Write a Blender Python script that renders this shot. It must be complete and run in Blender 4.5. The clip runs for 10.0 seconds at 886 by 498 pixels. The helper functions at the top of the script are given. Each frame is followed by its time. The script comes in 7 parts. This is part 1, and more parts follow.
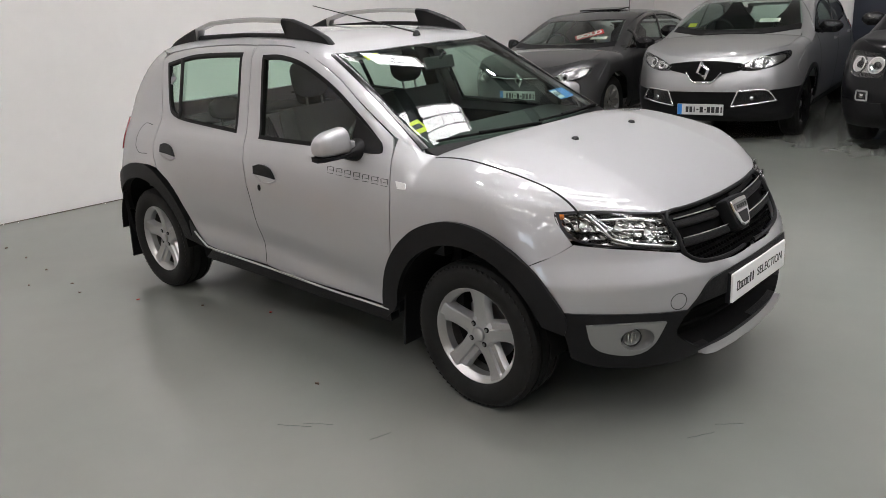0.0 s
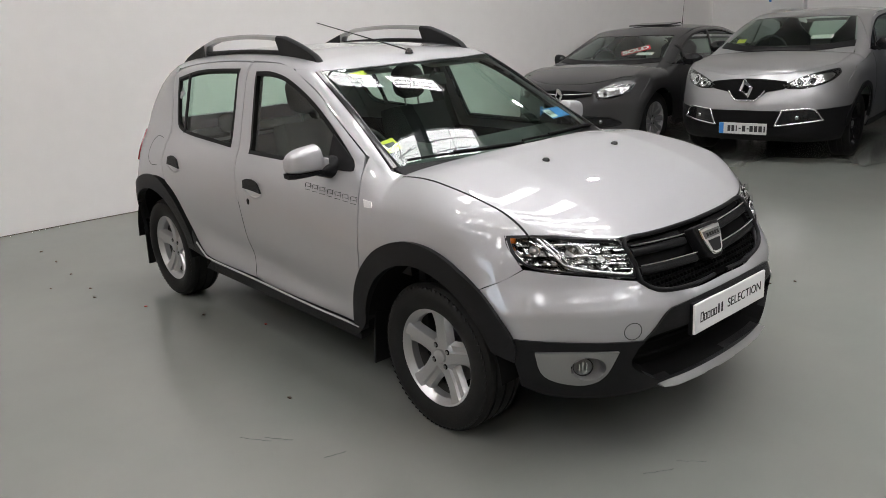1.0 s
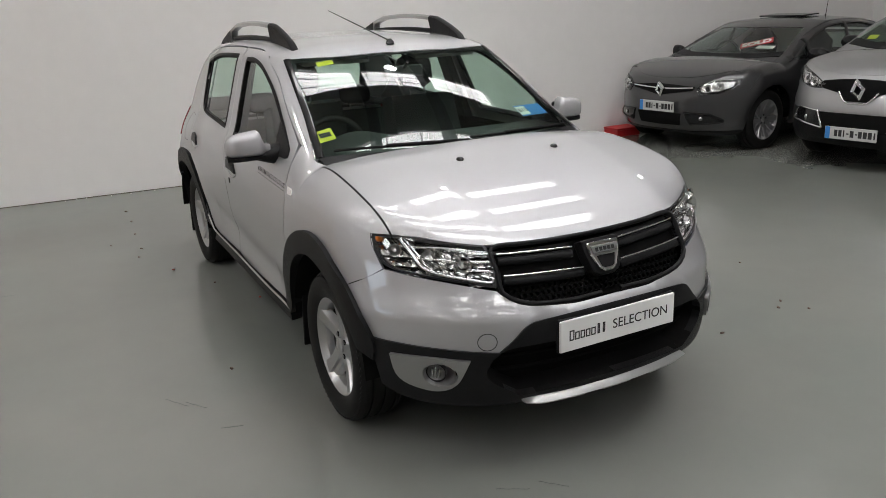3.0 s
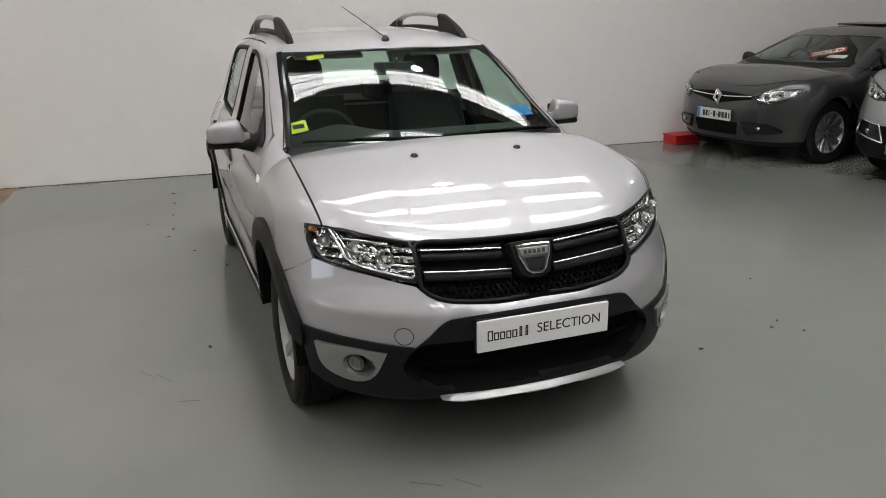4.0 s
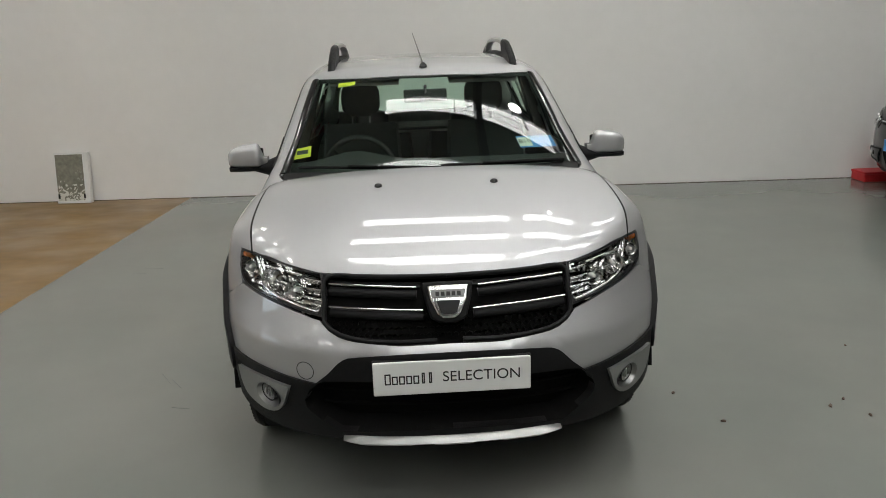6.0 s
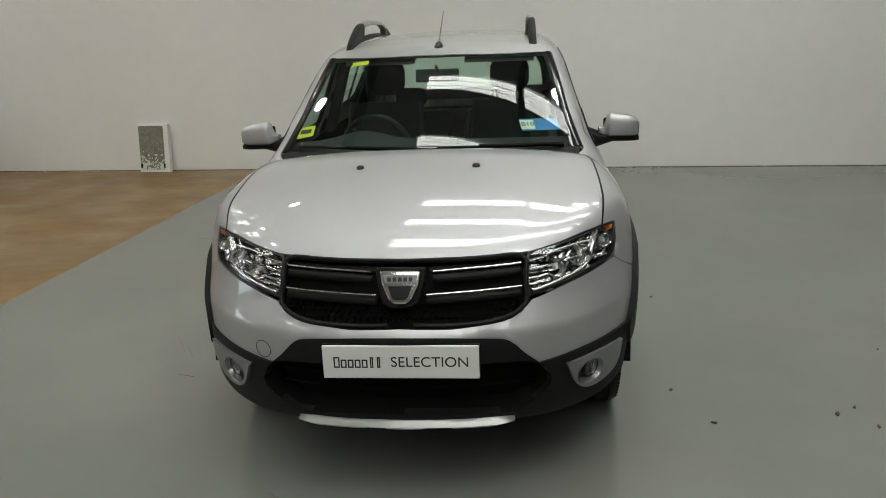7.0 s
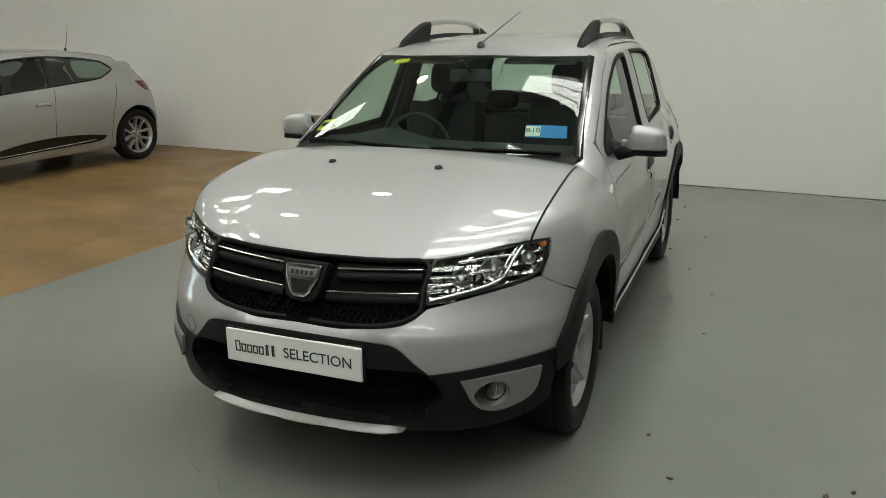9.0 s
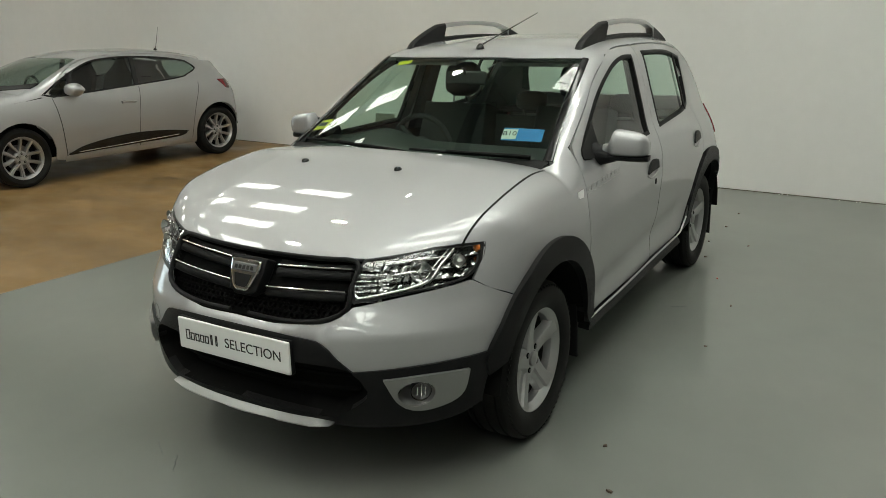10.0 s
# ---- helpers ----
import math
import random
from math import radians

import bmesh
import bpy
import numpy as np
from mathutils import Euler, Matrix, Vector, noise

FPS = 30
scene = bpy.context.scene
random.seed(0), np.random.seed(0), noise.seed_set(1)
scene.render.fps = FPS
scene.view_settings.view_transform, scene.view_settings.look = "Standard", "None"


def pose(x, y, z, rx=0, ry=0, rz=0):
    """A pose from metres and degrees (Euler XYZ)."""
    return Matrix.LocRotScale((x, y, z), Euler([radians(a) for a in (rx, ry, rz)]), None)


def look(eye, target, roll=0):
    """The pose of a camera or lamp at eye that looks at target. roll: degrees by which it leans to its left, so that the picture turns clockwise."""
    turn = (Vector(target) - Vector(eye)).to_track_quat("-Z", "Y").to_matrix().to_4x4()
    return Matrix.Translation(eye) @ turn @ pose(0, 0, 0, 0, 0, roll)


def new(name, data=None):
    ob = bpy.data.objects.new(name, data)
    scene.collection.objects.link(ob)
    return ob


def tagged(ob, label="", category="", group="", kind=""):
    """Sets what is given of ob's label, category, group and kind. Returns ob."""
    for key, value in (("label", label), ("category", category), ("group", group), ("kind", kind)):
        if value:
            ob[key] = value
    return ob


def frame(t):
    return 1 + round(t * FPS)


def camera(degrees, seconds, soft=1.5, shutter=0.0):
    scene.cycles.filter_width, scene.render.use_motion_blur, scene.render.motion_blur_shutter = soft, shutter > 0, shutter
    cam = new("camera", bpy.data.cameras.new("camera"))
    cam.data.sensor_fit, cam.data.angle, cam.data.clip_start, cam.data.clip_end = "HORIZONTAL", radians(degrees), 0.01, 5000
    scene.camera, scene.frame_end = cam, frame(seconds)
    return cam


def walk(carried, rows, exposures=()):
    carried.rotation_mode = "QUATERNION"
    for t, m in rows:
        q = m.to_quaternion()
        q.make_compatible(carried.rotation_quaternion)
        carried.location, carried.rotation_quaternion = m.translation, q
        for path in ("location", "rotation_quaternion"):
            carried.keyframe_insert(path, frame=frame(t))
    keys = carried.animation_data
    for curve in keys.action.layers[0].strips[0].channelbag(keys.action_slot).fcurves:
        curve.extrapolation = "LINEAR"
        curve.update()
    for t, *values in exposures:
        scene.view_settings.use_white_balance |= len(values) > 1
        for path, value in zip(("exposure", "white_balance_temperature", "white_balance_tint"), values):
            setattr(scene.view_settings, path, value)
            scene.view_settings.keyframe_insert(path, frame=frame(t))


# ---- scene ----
cam = camera(58.6, 10.0, soft=0.65)
PATH = [
    (0, (1.978, -3.019, 1.649), (0.665, -1.638, 1.043), -3.6),
    (0.5, (2.144, -2.884, 1.64), (0.781, -1.546, 1.044), -4.3),
    (1, (2.265, -2.678, 1.648), (0.818, -1.419, 1.081), -3.5),
    (1.5, (2.489, -2.497, 1.648), (0.978, -1.315, 1.084), -3.3),
    (2, (2.703, -2.311, 1.664), (1.114, -1.231, 1.109), -3.9),
    (2.5, (2.79, -2.041, 1.639), (1.139, -1.08, 1.049), -3.1),
    (2.7, (2.815, -1.931, 1.651), (1.147, -0.998, 1.061), -2.9),
    (4, (3.168, -1.247, 1.628), (1.376, -0.578, 1.044), -1.1),
    (4.5, (3.18, -0.962, 1.641), (1.333, -0.439, 1.08), -1.3),
    (5, (3.291, -0.674, 1.633), (1.402, -0.321, 1.08), -1.5),
    (5.5, (3.322, -0.405, 1.631), (1.411, -0.186, 1.081), -2.6),
    (5.7, (3.284, -0.293, 1.61), (1.363, -0.121, 1.082), -2.2),
    (7, (3.217, 0.382, 1.631), (1.309, 0.2, 1.061), -2.2),
    (7.5, (3.067, 0.633, 1.602), (1.176, 0.355, 1.015), -0.7),
    (8, (3.022, 0.888, 1.604), (1.162, 0.442, 1.02), -3.0),
    (8.5, (3.045, 1.174, 1.612), (1.226, 0.562, 1.052), -1.9),
    (9, (2.889, 1.396, 1.578), (1.113, 0.656, 1.032), -0.6),
    (9.5, (2.735, 1.612, 1.585), (1.01, 0.781, 1.008), -2.1),
    (10, (2.654, 1.938, 1.593), (1.003, 0.951, 1.045), -0.9),
]
EXPOSURES = [(0, 0.25, 6450, 12), (2.5, -0.03, 6450, 11), (4.5, -0.12, 6500, 10), (5.7, -0.24, 6550, 7), (7, -0.33, 6650, 2), (8.5, -0.28, 6700, -1), (10, -0.22, 6750, -3)]
walk(cam, [(t, look(eye, target, roll)) for t, eye, target, roll in PATH], EXPOSURES)
# ---- light ----
from mathutils import geometry

world = bpy.data.worlds.new("world")
scene.world = world
world.use_nodes = True
sky = world.node_tree.nodes.new("ShaderNodeTexSky")
sky.sky_type, sky.sun_disc = "NISHITA", False
sky.sun_elevation, sky.sun_rotation = radians(40), radians(120)
world.node_tree.links.new(sky.outputs[0], world.node_tree.nodes["Background"].inputs[0])
world.node_tree.nodes["Background"].inputs[1].default_value = 0.08
SKYLIGHT, LAMP = 11.6, 150.0

# ---- materials ----
def material(name, colour, rough=0.5, metal=0.0, coat=0.0, grain=0.0, grain_size=60.0, stain=0.0, stain_size=2.0, bump_by=0.0, bump_size=200.0, emit=0.0, spec=0.5, rough_by=0.0, rough_size=1.0):
    m = bpy.data.materials.new(name)
    m.use_nodes = True
    nt = m.node_tree
    b = nt.nodes["Principled BSDF"]
    b.inputs["Base Color"].default_value = (*colour, 1)
    b.inputs["Roughness"].default_value = rough
    b.inputs["Metallic"].default_value = metal
    b.inputs["Coat Weight"].default_value = coat
    b.inputs["Coat Roughness"].default_value = 0.015
    b.inputs["Coat IOR"].default_value = 1.6
    b.inputs["Specular IOR Level"].default_value = spec
    co = nt.nodes.new("ShaderNodeTexCoord")
    if grain or stain:
        total = None
        for size, amount, detail in ((grain_size, grain, 2), (stain_size, stain, 2)):
            if not amount:
                continue
            n = nt.nodes.new("ShaderNodeTexNoise")
            n.inputs["Scale"].default_value, n.inputs["Detail"].default_value = size, detail
            nt.links.new(co.outputs["Object"], n.inputs["Vector"])
            r = nt.nodes.new("ShaderNodeMapRange")
            r.inputs["From Min"].default_value, r.inputs["From Max"].default_value = 0.25, 0.75
            r.inputs["To Min"].default_value, r.inputs["To Max"].default_value = 1 - amount, 1 + amount
            nt.links.new(n.outputs["Fac"], r.inputs["Value"])
            if total is None:
                total = r.outputs[0]
            else:
                k = nt.nodes.new("ShaderNodeMath")
                k.operation = "MULTIPLY"
                nt.links.new(total, k.inputs[0])
                nt.links.new(r.outputs[0], k.inputs[1])
                total = k.outputs[0]
        v = nt.nodes.new("ShaderNodeVectorMath")
        v.operation = "SCALE"
        v.inputs[0].default_value = colour
        nt.links.new(total, v.inputs["Scale"])
        nt.links.new(v.outputs[0], b.inputs["Base Color"])
    if bump_by:
        n = nt.nodes.new("ShaderNodeTexNoise")
        n.inputs["Scale"].default_value = bump_size
        nt.links.new(co.outputs["Object"], n.inputs["Vector"])
        k = nt.nodes.new("ShaderNodeBump")
        k.inputs["Strength"].default_value, k.inputs["Distance"].default_value = bump_by, 0.002
        nt.links.new(n.outputs["Fac"], k.inputs["Height"])
        nt.links.new(k.outputs[0], b.inputs["Normal"])
    if rough_by:
        n = nt.nodes.new("ShaderNodeTexNoise")
        n.inputs["Scale"].default_value, n.inputs["Detail"].default_value = rough_size, 2
        nt.links.new(co.outputs["Object"], n.inputs["Vector"])
        r = nt.nodes.new("ShaderNodeMapRange")
        r.inputs["From Min"].default_value, r.inputs["From Max"].default_value = 0.3, 0.7
        r.inputs["To Min"].default_value, r.inputs["To Max"].default_value = rough - rough_by, rough + rough_by
        nt.links.new(n.outputs["Fac"], r.inputs["Value"])
        nt.links.new(r.outputs[0], b.inputs["Roughness"])
    if emit:
        b.inputs["Emission Color"].default_value = (*colour, 1)
        b.inputs["Emission Strength"].default_value = emit
    return m


def glass(name, tint, gloss=1.0):
    m = bpy.data.materials.new(name)
    m.use_nodes = True
    nt = m.node_tree
    nt.nodes.remove(nt.nodes["Principled BSDF"])
    clear, shine, mix, edge = (nt.nodes.new(k) for k in ("ShaderNodeBsdfTransparent", "ShaderNodeBsdfGlossy", "ShaderNodeMixShader", "ShaderNodeLayerWeight"))
    steep, scaled = nt.nodes.new("ShaderNodeMath"), nt.nodes.new("ShaderNodeMath")
    steep.operation, scaled.operation = "POWER", "MULTIPLY_ADD"
    steep.inputs[1].default_value = 5.0
    scaled.inputs[1].default_value, scaled.inputs[2].default_value = 0.92, 0.05
    edge.inputs["Blend"].default_value = 0.5
    clear.inputs[0].default_value = (*tint, 1)
    shine.inputs["Color"].default_value = (gloss, gloss, gloss, 1)
    shine.inputs["Roughness"].default_value = 0.0
    nt.links.new(edge.outputs["Facing"], steep.inputs[0])
    nt.links.new(steep.outputs[0], scaled.inputs[0])
    nt.links.new(scaled.outputs[0], mix.inputs[0])
    nt.links.new(clear.outputs[0], mix.inputs[1])
    nt.links.new(shine.outputs[0], mix.inputs[2])
    nt.links.new(mix.outputs[0], nt.nodes["Material Output"].inputs[0])
    return m


PAINT = material("silver_paint", (0.46, 0.46, 0.47), 0.57, 0.80, 1.0, grain=0.06, grain_size=900)
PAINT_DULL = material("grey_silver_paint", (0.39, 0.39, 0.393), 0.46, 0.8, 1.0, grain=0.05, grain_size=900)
PAINT_GREY = material("dark_grey_paint", (0.040, 0.040, 0.042), 0.4, 0.6, 1.0, grain=0.05, grain_size=900)
PAINT_BLACK = material("black_paint", (0.006, 0.006, 0.007), 0.3, 0.0, 0.25, spec=0.15)
PLASTIC = material("black_plastic", (0.0085, 0.0085, 0.0092), 0.48, spec=0.17, bump_by=0.35, bump_size=700, grain=0.15, grain_size=30)
GLOSS_BLACK = material("gloss_black", (0.010, 0.010, 0.011), 0.12)
RUBBER = material("tyre_rubber", (0.0105, 0.0104, 0.010), 0.62, spec=0.2, bump_by=0.3, bump_size=300, grain=0.2, grain_size=25)
DARK = material("dark_void", (0.009, 0.009, 0.009), 0.9, spec=0.05)
ALLOY = material("alloy_silver", (0.42, 0.42, 0.42), 0.32, 0.8, 0.3, grain=0.04, grain_size=300)
SATIN = material("satin_silver", (0.42, 0.42, 0.415), 0.34, 0.75, 0.15, grain=0.04, grain_size=400)
CHROME = material("chrome", (0.82, 0.82, 0.82), 0.06, 1.0)
REFLECTOR = material("lamp_reflector", (0.56, 0.56, 0.555), 0.12, 1.0)
SEAL = material("seal_rubber", (0.008, 0.008, 0.008), 0.55, spec=0.12)
BEZEL = material("dark_bezel", (0.012, 0.012, 0.013), 0.3, spec=0.3)
HONEY = material("grille_black", (0.004, 0.004, 0.004), 0.6, spec=0.06)
AMBER = material("amber_plastic", (0.75, 0.20, 0.03), 0.2)
RED_LENS = material("red_lens", (0.16, 0.006, 0.010), 0.12, coat=1.0)
FABRIC = material("seat_fabric", (0.026, 0.027, 0.029), 0.85, grain=0.25, grain_size=120)
LINING = material("headlining", (0.40, 0.40, 0.38), 0.9, grain=0.05, grain_size=80)
DASH = material("dash_plastic", (0.019, 0.019, 0.02), 0.6, grain=0.1, grain_size=60)
GLASS = glass("car_glass", (0.72, 0.86, 0.78))
GLASS_DARK = glass("tinted_glass", (0.42, 0.47, 0.45))
LENS = glass("lamp_lens", (0.94, 0.94, 0.94))
# rim barrel in a darkened colour, shade between the spokes painted in
BARREL_SHADE = material("shaded_barrel", (0.07, 0.068, 0.064), 0.6, 0.4, grain=0.2, grain_size=60)
WHITE = material("white_plastic", (0.78, 0.78, 0.77), 0.4)
PLATE = material("plate_white", (0.55, 0.55, 0.53), 0.4, grain=0.06, grain_size=40)
INK = material("black_ink", (0.02, 0.02, 0.02), 0.6)
BLUE = material("blue_paper", (0.03, 0.20, 0.55), 0.6)
YELLOW = material("yellow_paper", (0.75, 0.72, 0.05), 0.6)
PAPER = material("white_paper", (0.75, 0.74, 0.68), 0.7, grain=0.05, grain_size=80)
RED = material("red_plastic", (0.50, 0.015, 0.02), 0.45, grain=0.1, grain_size=40)
FOG_SILVER = material("fog_surround_silver", (0.27, 0.27, 0.268), 0.36, 0.7, 0.2, grain=0.04, grain_size=400)
SKID = material("skid_silver", (0.36, 0.36, 0.355), 0.36, 0.7, 0.3, grain=0.04, grain_size=300)
STEEL = material("brake_steel", (0.25, 0.25, 0.25), 0.4, 0.9)
WALL = material("white_wall_paint", (0.82, 0.805, 0.79), 0.65, grain=0.012, grain_size=8, stain=0.03, stain_size=0.7, bump_by=0.08, bump_size=60)
CEILING = material("ceiling_sheet", (0.55, 0.56, 0.56), 0.6, grain=0.05, grain_size=4)
FLOOR = material("grey_floor_paint", (0.195, 0.212, 0.198), 0.17, rough_by=0.04, rough_size=0.8, grain=0.02, grain_size=5, stain=0.08, stain_size=0.55)
tree = FLOOR.node_tree
patch, blend = tree.nodes.new("ShaderNodeTexNoise"), tree.nodes.new("ShaderNodeMix")
patch.inputs["Scale"].default_value, patch.inputs["Detail"].default_value, patch.inputs["Distortion"].default_value = 0.5, 3, 1.2
blend.data_type = "RGBA"
blend.inputs[6].default_value, blend.inputs[7].default_value = (0.156, 0.174, 0.158, 1), (0.190, 0.187, 0.169, 1)
for n in [k for k in tree.nodes if k.type == "TEX_COORD"]:
    tree.links.new(n.outputs["Object"], patch.inputs["Vector"])
tree.links.new(patch.outputs["Fac"], blend.inputs[0])
for n in [k for k in tree.nodes if k.type == "VECT_MATH"]:
    tree.links.new(blend.outputs[2], n.inputs[0])
BROWN = material("brown_floor", (0.212, 0.130, 0.050), 0.42, grain=0.14, grain_size=9, stain=0.25, stain_size=1.5, bump_by=0.05, bump_size=30, rough_by=0.12, rough_size=2.0)
for n in [k for k in BROWN.node_tree.nodes if k.type == "TEX_NOISE"]:
    # brushed streaks along the wall
    for link in [k for k in BROWN.node_tree.links if k.to_node == n]:
        turned = BROWN.node_tree.nodes.new("ShaderNodeMapping")
        turned.inputs["Scale"].default_value = (1.3, 0.75, 1.0)
        origin = link.from_socket
        BROWN.node_tree.links.new(origin, turned.inputs["Vector"])
        BROWN.node_tree.links.new(turned.outputs[0], n.inputs["Vector"])
DEBRIS = material("debris", (0.07, 0.045, 0.03), 0.9, grain=0.3, grain_size=90)
SCUFF = material("scuffed_paint", (0.085, 0.093, 0.088), 0.6, grain=0.3, grain_size=120)
DEBRIS_RED = material("red_leaf", (0.30, 0.03, 0.02), 0.8)
BEAM = material("dark_steel_beam", (0.05, 0.05, 0.055), 0.5)
PANEL = material("skylight_sheet", (1.0, 0.985, 0.98), 0.6, emit=SKYLIGHT)
BULB = material("lamp_glow", (1.0, 0.97, 0.92), 0.5, emit=LAMP)
DAY = material("daylight_glass", (0.75, 0.87, 1.0), 0.3, emit=4.0)
SLATE = material("slate_blue_paint", (0.035, 0.042, 0.058), 0.45, grain=0.06, grain_size=20)
STONE = material("stone_face", (0.21, 0.205, 0.165), 0.7, grain=0.22, grain_size=25, stain=0.2, stain_size=9)
tree = STONE.node_tree
spot, ramp, flake, place, split, lower = (tree.nodes.new(k) for k in ("ShaderNodeTexNoise", "ShaderNodeMapRange", "ShaderNodeMix", "ShaderNodeTexCoord", "ShaderNodeSeparateXYZ", "ShaderNodeMath"))
spot.inputs["Scale"].default_value, spot.inputs["Detail"].default_value, spot.inputs["Distortion"].default_value = 11, 3, 2.5
lower.operation = "MULTIPLY_ADD"
lower.inputs[1].default_value = -0.75
tree.links.new(place.outputs["Object"], spot.inputs["Vector"])
tree.links.new(place.outputs["Object"], split.inputs[0])
tree.links.new(split.outputs[2], lower.inputs[0])
tree.links.new(spot.outputs["Fac"], lower.inputs[2])
ramp.inputs["From Min"].default_value, ramp.inputs["From Max"].default_value = 0.40, 0.44
tree.links.new(lower.outputs[0], ramp.inputs["Value"])
flake.data_type = "RGBA"
flake.inputs[7].default_value = (0.66, 0.65, 0.60, 1)
shader = tree.nodes["Principled BSDF"]
tree.links.new(shader.inputs["Base Color"].links[0].from_socket, flake.inputs[6])
tree.links.new(ramp.outputs[0], flake.inputs[0])
tree.links.new(flake.outputs[2], shader.inputs["Base Color"])
STRIP = material("bright_strip", (0.45, 0.45, 0.445), 0.35, 0.3, 0.2)

# ---- smooth shapes of car bodies ----
def curve_fn(pairs):
    """A smooth function through (x, value) pairs, level outside them."""
    p = sorted(pairs)
    X, V = np.array([a for a, _ in p], float), np.array([b for _, b in p], float)
    h, d = np.diff(X), np.diff(V) / np.diff(X)
    m = np.zeros(len(X))
    for i in range(1, len(X) - 1):
        if d[i - 1] * d[i] > 0:
            w1, w2 = 2 * h[i] + h[i - 1], h[i] + 2 * h[i - 1]
            m[i] = (w1 + w2) / (w1 / d[i - 1] + w2 / d[i])
    m[0], m[-1] = d[0], d[-1]

    def f(x):
        x = np.asarray(x, float)
        i = np.clip(np.searchsorted(X, x) - 1, 0, len(X) - 2)
        t = np.clip((x - X[i]) / h[i], 0, 1)
        return (V[i] * (1 + 2 * t) * (1 - t) ** 2 + h[i] * m[i] * t * (1 - t) ** 2
                + V[i + 1] * t * t * (3 - 2 * t) + h[i] * m[i + 1] * t * t * (t - 1))
    return f


def smax(a, b, k):
    h = np.maximum(k - np.abs(a - b), 0) / k
    return np.maximum(a, b) + h * h * k / 4


def bump(x, centre, width):
    return np.exp(-((x - centre) / width) ** 2)


class Shape:
    """A car body as a smooth solid: nose to +x, left side to +y, wheels' ground at z = 0, x = 0 at the front axle."""

    def __init__(self, hood, cabin, crown, side, lean, front, nose, tail, back, round_top, flare, base, dome=0.0):
        self.given = (hood, cabin, crown, side, lean, front, nose, tail, back, round_top, flare, base, dome)
        self.dome = dome
        self.hood, self.cabin, self.crown = curve_fn(hood), curve_fn(cabin), curve_fn(crown)
        self.side, self.lean = curve_fn(side), curve_fn(lean)
        self.nose, self.tail, self.back = curve_fn(nose), tail, curve_fn(back)
        self.front, self.round_top = front, curve_fn(round_top)
        self.flare, self.base = flare, base

    def lowered(self):
        """The same body with the scuttle let down behind the bonnet, for the windscreen and cowl."""
        low = Shape(*self.given)
        full = self.hood
        xs = np.linspace(-1.0, -0.1, 60)
        low.cabin, low.crown = np.poly1d(np.polyfit(xs, self.cabin(xs), 3)), np.poly1d(np.polyfit(xs, self.crown(xs), 3))
        low.hood = lambda x: full(x) - 0.09 * np.clip((-0.10 - np.asarray(x, float)) / 0.08, 0, 1) ** 2
        return low

    def top(self, x, y):
        h = np.maximum(self.hood(x), self.cabin(x))
        if self.dome:
            # a nearly level middle with the sides falling away from a soft crease
            w = np.clip((x + 0.12) / 0.15, 0, 1)
            w = w * w * (3 - 2 * w)
            d = np.abs(y) - 0.405
            fall = 0.014 * y * y + self.dome * 0.5 * (d + np.sqrt(d * d + 0.014 ** 2))
            return h - (1 - w) * self.crown(x) * y * y - w * fall
        return h - self.crown(x) * y * y

    def width(self, x, z):
        w = self.side(z) - self.lean(x) * np.clip((z - 0.72) / 0.3, 0, 1)
        for cx, size in self.flare:
            w = w + size * bump(x, cx, 0.34) * bump(z, 0.62, 0.24)
        if self.dome:
            # a hollow low in the doors that climbs towards the rear
            reach = np.clip((-0.42 - x) / 0.25, 0, 1) * np.clip((x + 2.15) / 0.3, 0, 1)
            w = w - 0.019 * reach * bump(z, 0.455 - 0.075 * (x + 0.9), 0.075)
        return w

    def value(self, p):
        x, y, z = p[..., 0], np.abs(p[..., 1]), p[..., 2]
        e = 0.01
        slope = (self.top(x + e, y) - self.top(x - e, y)) / (2 * e)
        a = (z - self.top(x, y)) / np.sqrt(1 + slope * slope)
        b = (y - self.width(x, z)) * 0.96
        c = x - (self.front[0] - self.front[1] * y ** 2 - self.front[2] * y ** 4 + self.nose(z))
        d = (self.tail + 0.22 * y ** 2 + 0.35 * y ** 4 + self.back(z)) - x
        f = smax(a, b, self.round_top(x))
        f = smax(f, c * 0.9, 0.07)
        return smax(smax(f, d * 0.9, 0.1), self.base - z, 0.08)

    def normal(self, p):
        e = 0.002
        g = np.stack([self.value(p + e * np.eye(3)[i]) - self.value(p - e * np.eye(3)[i]) for i in range(3)], -1)
        return g / np.maximum(np.linalg.norm(g, axis=-1, keepdims=True), 1e-9)

    def meet(self, start, way, near, far, steps=22, n=90):
        """Where rays from start first enter the body between near and far (arrays of points and directions)."""
        lo = np.full(len(start), float(near)); hi = np.full(len(start), float(far)); found = np.zeros(len(start), bool)
        prev = np.full(len(start), float(near))
        for i in range(1, n + 1):
            d = near + (far - near) * i / n
            inside = self.value(start + d * way) < 0
            fresh = inside & ~found
            lo[fresh], hi[fresh] = prev[fresh], d
            found |= inside
            prev[:] = d
        for _ in range(steps):
            mid = (lo + hi) / 2
            inside = self.value(start + mid[:, None] * way) < 0
            hi = np.where(inside, mid, hi); lo = np.where(inside, lo, mid)
        return start + hi[:, None] * way, found


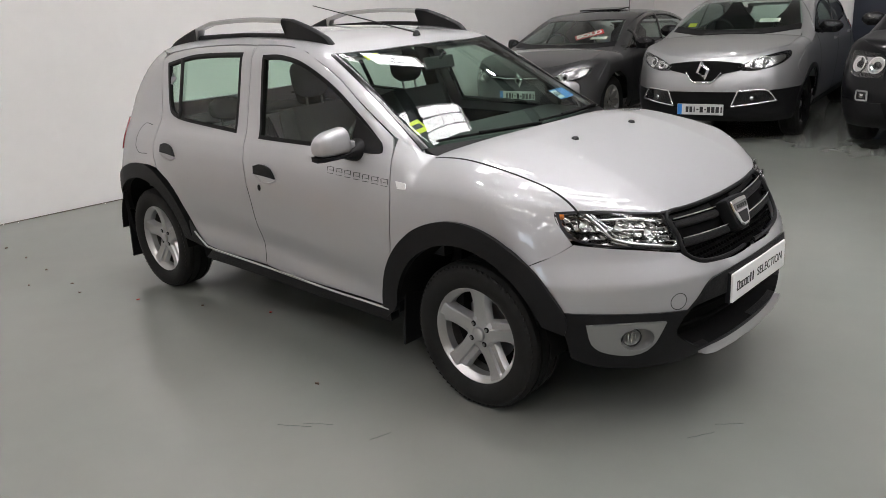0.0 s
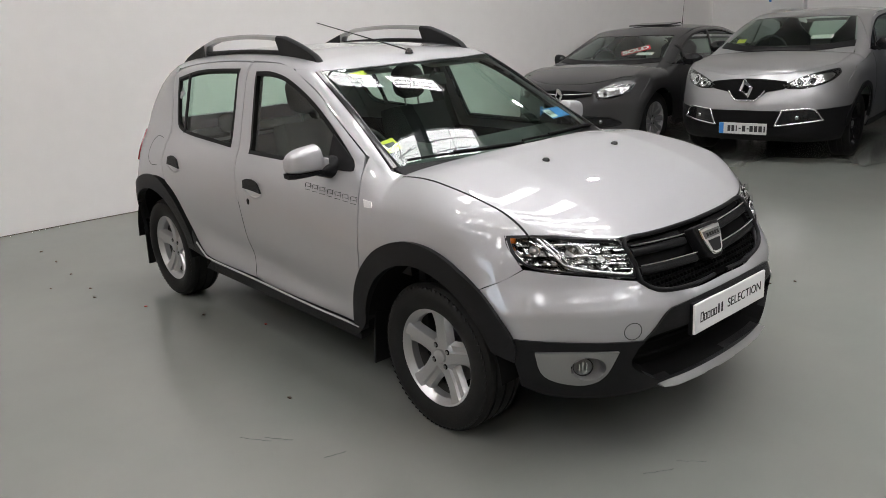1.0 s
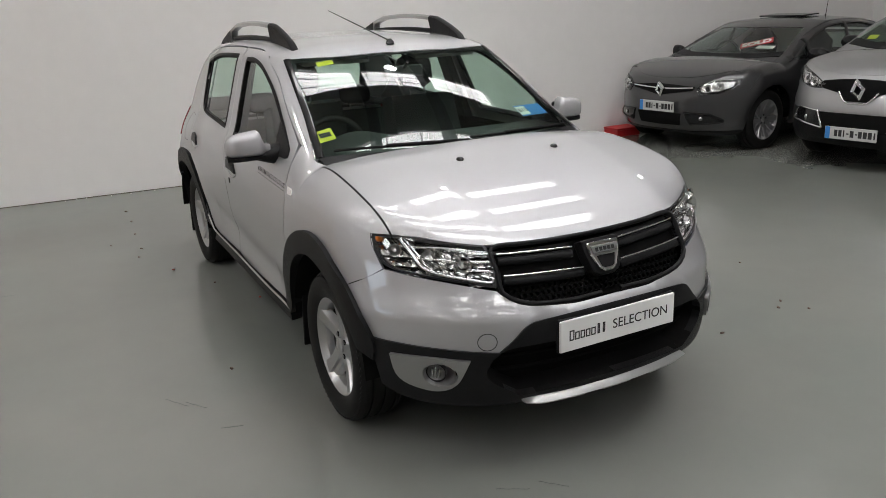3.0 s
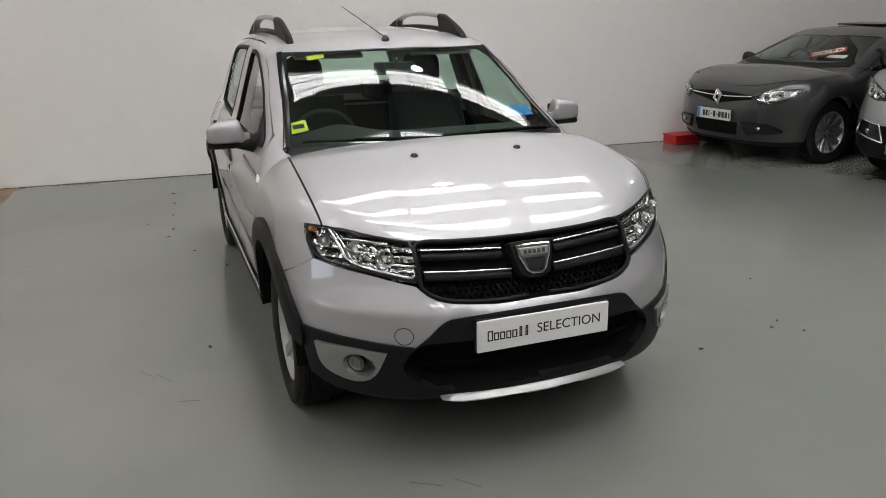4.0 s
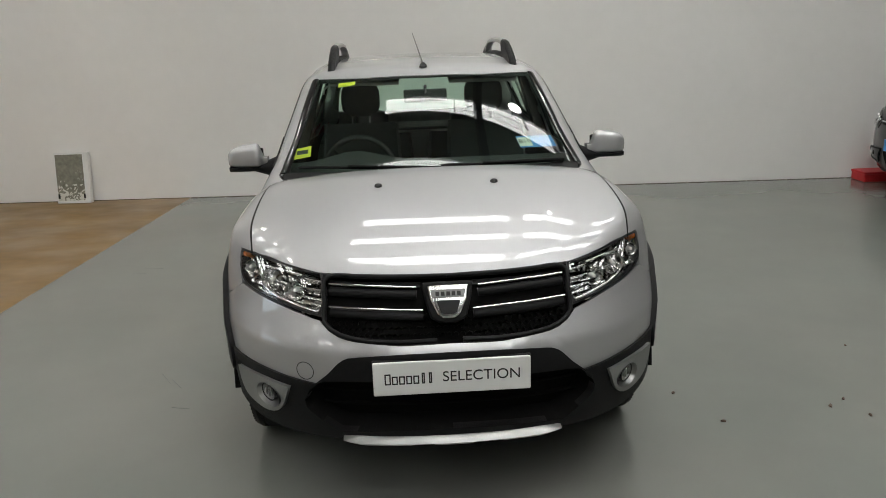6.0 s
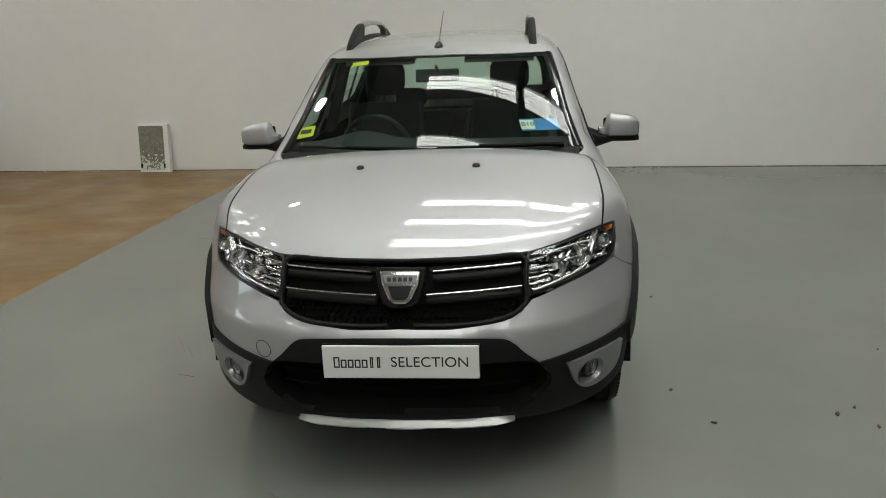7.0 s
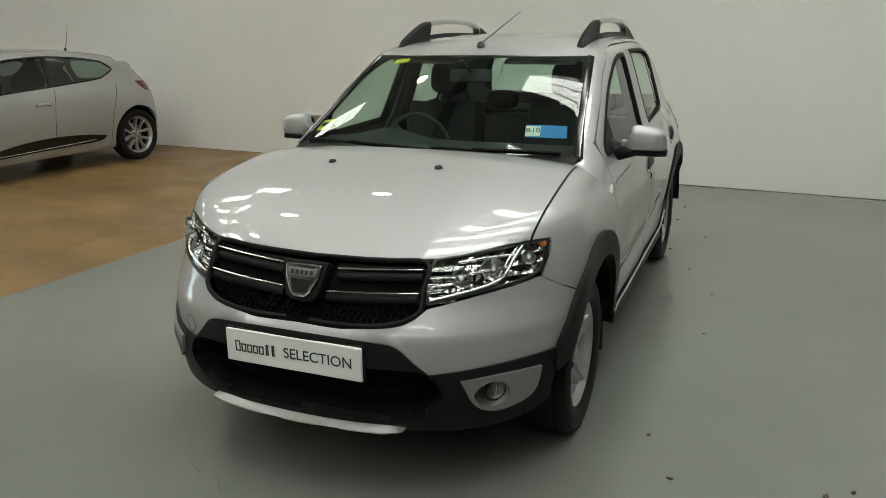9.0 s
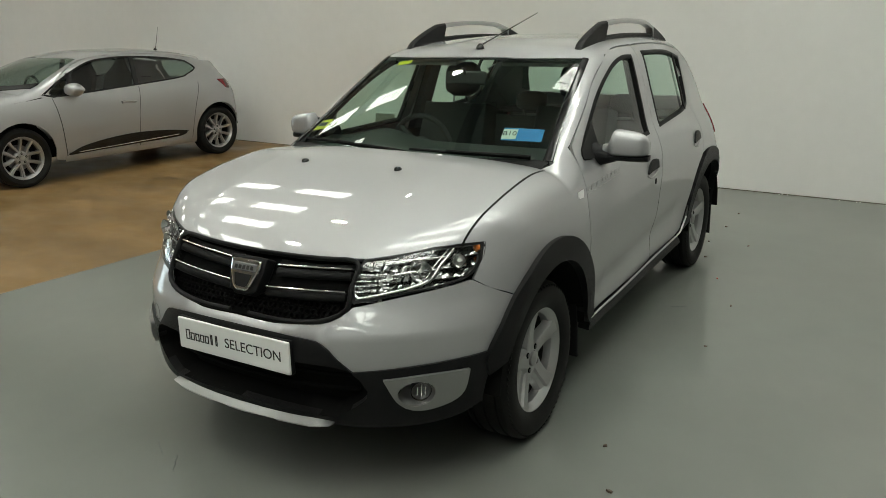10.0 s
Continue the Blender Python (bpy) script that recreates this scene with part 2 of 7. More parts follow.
SILVER_SHAPE = Shape(
    hood=[(0.80, 0.66), (0.73, 0.77), (0.66, 0.838), (0.5, 0.938), (0.3, 1.012), (0.13, 1.052), (-0.05, 1.079), (-0.11, 1.083), (-0.22, 1.076), (-0.40, 1.03)],
    cabin=[(0.9, 0.3), (-0.02, 0.90), (-0.18, 1.011), (-0.25, 1.058), (-0.40, 1.154), (-0.55, 1.246), (-0.70, 1.333), (-0.85, 1.412), (-0.9, 1.437), (-1.0, 1.474), (-1.15, 1.497), (-1.45, 1.522), (-1.8, 1.53),
           (-2.2, 1.525), (-2.55, 1.5), (-2.72, 1.45), (-2.86, 1.33), (-3.02, 1.05), (-3.2, 0.9)],
    crown=[(0.8, 0.04), (0.44, 0.05), (0.0, 0.075), (-0.3, 0.11), (-0.6, 0.17), (-0.9, 0.16), (-1.1, 0.09), (-1.6, 0.08), (-2.6, 0.1)],
    side=[(0.2, 0.79), (0.3, 0.806), (0.42, 0.812), (0.62, 0.826), (0.8, 0.832), (0.9, 0.826), (1.0, 0.797), (1.06, 0.765), (1.2, 0.716), (1.43, 0.634), (1.55, 0.58)],
    lean=[(0.6, 0.02), (0.2, 0.015), (-0.35, 0.03), (-0.7, 0.02), (-1.3, 0.0), (-2.0, 0.0), (-2.5, 0.04), (-3.1, 0.08)],
    front=(0.838, 0.20, 0.67),
    nose=[(0.2, -0.12), (0.3, -0.03), (0.4, -0.01), (0.5, 0.0), (0.6, 0.0), (0.65, -0.02), (0.7, -0.05), (0.8, -0.09), (0.86, -0.125), (0.95, -0.17), (1.1, -0.3)],
    tail=-3.24, back=[(0.2, 0.1), (0.4, 0.0), (0.6, 0.0), (0.8, 0.06), (1.0, 0.12), (1.2, 0.2), (1.45, 0.42)],
    round_top=[(0.8, 0.05), (0.3, 0.12), (-0.2, 0.115), (-0.6, 0.07), (-1.2, 0.09), (-2.6, 0.12)],
    flare=[(0.0, 0.012), (-2.589, 0.012)], base=0.19, dome=0.100)

# ---- bodies of the other parked cars ----
SIDE_STD = [(0.2, 0.80), (0.3, 0.83), (0.45, 0.85), (0.65, 0.865), (0.8, 0.865), (0.9, 0.85), (1.0, 0.81), (1.06, 0.785), (1.2, 0.735), (1.43, 0.64), (1.6, 0.56)]
NOSE_STD = [(0.2, -0.10), (0.3, -0.03), (0.4, 0.0), (0.55, 0.0), (0.65, -0.015), (0.75, -0.05), (0.85, -0.09), (0.95, -0.15), (1.1, -0.3)]
BACK_STD = [(0.2, 0.1), (0.4, 0.0), (0.7, 0.02), (0.9, 0.08), (1.1, 0.16), (1.45, 0.42)]
CROWN_STD = [(0.8, 0.05), (0.0, 0.06), (-0.4, 0.12), (-0.9, 0.14), (-1.3, 0.09), (-2.6, 0.1)]
ROUND_STD = [(0.8, 0.06), (0.2, 0.10), (-0.6, 0.08), (-1.4, 0.09), (-2.6, 0.12)]


def wide(k, lift=0.0):
    return [(z + lift, w * k) for z, w in SIDE_STD]


def squash(pairs, z0, k):
    """Heights above z0 drawn together by k."""
    return [(x, z if z < z0 else z0 + (z - z0) * k) for x, z in pairs]


CROSS_SHAPE = Shape(
    hood=squash([(0.92, 0.60), (0.86, 0.74), (0.80, 0.85), (0.66, 0.95), (0.4, 1.03), (0.1, 1.08), (-0.08, 1.10), (-0.25, 1.09), (-0.4, 1.05)], 0.90, 0.85),
    cabin=squash([(0.9, 0.5), (0.0, 1.04), (-0.3, 1.22), (-0.65, 1.42), (-0.95, 1.53), (-1.3, 1.568), (-1.7, 1.57), (-2.2, 1.53), (-2.6, 1.45), (-2.85, 1.22), (-3.1, 1.0)], 0.90, 0.85),
    crown=CROWN_STD, side=wide(1.02, 0.06), lean=[(0.6, 0.02), (-0.5, 0.02), (-2.0, 0.0), (-3.1, 0.1)], front=(0.87, 0.18, 0.60), nose=NOSE_STD, tail=-3.10, back=BACK_STD,
    round_top=ROUND_STD, flare=[(0.0, 0.02), (-2.606, 0.02)], base=0.2)
GREY_SHAPE = Shape(
    hood=squash([(0.82, 0.50), (0.76, 0.64), (0.70, 0.74), (0.57, 0.83), (0.35, 0.92), (0.1, 0.98), (-0.1, 1.0), (-0.25, 0.99), (-0.4, 0.95)], 0.82, 0.81),
    cabin=squash([(0.9, 0.3), (-0.10, 0.93), (-0.40, 1.09), (-0.80, 1.29), (-1.08, 1.405), (-1.33, 1.465), (-1.7, 1.48), (-2.1, 1.455), (-2.5, 1.37), (-2.9, 1.21), (-3.15, 1.09), (-3.5, 1.0)], 0.82, 0.81),
    crown=CROWN_STD, side=wide(1.035), lean=[(0.6, 0.02), (-0.5, 0.02), (-2.0, 0.0), (-3.1, 0.1)], front=(0.78, 0.18, 0.50), nose=NOSE_STD, tail=-3.38, back=BACK_STD,
    round_top=ROUND_STD, flare=[(0.0, 0.015), (-2.65, 0.015)], base=0.17)
SMALL_SHAPE = Shape(
    hood=[(0.88, 0.50), (0.83, 0.62), (0.76, 0.73), (0.62, 0.83), (0.35, 0.92), (0.05, 0.975), (-0.08, 0.985), (-0.25, 0.975), (-0.4, 0.94)],
    cabin=squash([(0.9, 0.35), (0.05, 0.92), (-0.3, 1.10), (-0.65, 1.285), (-0.95, 1.395), (-1.3, 1.442), (-1.7, 1.448), (-2.1, 1.42), (-2.5, 1.35), (-2.7, 1.29), (-2.88, 1.05), (-3.1, 0.9)], 0.95, 0.84),
    crown=CROWN_STD, side=wide(1.0, -0.03), lean=[(0.6, 0.02), (-0.5, 0.02), (-2.0, 0.0), (-2.4, 0.02), (-3.1, 0.1)], front=(0.84, 0.20, 0.66), nose=NOSE_STD, tail=-3.22, back=BACK_STD,
    round_top=ROUND_STD, flare=[(0.0, 0.015), (-2.589, 0.02)], base=0.17)
BLACK_SHAPE = Shape(
    hood=[(0.90, 0.60), (0.85, 0.80), (0.78, 0.93), (0.62, 1.02), (0.3, 1.07), (-0.1, 1.11), (-0.25, 1.10), (-0.4, 1.06)],
    cabin=[(0.9, 0.5), (0.0, 1.05), (-0.3, 1.22), (-0.7, 1.46), (-1.0, 1.58), (-1.4, 1.63), (-2.0, 1.63), (-2.6, 1.58), (-2.85, 1.4), (-3.1, 1.0)],
    crown=CROWN_STD, side=wide(1.03, 0.08), lean=[(0.6, 0.02), (-0.5, 0.02), (-3.1, 0.1)], front=(0.86, 0.14, 0.45), nose=NOSE_STD, tail=-3.12, back=BACK_STD,
    round_top=ROUND_STD, flare=[(0.0, 0.035), (-2.673, 0.035)], base=0.21)
SMALL_POSE = (-2.20, -6.84, -3.6)
CROSS_POSE = (-1.83, 5.79, -82.5)
GREY_POSE = (-3.88, 5.29, -84.0)
BLACK_POSE = (0.37, 5.88, -87.0)

# ---- mesh helpers ----
def finish(name, verts, faces, mat, parent=None, label="", normals=None, smooth=True):
    me = bpy.data.meshes.new(name)
    me.from_pydata([tuple(float(c) for c in v) for v in verts], [], faces)
    me.materials.append(mat)
    if smooth:
        me.polygons.foreach_set("use_smooth", [True] * len(me.polygons))
    if normals is not None:
        me.normals_split_custom_set_from_vertices([tuple(float(c) for c in n) for n in normals])
    ob = new(name, me)
    if parent is not None:
        ob.parent = parent
    if label:
        ob["label"] = label
    return ob


def part(name, bm, mat, parent, label="", smooth=False, angle=0.0):
    """Links a bmesh as one mesh object under a thing or a part."""
    me = bpy.data.meshes.new(name)
    bmesh.ops.recalc_face_normals(bm, faces=bm.faces)
    if smooth:
        for f in bm.faces:
            f.smooth = True
        if angle:
            for e in bm.edges:
                if len(e.link_faces) == 2 and e.calc_face_angle(0) > radians(angle):
                    e.smooth = False
    bm.to_mesh(me)
    bm.free()
    me.materials.append(mat)
    ob = new(name, me)
    if parent is not None:
        ob.parent = parent
    if label:
        ob["label"] = label
    return ob


def thing(name, m, label, category, group="", kind=""):
    ob = new(name)
    ob.matrix_basis = m
    return tagged(ob, label, category, group, kind)


def box_bm(sx, sy, sz, m=None, bevel=0.0, segs=2):
    bm = bmesh.new()
    bmesh.ops.create_cube(bm, size=1.0, matrix=(m or Matrix()) @ Matrix.Diagonal((sx, sy, sz, 1)))
    if bevel:
        bmesh.ops.bevel(bm, geom=bm.edges[:], offset=bevel, segments=segs, profile=0.5, affect="EDGES")
    return bm


def lathe_bm(profile, segs, m=None, closed=False):
    """Turns a list of (radius, height) about the y axis."""
    bm = bmesh.new()
    rows = []
    for r, h in profile:
        row = []
        for i in range(segs):
            a = 2 * math.pi * i / segs
            row.append(bm.verts.new((r * math.cos(a), h, r * math.sin(a))))
        rows.append(row)
    pairs = list(zip(rows, rows[1:])) + ([(rows[-1], rows[0])] if closed else [])
    for a, b in pairs:
        for i in range(segs):
            j = (i + 1) % segs
            bm.faces.new((a[i], a[j], b[j], b[i]))
    bmesh.ops.remove_doubles(bm, verts=bm.verts[:], dist=1e-5)
    if m is not None:
        bmesh.ops.transform(bm, matrix=m, verts=bm.verts)
    return bm


def tube_bm(points, radius, sides=8, cap=True):
    """A round bar along points; radius: a number or one for each point."""
    bm = bmesh.new()
    pts = [Vector(p) for p in points]
    rows = []
    for i, p in enumerate(pts):
        d = (pts[min(i + 1, len(pts) - 1)] - pts[max(i - 1, 0)]).normalized()
        u = d.orthogonal().normalized() if abs(d.z) > 0.95 else d.cross(Vector((0, 0, 1))).normalized()
        v = d.cross(u)
        r = radius[i] if isinstance(radius, (list, tuple)) else radius
        rows.append([bm.verts.new(p + r * (math.cos(2 * math.pi * k / sides) * u + math.sin(2 * math.pi * k / sides) * v)) for k in range(sides)])
    for a, b in zip(rows, rows[1:]):
        for k in range(sides):
            j = (k + 1) % sides
            bm.faces.new((a[k], a[j], b[j], b[k]))
    if cap:
        bm.faces.new(rows[0])
        bm.faces.new(rows[-1])
    return bm


def loft_bm(rows, closed=True, cap=True):
    """A skin over rows of points, each row with as many points."""
    bm = bmesh.new()
    vs = [[bm.verts.new(p) for p in row] for row in rows]
    n = len(vs[0])
    for a, b in zip(vs, vs[1:]):
        for k in range(n if closed else n - 1):
            j = (k + 1) % n
            bm.faces.new((a[k], a[j], b[j], b[k]))
    if cap and closed:
        bm.faces.new(vs[0])
        bm.faces.new(vs[-1])
    return bm


def plate_bm(outline, depth, m=None, bevel=0.0):
    """A flat piece with an outline in its x, z plane, depth thick towards +y."""
    bm = bmesh.new()
    vs = [bm.verts.new((x, 0, z)) for x, z in outline]
    f = bm.faces.new(vs)
    out = bmesh.ops.extrude_face_region(bm, geom=[f])
    bmesh.ops.translate(bm, vec=(0, depth, 0), verts=[v for v in out["geom"] if isinstance(v, bmesh.types.BMVert)])
    bmesh.ops.recalc_face_normals(bm, faces=bm.faces)
    if bevel:
        bmesh.ops.bevel(bm, geom=bm.edges[:], offset=bevel, segments=2, profile=0.5, affect="EDGES")
    if m is not None:
        bmesh.ops.transform(bm, matrix=m, verts=bm.verts)
    return bm


def spline(points, step):
    """Samples a smooth open curve through points, about step apart."""
    P = np.array(points, float)
    if len(P) == 2:
        n = max(1, int(np.linalg.norm(P[1] - P[0]) / step))
        return [P[0] + (P[1] - P[0]) * i / n for i in range(n + 1)]
    Q = np.vstack([2 * P[0] - P[1], P, 2 * P[-1] - P[-2]])
    out = []
    for i in range(1, len(Q) - 2):
        a, b, c, d = Q[i - 1:i + 3]
        n = max(2, int(np.linalg.norm(c - b) / step))
        for k in range(n):
            t = k / n
            out.append(0.5 * (2 * b + (c - a) * t + (2 * a - 5 * b + 4 * c - d) * t * t + (3 * b - a - 3 * c + d) * t ** 3))
    out.append(P[-1])
    return out


def loop(*segs, step=0.02, half=False):
    """A closed outline out of smooth stretches with corners between them; half: mirrored in its first coordinate's zero line (second for 3-D)."""
    out, last = [], None
    for seg in segs:
        pts = ([last] if last is not None else []) + [np.array(p, float) for p in seg]
        if len(pts) == 1:
            last = pts[0]
            continue
        s = spline(pts, step)
        out += s[:-1]
        last = s[-1]
    out.append(last)
    if half:
        flip = np.array([-1, 1]) if len(out[0]) == 2 else np.array([1, -1, 1])
        out = out + [p * flip for p in reversed(out) if abs(p[0 if len(p) == 2 else 1]) > 1e-6]
    elif np.linalg.norm(out[0] - out[-1]) < 1e-6:
        out.pop()
    return out


def inside(points, ring):
    P, R = np.asarray(points), np.asarray(ring)
    x, y = P[:, 0][:, None], P[:, 1][:, None]
    a, b = R, np.roll(R, -1, 0)
    cross = ((a[:, 1] > y) != (b[:, 1] > y)) & (x < (b[:, 0] - a[:, 0]) * (y - a[:, 1]) / np.where(b[:, 1] == a[:, 1], 1e-12, b[:, 1] - a[:, 1]) + a[:, 0])
    return cross.sum(1) % 2 == 1


class View:
    """Maps a flat domain onto a body: along one direction, or round an upright axis."""

    def __init__(self, kind, s=1, axis=0.05):
        self.kind, self.s, self.axis = kind, s, axis

    def flat(self, p):
        x, y, z = p
        y = y * self.s
        return {"side": (x, z), "front": (y, z), "top": (x, y), "tilt": (x, (z - y) * 0.7071),
                "wrap": (math.atan2(y, x - self.axis) * 0.8, z), "rear": (y, z)}[self.kind]

    def rays(self, uv):
        u, v, o = uv[:, 0], uv[:, 1], np.zeros(len(uv))
        if self.kind == "side":
            a, d = (u, o + 1.3, v), (o, o - 1, o)
        elif self.kind == "front":
            a, d = (o + 1.6, u, v), (o - 1, o, o)
        elif self.kind == "rear":
            a, d = (o - 4.3, u, v), (o + 1, o, o)
        elif self.kind == "top":
            a, d = (u, v, o + 2.4), (o, o, o - 1)
        elif self.kind == "tilt":
            k = 0.7071
            a, d = (u, -k * v + 1.6, k * v + 1.6), (o, o - k, o - k)
        else:
            c, w = np.cos(u / 0.8), np.sin(u / 0.8)
            a, d = (self.axis + 1.6 * c, 1.6 * w, v), (-c, -w, o)
        a, d = np.stack(a, -1), np.stack(d, -1)
        a[:, 1] *= self.s
        d[:, 1] *= self.s
        return a, d


def on_body(shape, view, uv):
    a, d = view.rays(np.asarray(uv, float))
    p, found = shape.meet(a, d, 0.0, 2.9, n=32)
    return p


def skin(name, shape, view, outline, mat, parent, label="", holes=(), lift=0.0, depth=0.012, step=0.035, flip=False):
    """A panel that lies on a body's surface, lifted off it, with an edge of its own depth."""
    rings = [[view.flat(p) if len(p) == 3 else tuple(p) for p in ring] for ring in (outline, *holes)]
    R = np.array(rings[0])
    lo, hi = R.min(0), R.max(0)
    g = np.stack(np.meshgrid(np.arange(lo[0] + step / 2, hi[0], step), np.arange(lo[1] + step / 2, hi[1], step)), -1).reshape(-1, 2)
    if len(g):
        keep = inside(g, rings[0])
        for h in rings[1:]:
            keep &= ~inside(g, h)
        edge = np.concatenate([np.array(r) for r in rings])
        g = g[keep]
        if len(g):
            g = g[np.min(np.linalg.norm(g[:, None] - edge[None], axis=2), axis=1) > step * 0.45]
    pts, edges = [], []
    for r in rings:
        n = len(pts)
        pts += [Vector(p) for p in r]
        edges += [(n + i, n + (i + 1) % len(r)) for i in range(len(r))]
    pts += [Vector(p) for p in g]
    out = geometry.delaunay_2d_cdt(pts, edges, [], 0, 1e-7)
    uv = np.array([tuple(v) for v in out[0]])
    tris = np.array(out[2])
    mid = uv[tris].mean(1)
    keep = inside(mid, rings[0])
    for h in rings[1:]:
        keep &= ~inside(mid, h)
    tris = tris[keep]
    P = on_body(shape, view, uv)
    N = shape.normal(P)
    verts, normals, faces = list(P + lift * N), list(N), []
    for a, b, c in tris:
        w = np.cross(P[b] - P[a], P[c] - P[a])
        faces.append((a, b, c) if np.dot(w, N[a] + N[b] + N[c]) > 0 else (a, c, b))
    if depth:
        for r in rings:
            p = on_body(shape, view, r)
            n = shape.normal(p)
            t = np.roll(p, -1, 0) - np.roll(p, 1, 0)
            out_dir = np.cross(t, n)
            out_dir /= np.maximum(np.linalg.norm(out_dir, axis=1, keepdims=True), 1e-9)
            area = sum(r[i][0] * r[(i + 1) % len(r)][1] - r[(i + 1) % len(r)][0] * r[i][1] for i in range(len(r)))
            c = p.mean(0)
            if np.sum((p - c) * out_dir) < 0:
                out_dir = -out_dir
            if r is not rings[0]:
                out_dir = -out_dir
            k, m = len(verts), len(p)
            verts += list(p + lift * n) + list(p + (lift - depth) * n)
            normals += list(out_dir) * 2
            for i in range(m):
                j = (i + 1) % m
                q = (k + i, k + j, k + m + j, k + m + i)
                w = np.cross(verts[q[1]] - verts[q[0]], verts[q[3]] - verts[q[0]])
                faces.append(q if np.dot(w, out_dir[i]) > 0 else q[::-1])
    return finish(name, verts, faces, mat, parent, label, normals)


def seat_line(shape, view, points, step=0.03, lift=0.0):
    """Points of a curve given flat, laid on the body."""
    uv = np.array(spline([view.flat(p) if len(p) == 3 else p for p in points], step))
    p = on_body(shape, view, uv)
    return p + lift * shape.normal(p), shape.normal(p)


def strip(name, shape, view, points, width, height, mat, parent, label="", lift=0.0, step=0.03):
    """A moulding with a rounded section along a curve on the body."""
    p, n = seat_line(shape, view, points, step)
    t = np.gradient(p, axis=0)
    t /= np.linalg.norm(t, axis=1, keepdims=True)
    b = np.cross(n, t)
    rows = []
    for i in range(len(p)):
        row = []
        for a, h in ((-0.5, -0.4), (-0.5, 0.35), (-0.33, 0.85), (0, 1.0), (0.33, 0.85), (0.5, 0.35), (0.5, -0.4)):
            row.append(p[i] + b[i] * a * width + n[i] * (lift + h * height))
        rows.append(row)
    return part(name, loft_bm(rows), mat, parent, label, smooth=True, angle=50)


def facets(name, shape, view, ring, rows, cols, lift, bulge, mat, parent):
    """A reflector of small domed cells behind a lens."""
    R = np.array(ring)
    lo, hi = R.min(0), R.max(0)
    bm = bmesh.new()
    for i in range(cols):
        for j in range(rows):
            u0, u1 = lo[0] + (hi[0] - lo[0]) * i / cols, lo[0] + (hi[0] - lo[0]) * (i + 1) / cols
            v0, v1 = lo[1] + (hi[1] - lo[1]) * j / rows, lo[1] + (hi[1] - lo[1]) * (j + 1) / rows
            cell = [(u0 + (u1 - u0) * a / 3, v0 + (v1 - v0) * b / 3) for b in range(4) for a in range(4)]
            if not inside([((u0 + u1) / 2, (v0 + v1) / 2)], R)[0]:
                continue
            p = on_body(shape, view, cell)
            n = shape.normal(p)
            t1, t2 = random.uniform(-0.018, 0.018), random.uniform(-0.036, 0.0)
            vs = []
            for k in range(16):
                a, b = (k % 4) / 3, (k // 4) / 3
                h = lift + bulge * 16 * a * (1 - a) * b * (1 - b) + t1 * (a - 0.5) + t2 * (b - 0.5)
                vs.append(bm.verts.new(p[k] + n[k] * h))
            for b in range(3):
                for a in range(3):
                    k = b * 4 + a
                    bm.faces.new((vs[k], vs[k + 1], vs[k + 5], vs[k + 4]))
    return part(name, bm, mat, parent, smooth=True)

# ---- the hall ----
ROOM = pose(-5.32, 0, 0, 0, 0, -4.0)


def slab(name, x0, x1, y0, y1, z0, z1, mat, label, category, m=ROOM):
    bm = box_bm(x1 - x0, y1 - y0, z1 - z0)
    ob = part(name, bm, mat, None)
    ob.matrix_basis = m @ pose((x0 + x1) / 2, (y0 + y1) / 2, (z0 + z1) / 2)
    return tagged(ob, label, category, kind="structure")


X1, Y0, Y1, TOP = 20.0, -17.0, 9.4, 6.0
slab("floor", 0, X1, -2.5, Y1, -0.2, 0, FLOOR, "grey-green painted concrete showroom floor with scuffs", "floor")
slab("floor_brown", 0, X1, Y0, -2.5, -0.2, 0, BROWN, "worn brown painted concrete floor with brushed streaks", "floor")
slab("wall_back", -0.2, 0, Y0, Y1, -0.2, TOP + 0.4, WALL, "smooth white painted hall wall with faint marks", "wall")
slab("wall_side", -0.2, X1, Y1, Y1 + 0.2, -0.2, TOP + 0.4, WALL, "white painted side wall behind the parked cars", "wall")
slab("wall_far", X1, X1 + 0.2, Y0, Y1 + 0.2, -0.2, TOP + 0.4, WALL, "plain white wall closing the hall", "wall")
slab("wall_end", -0.2, X1 + 0.2, Y0 - 0.2, Y0, -0.2, TOP + 0.4, WALL, "plain white end wall of the hall", "wall")

# ceiling sheet with rows of translucent roof lights in two bays, cross beams below it
# rows from index 5 on are unseen, added to brighten the cars' fronts
ROWS_X = [(2.02 + 1.60 * i, 2.54 + 1.60 * i) for i in range(0, 9)]
BAYS_Y = ((-14.0, -11.3), (-6.7, -4.3), (-0.5, 4.4))
bm = bmesh.new()


def sheet(x0, x1, y0, y1):
    bmesh.ops.create_cube(bm, size=1, matrix=Matrix.Translation(((x0 + x1) / 2, (y0 + y1) / 2, TOP + 0.1)) @ Matrix.Diagonal((x1 - x0, y1 - y0, 0.2, 1)))


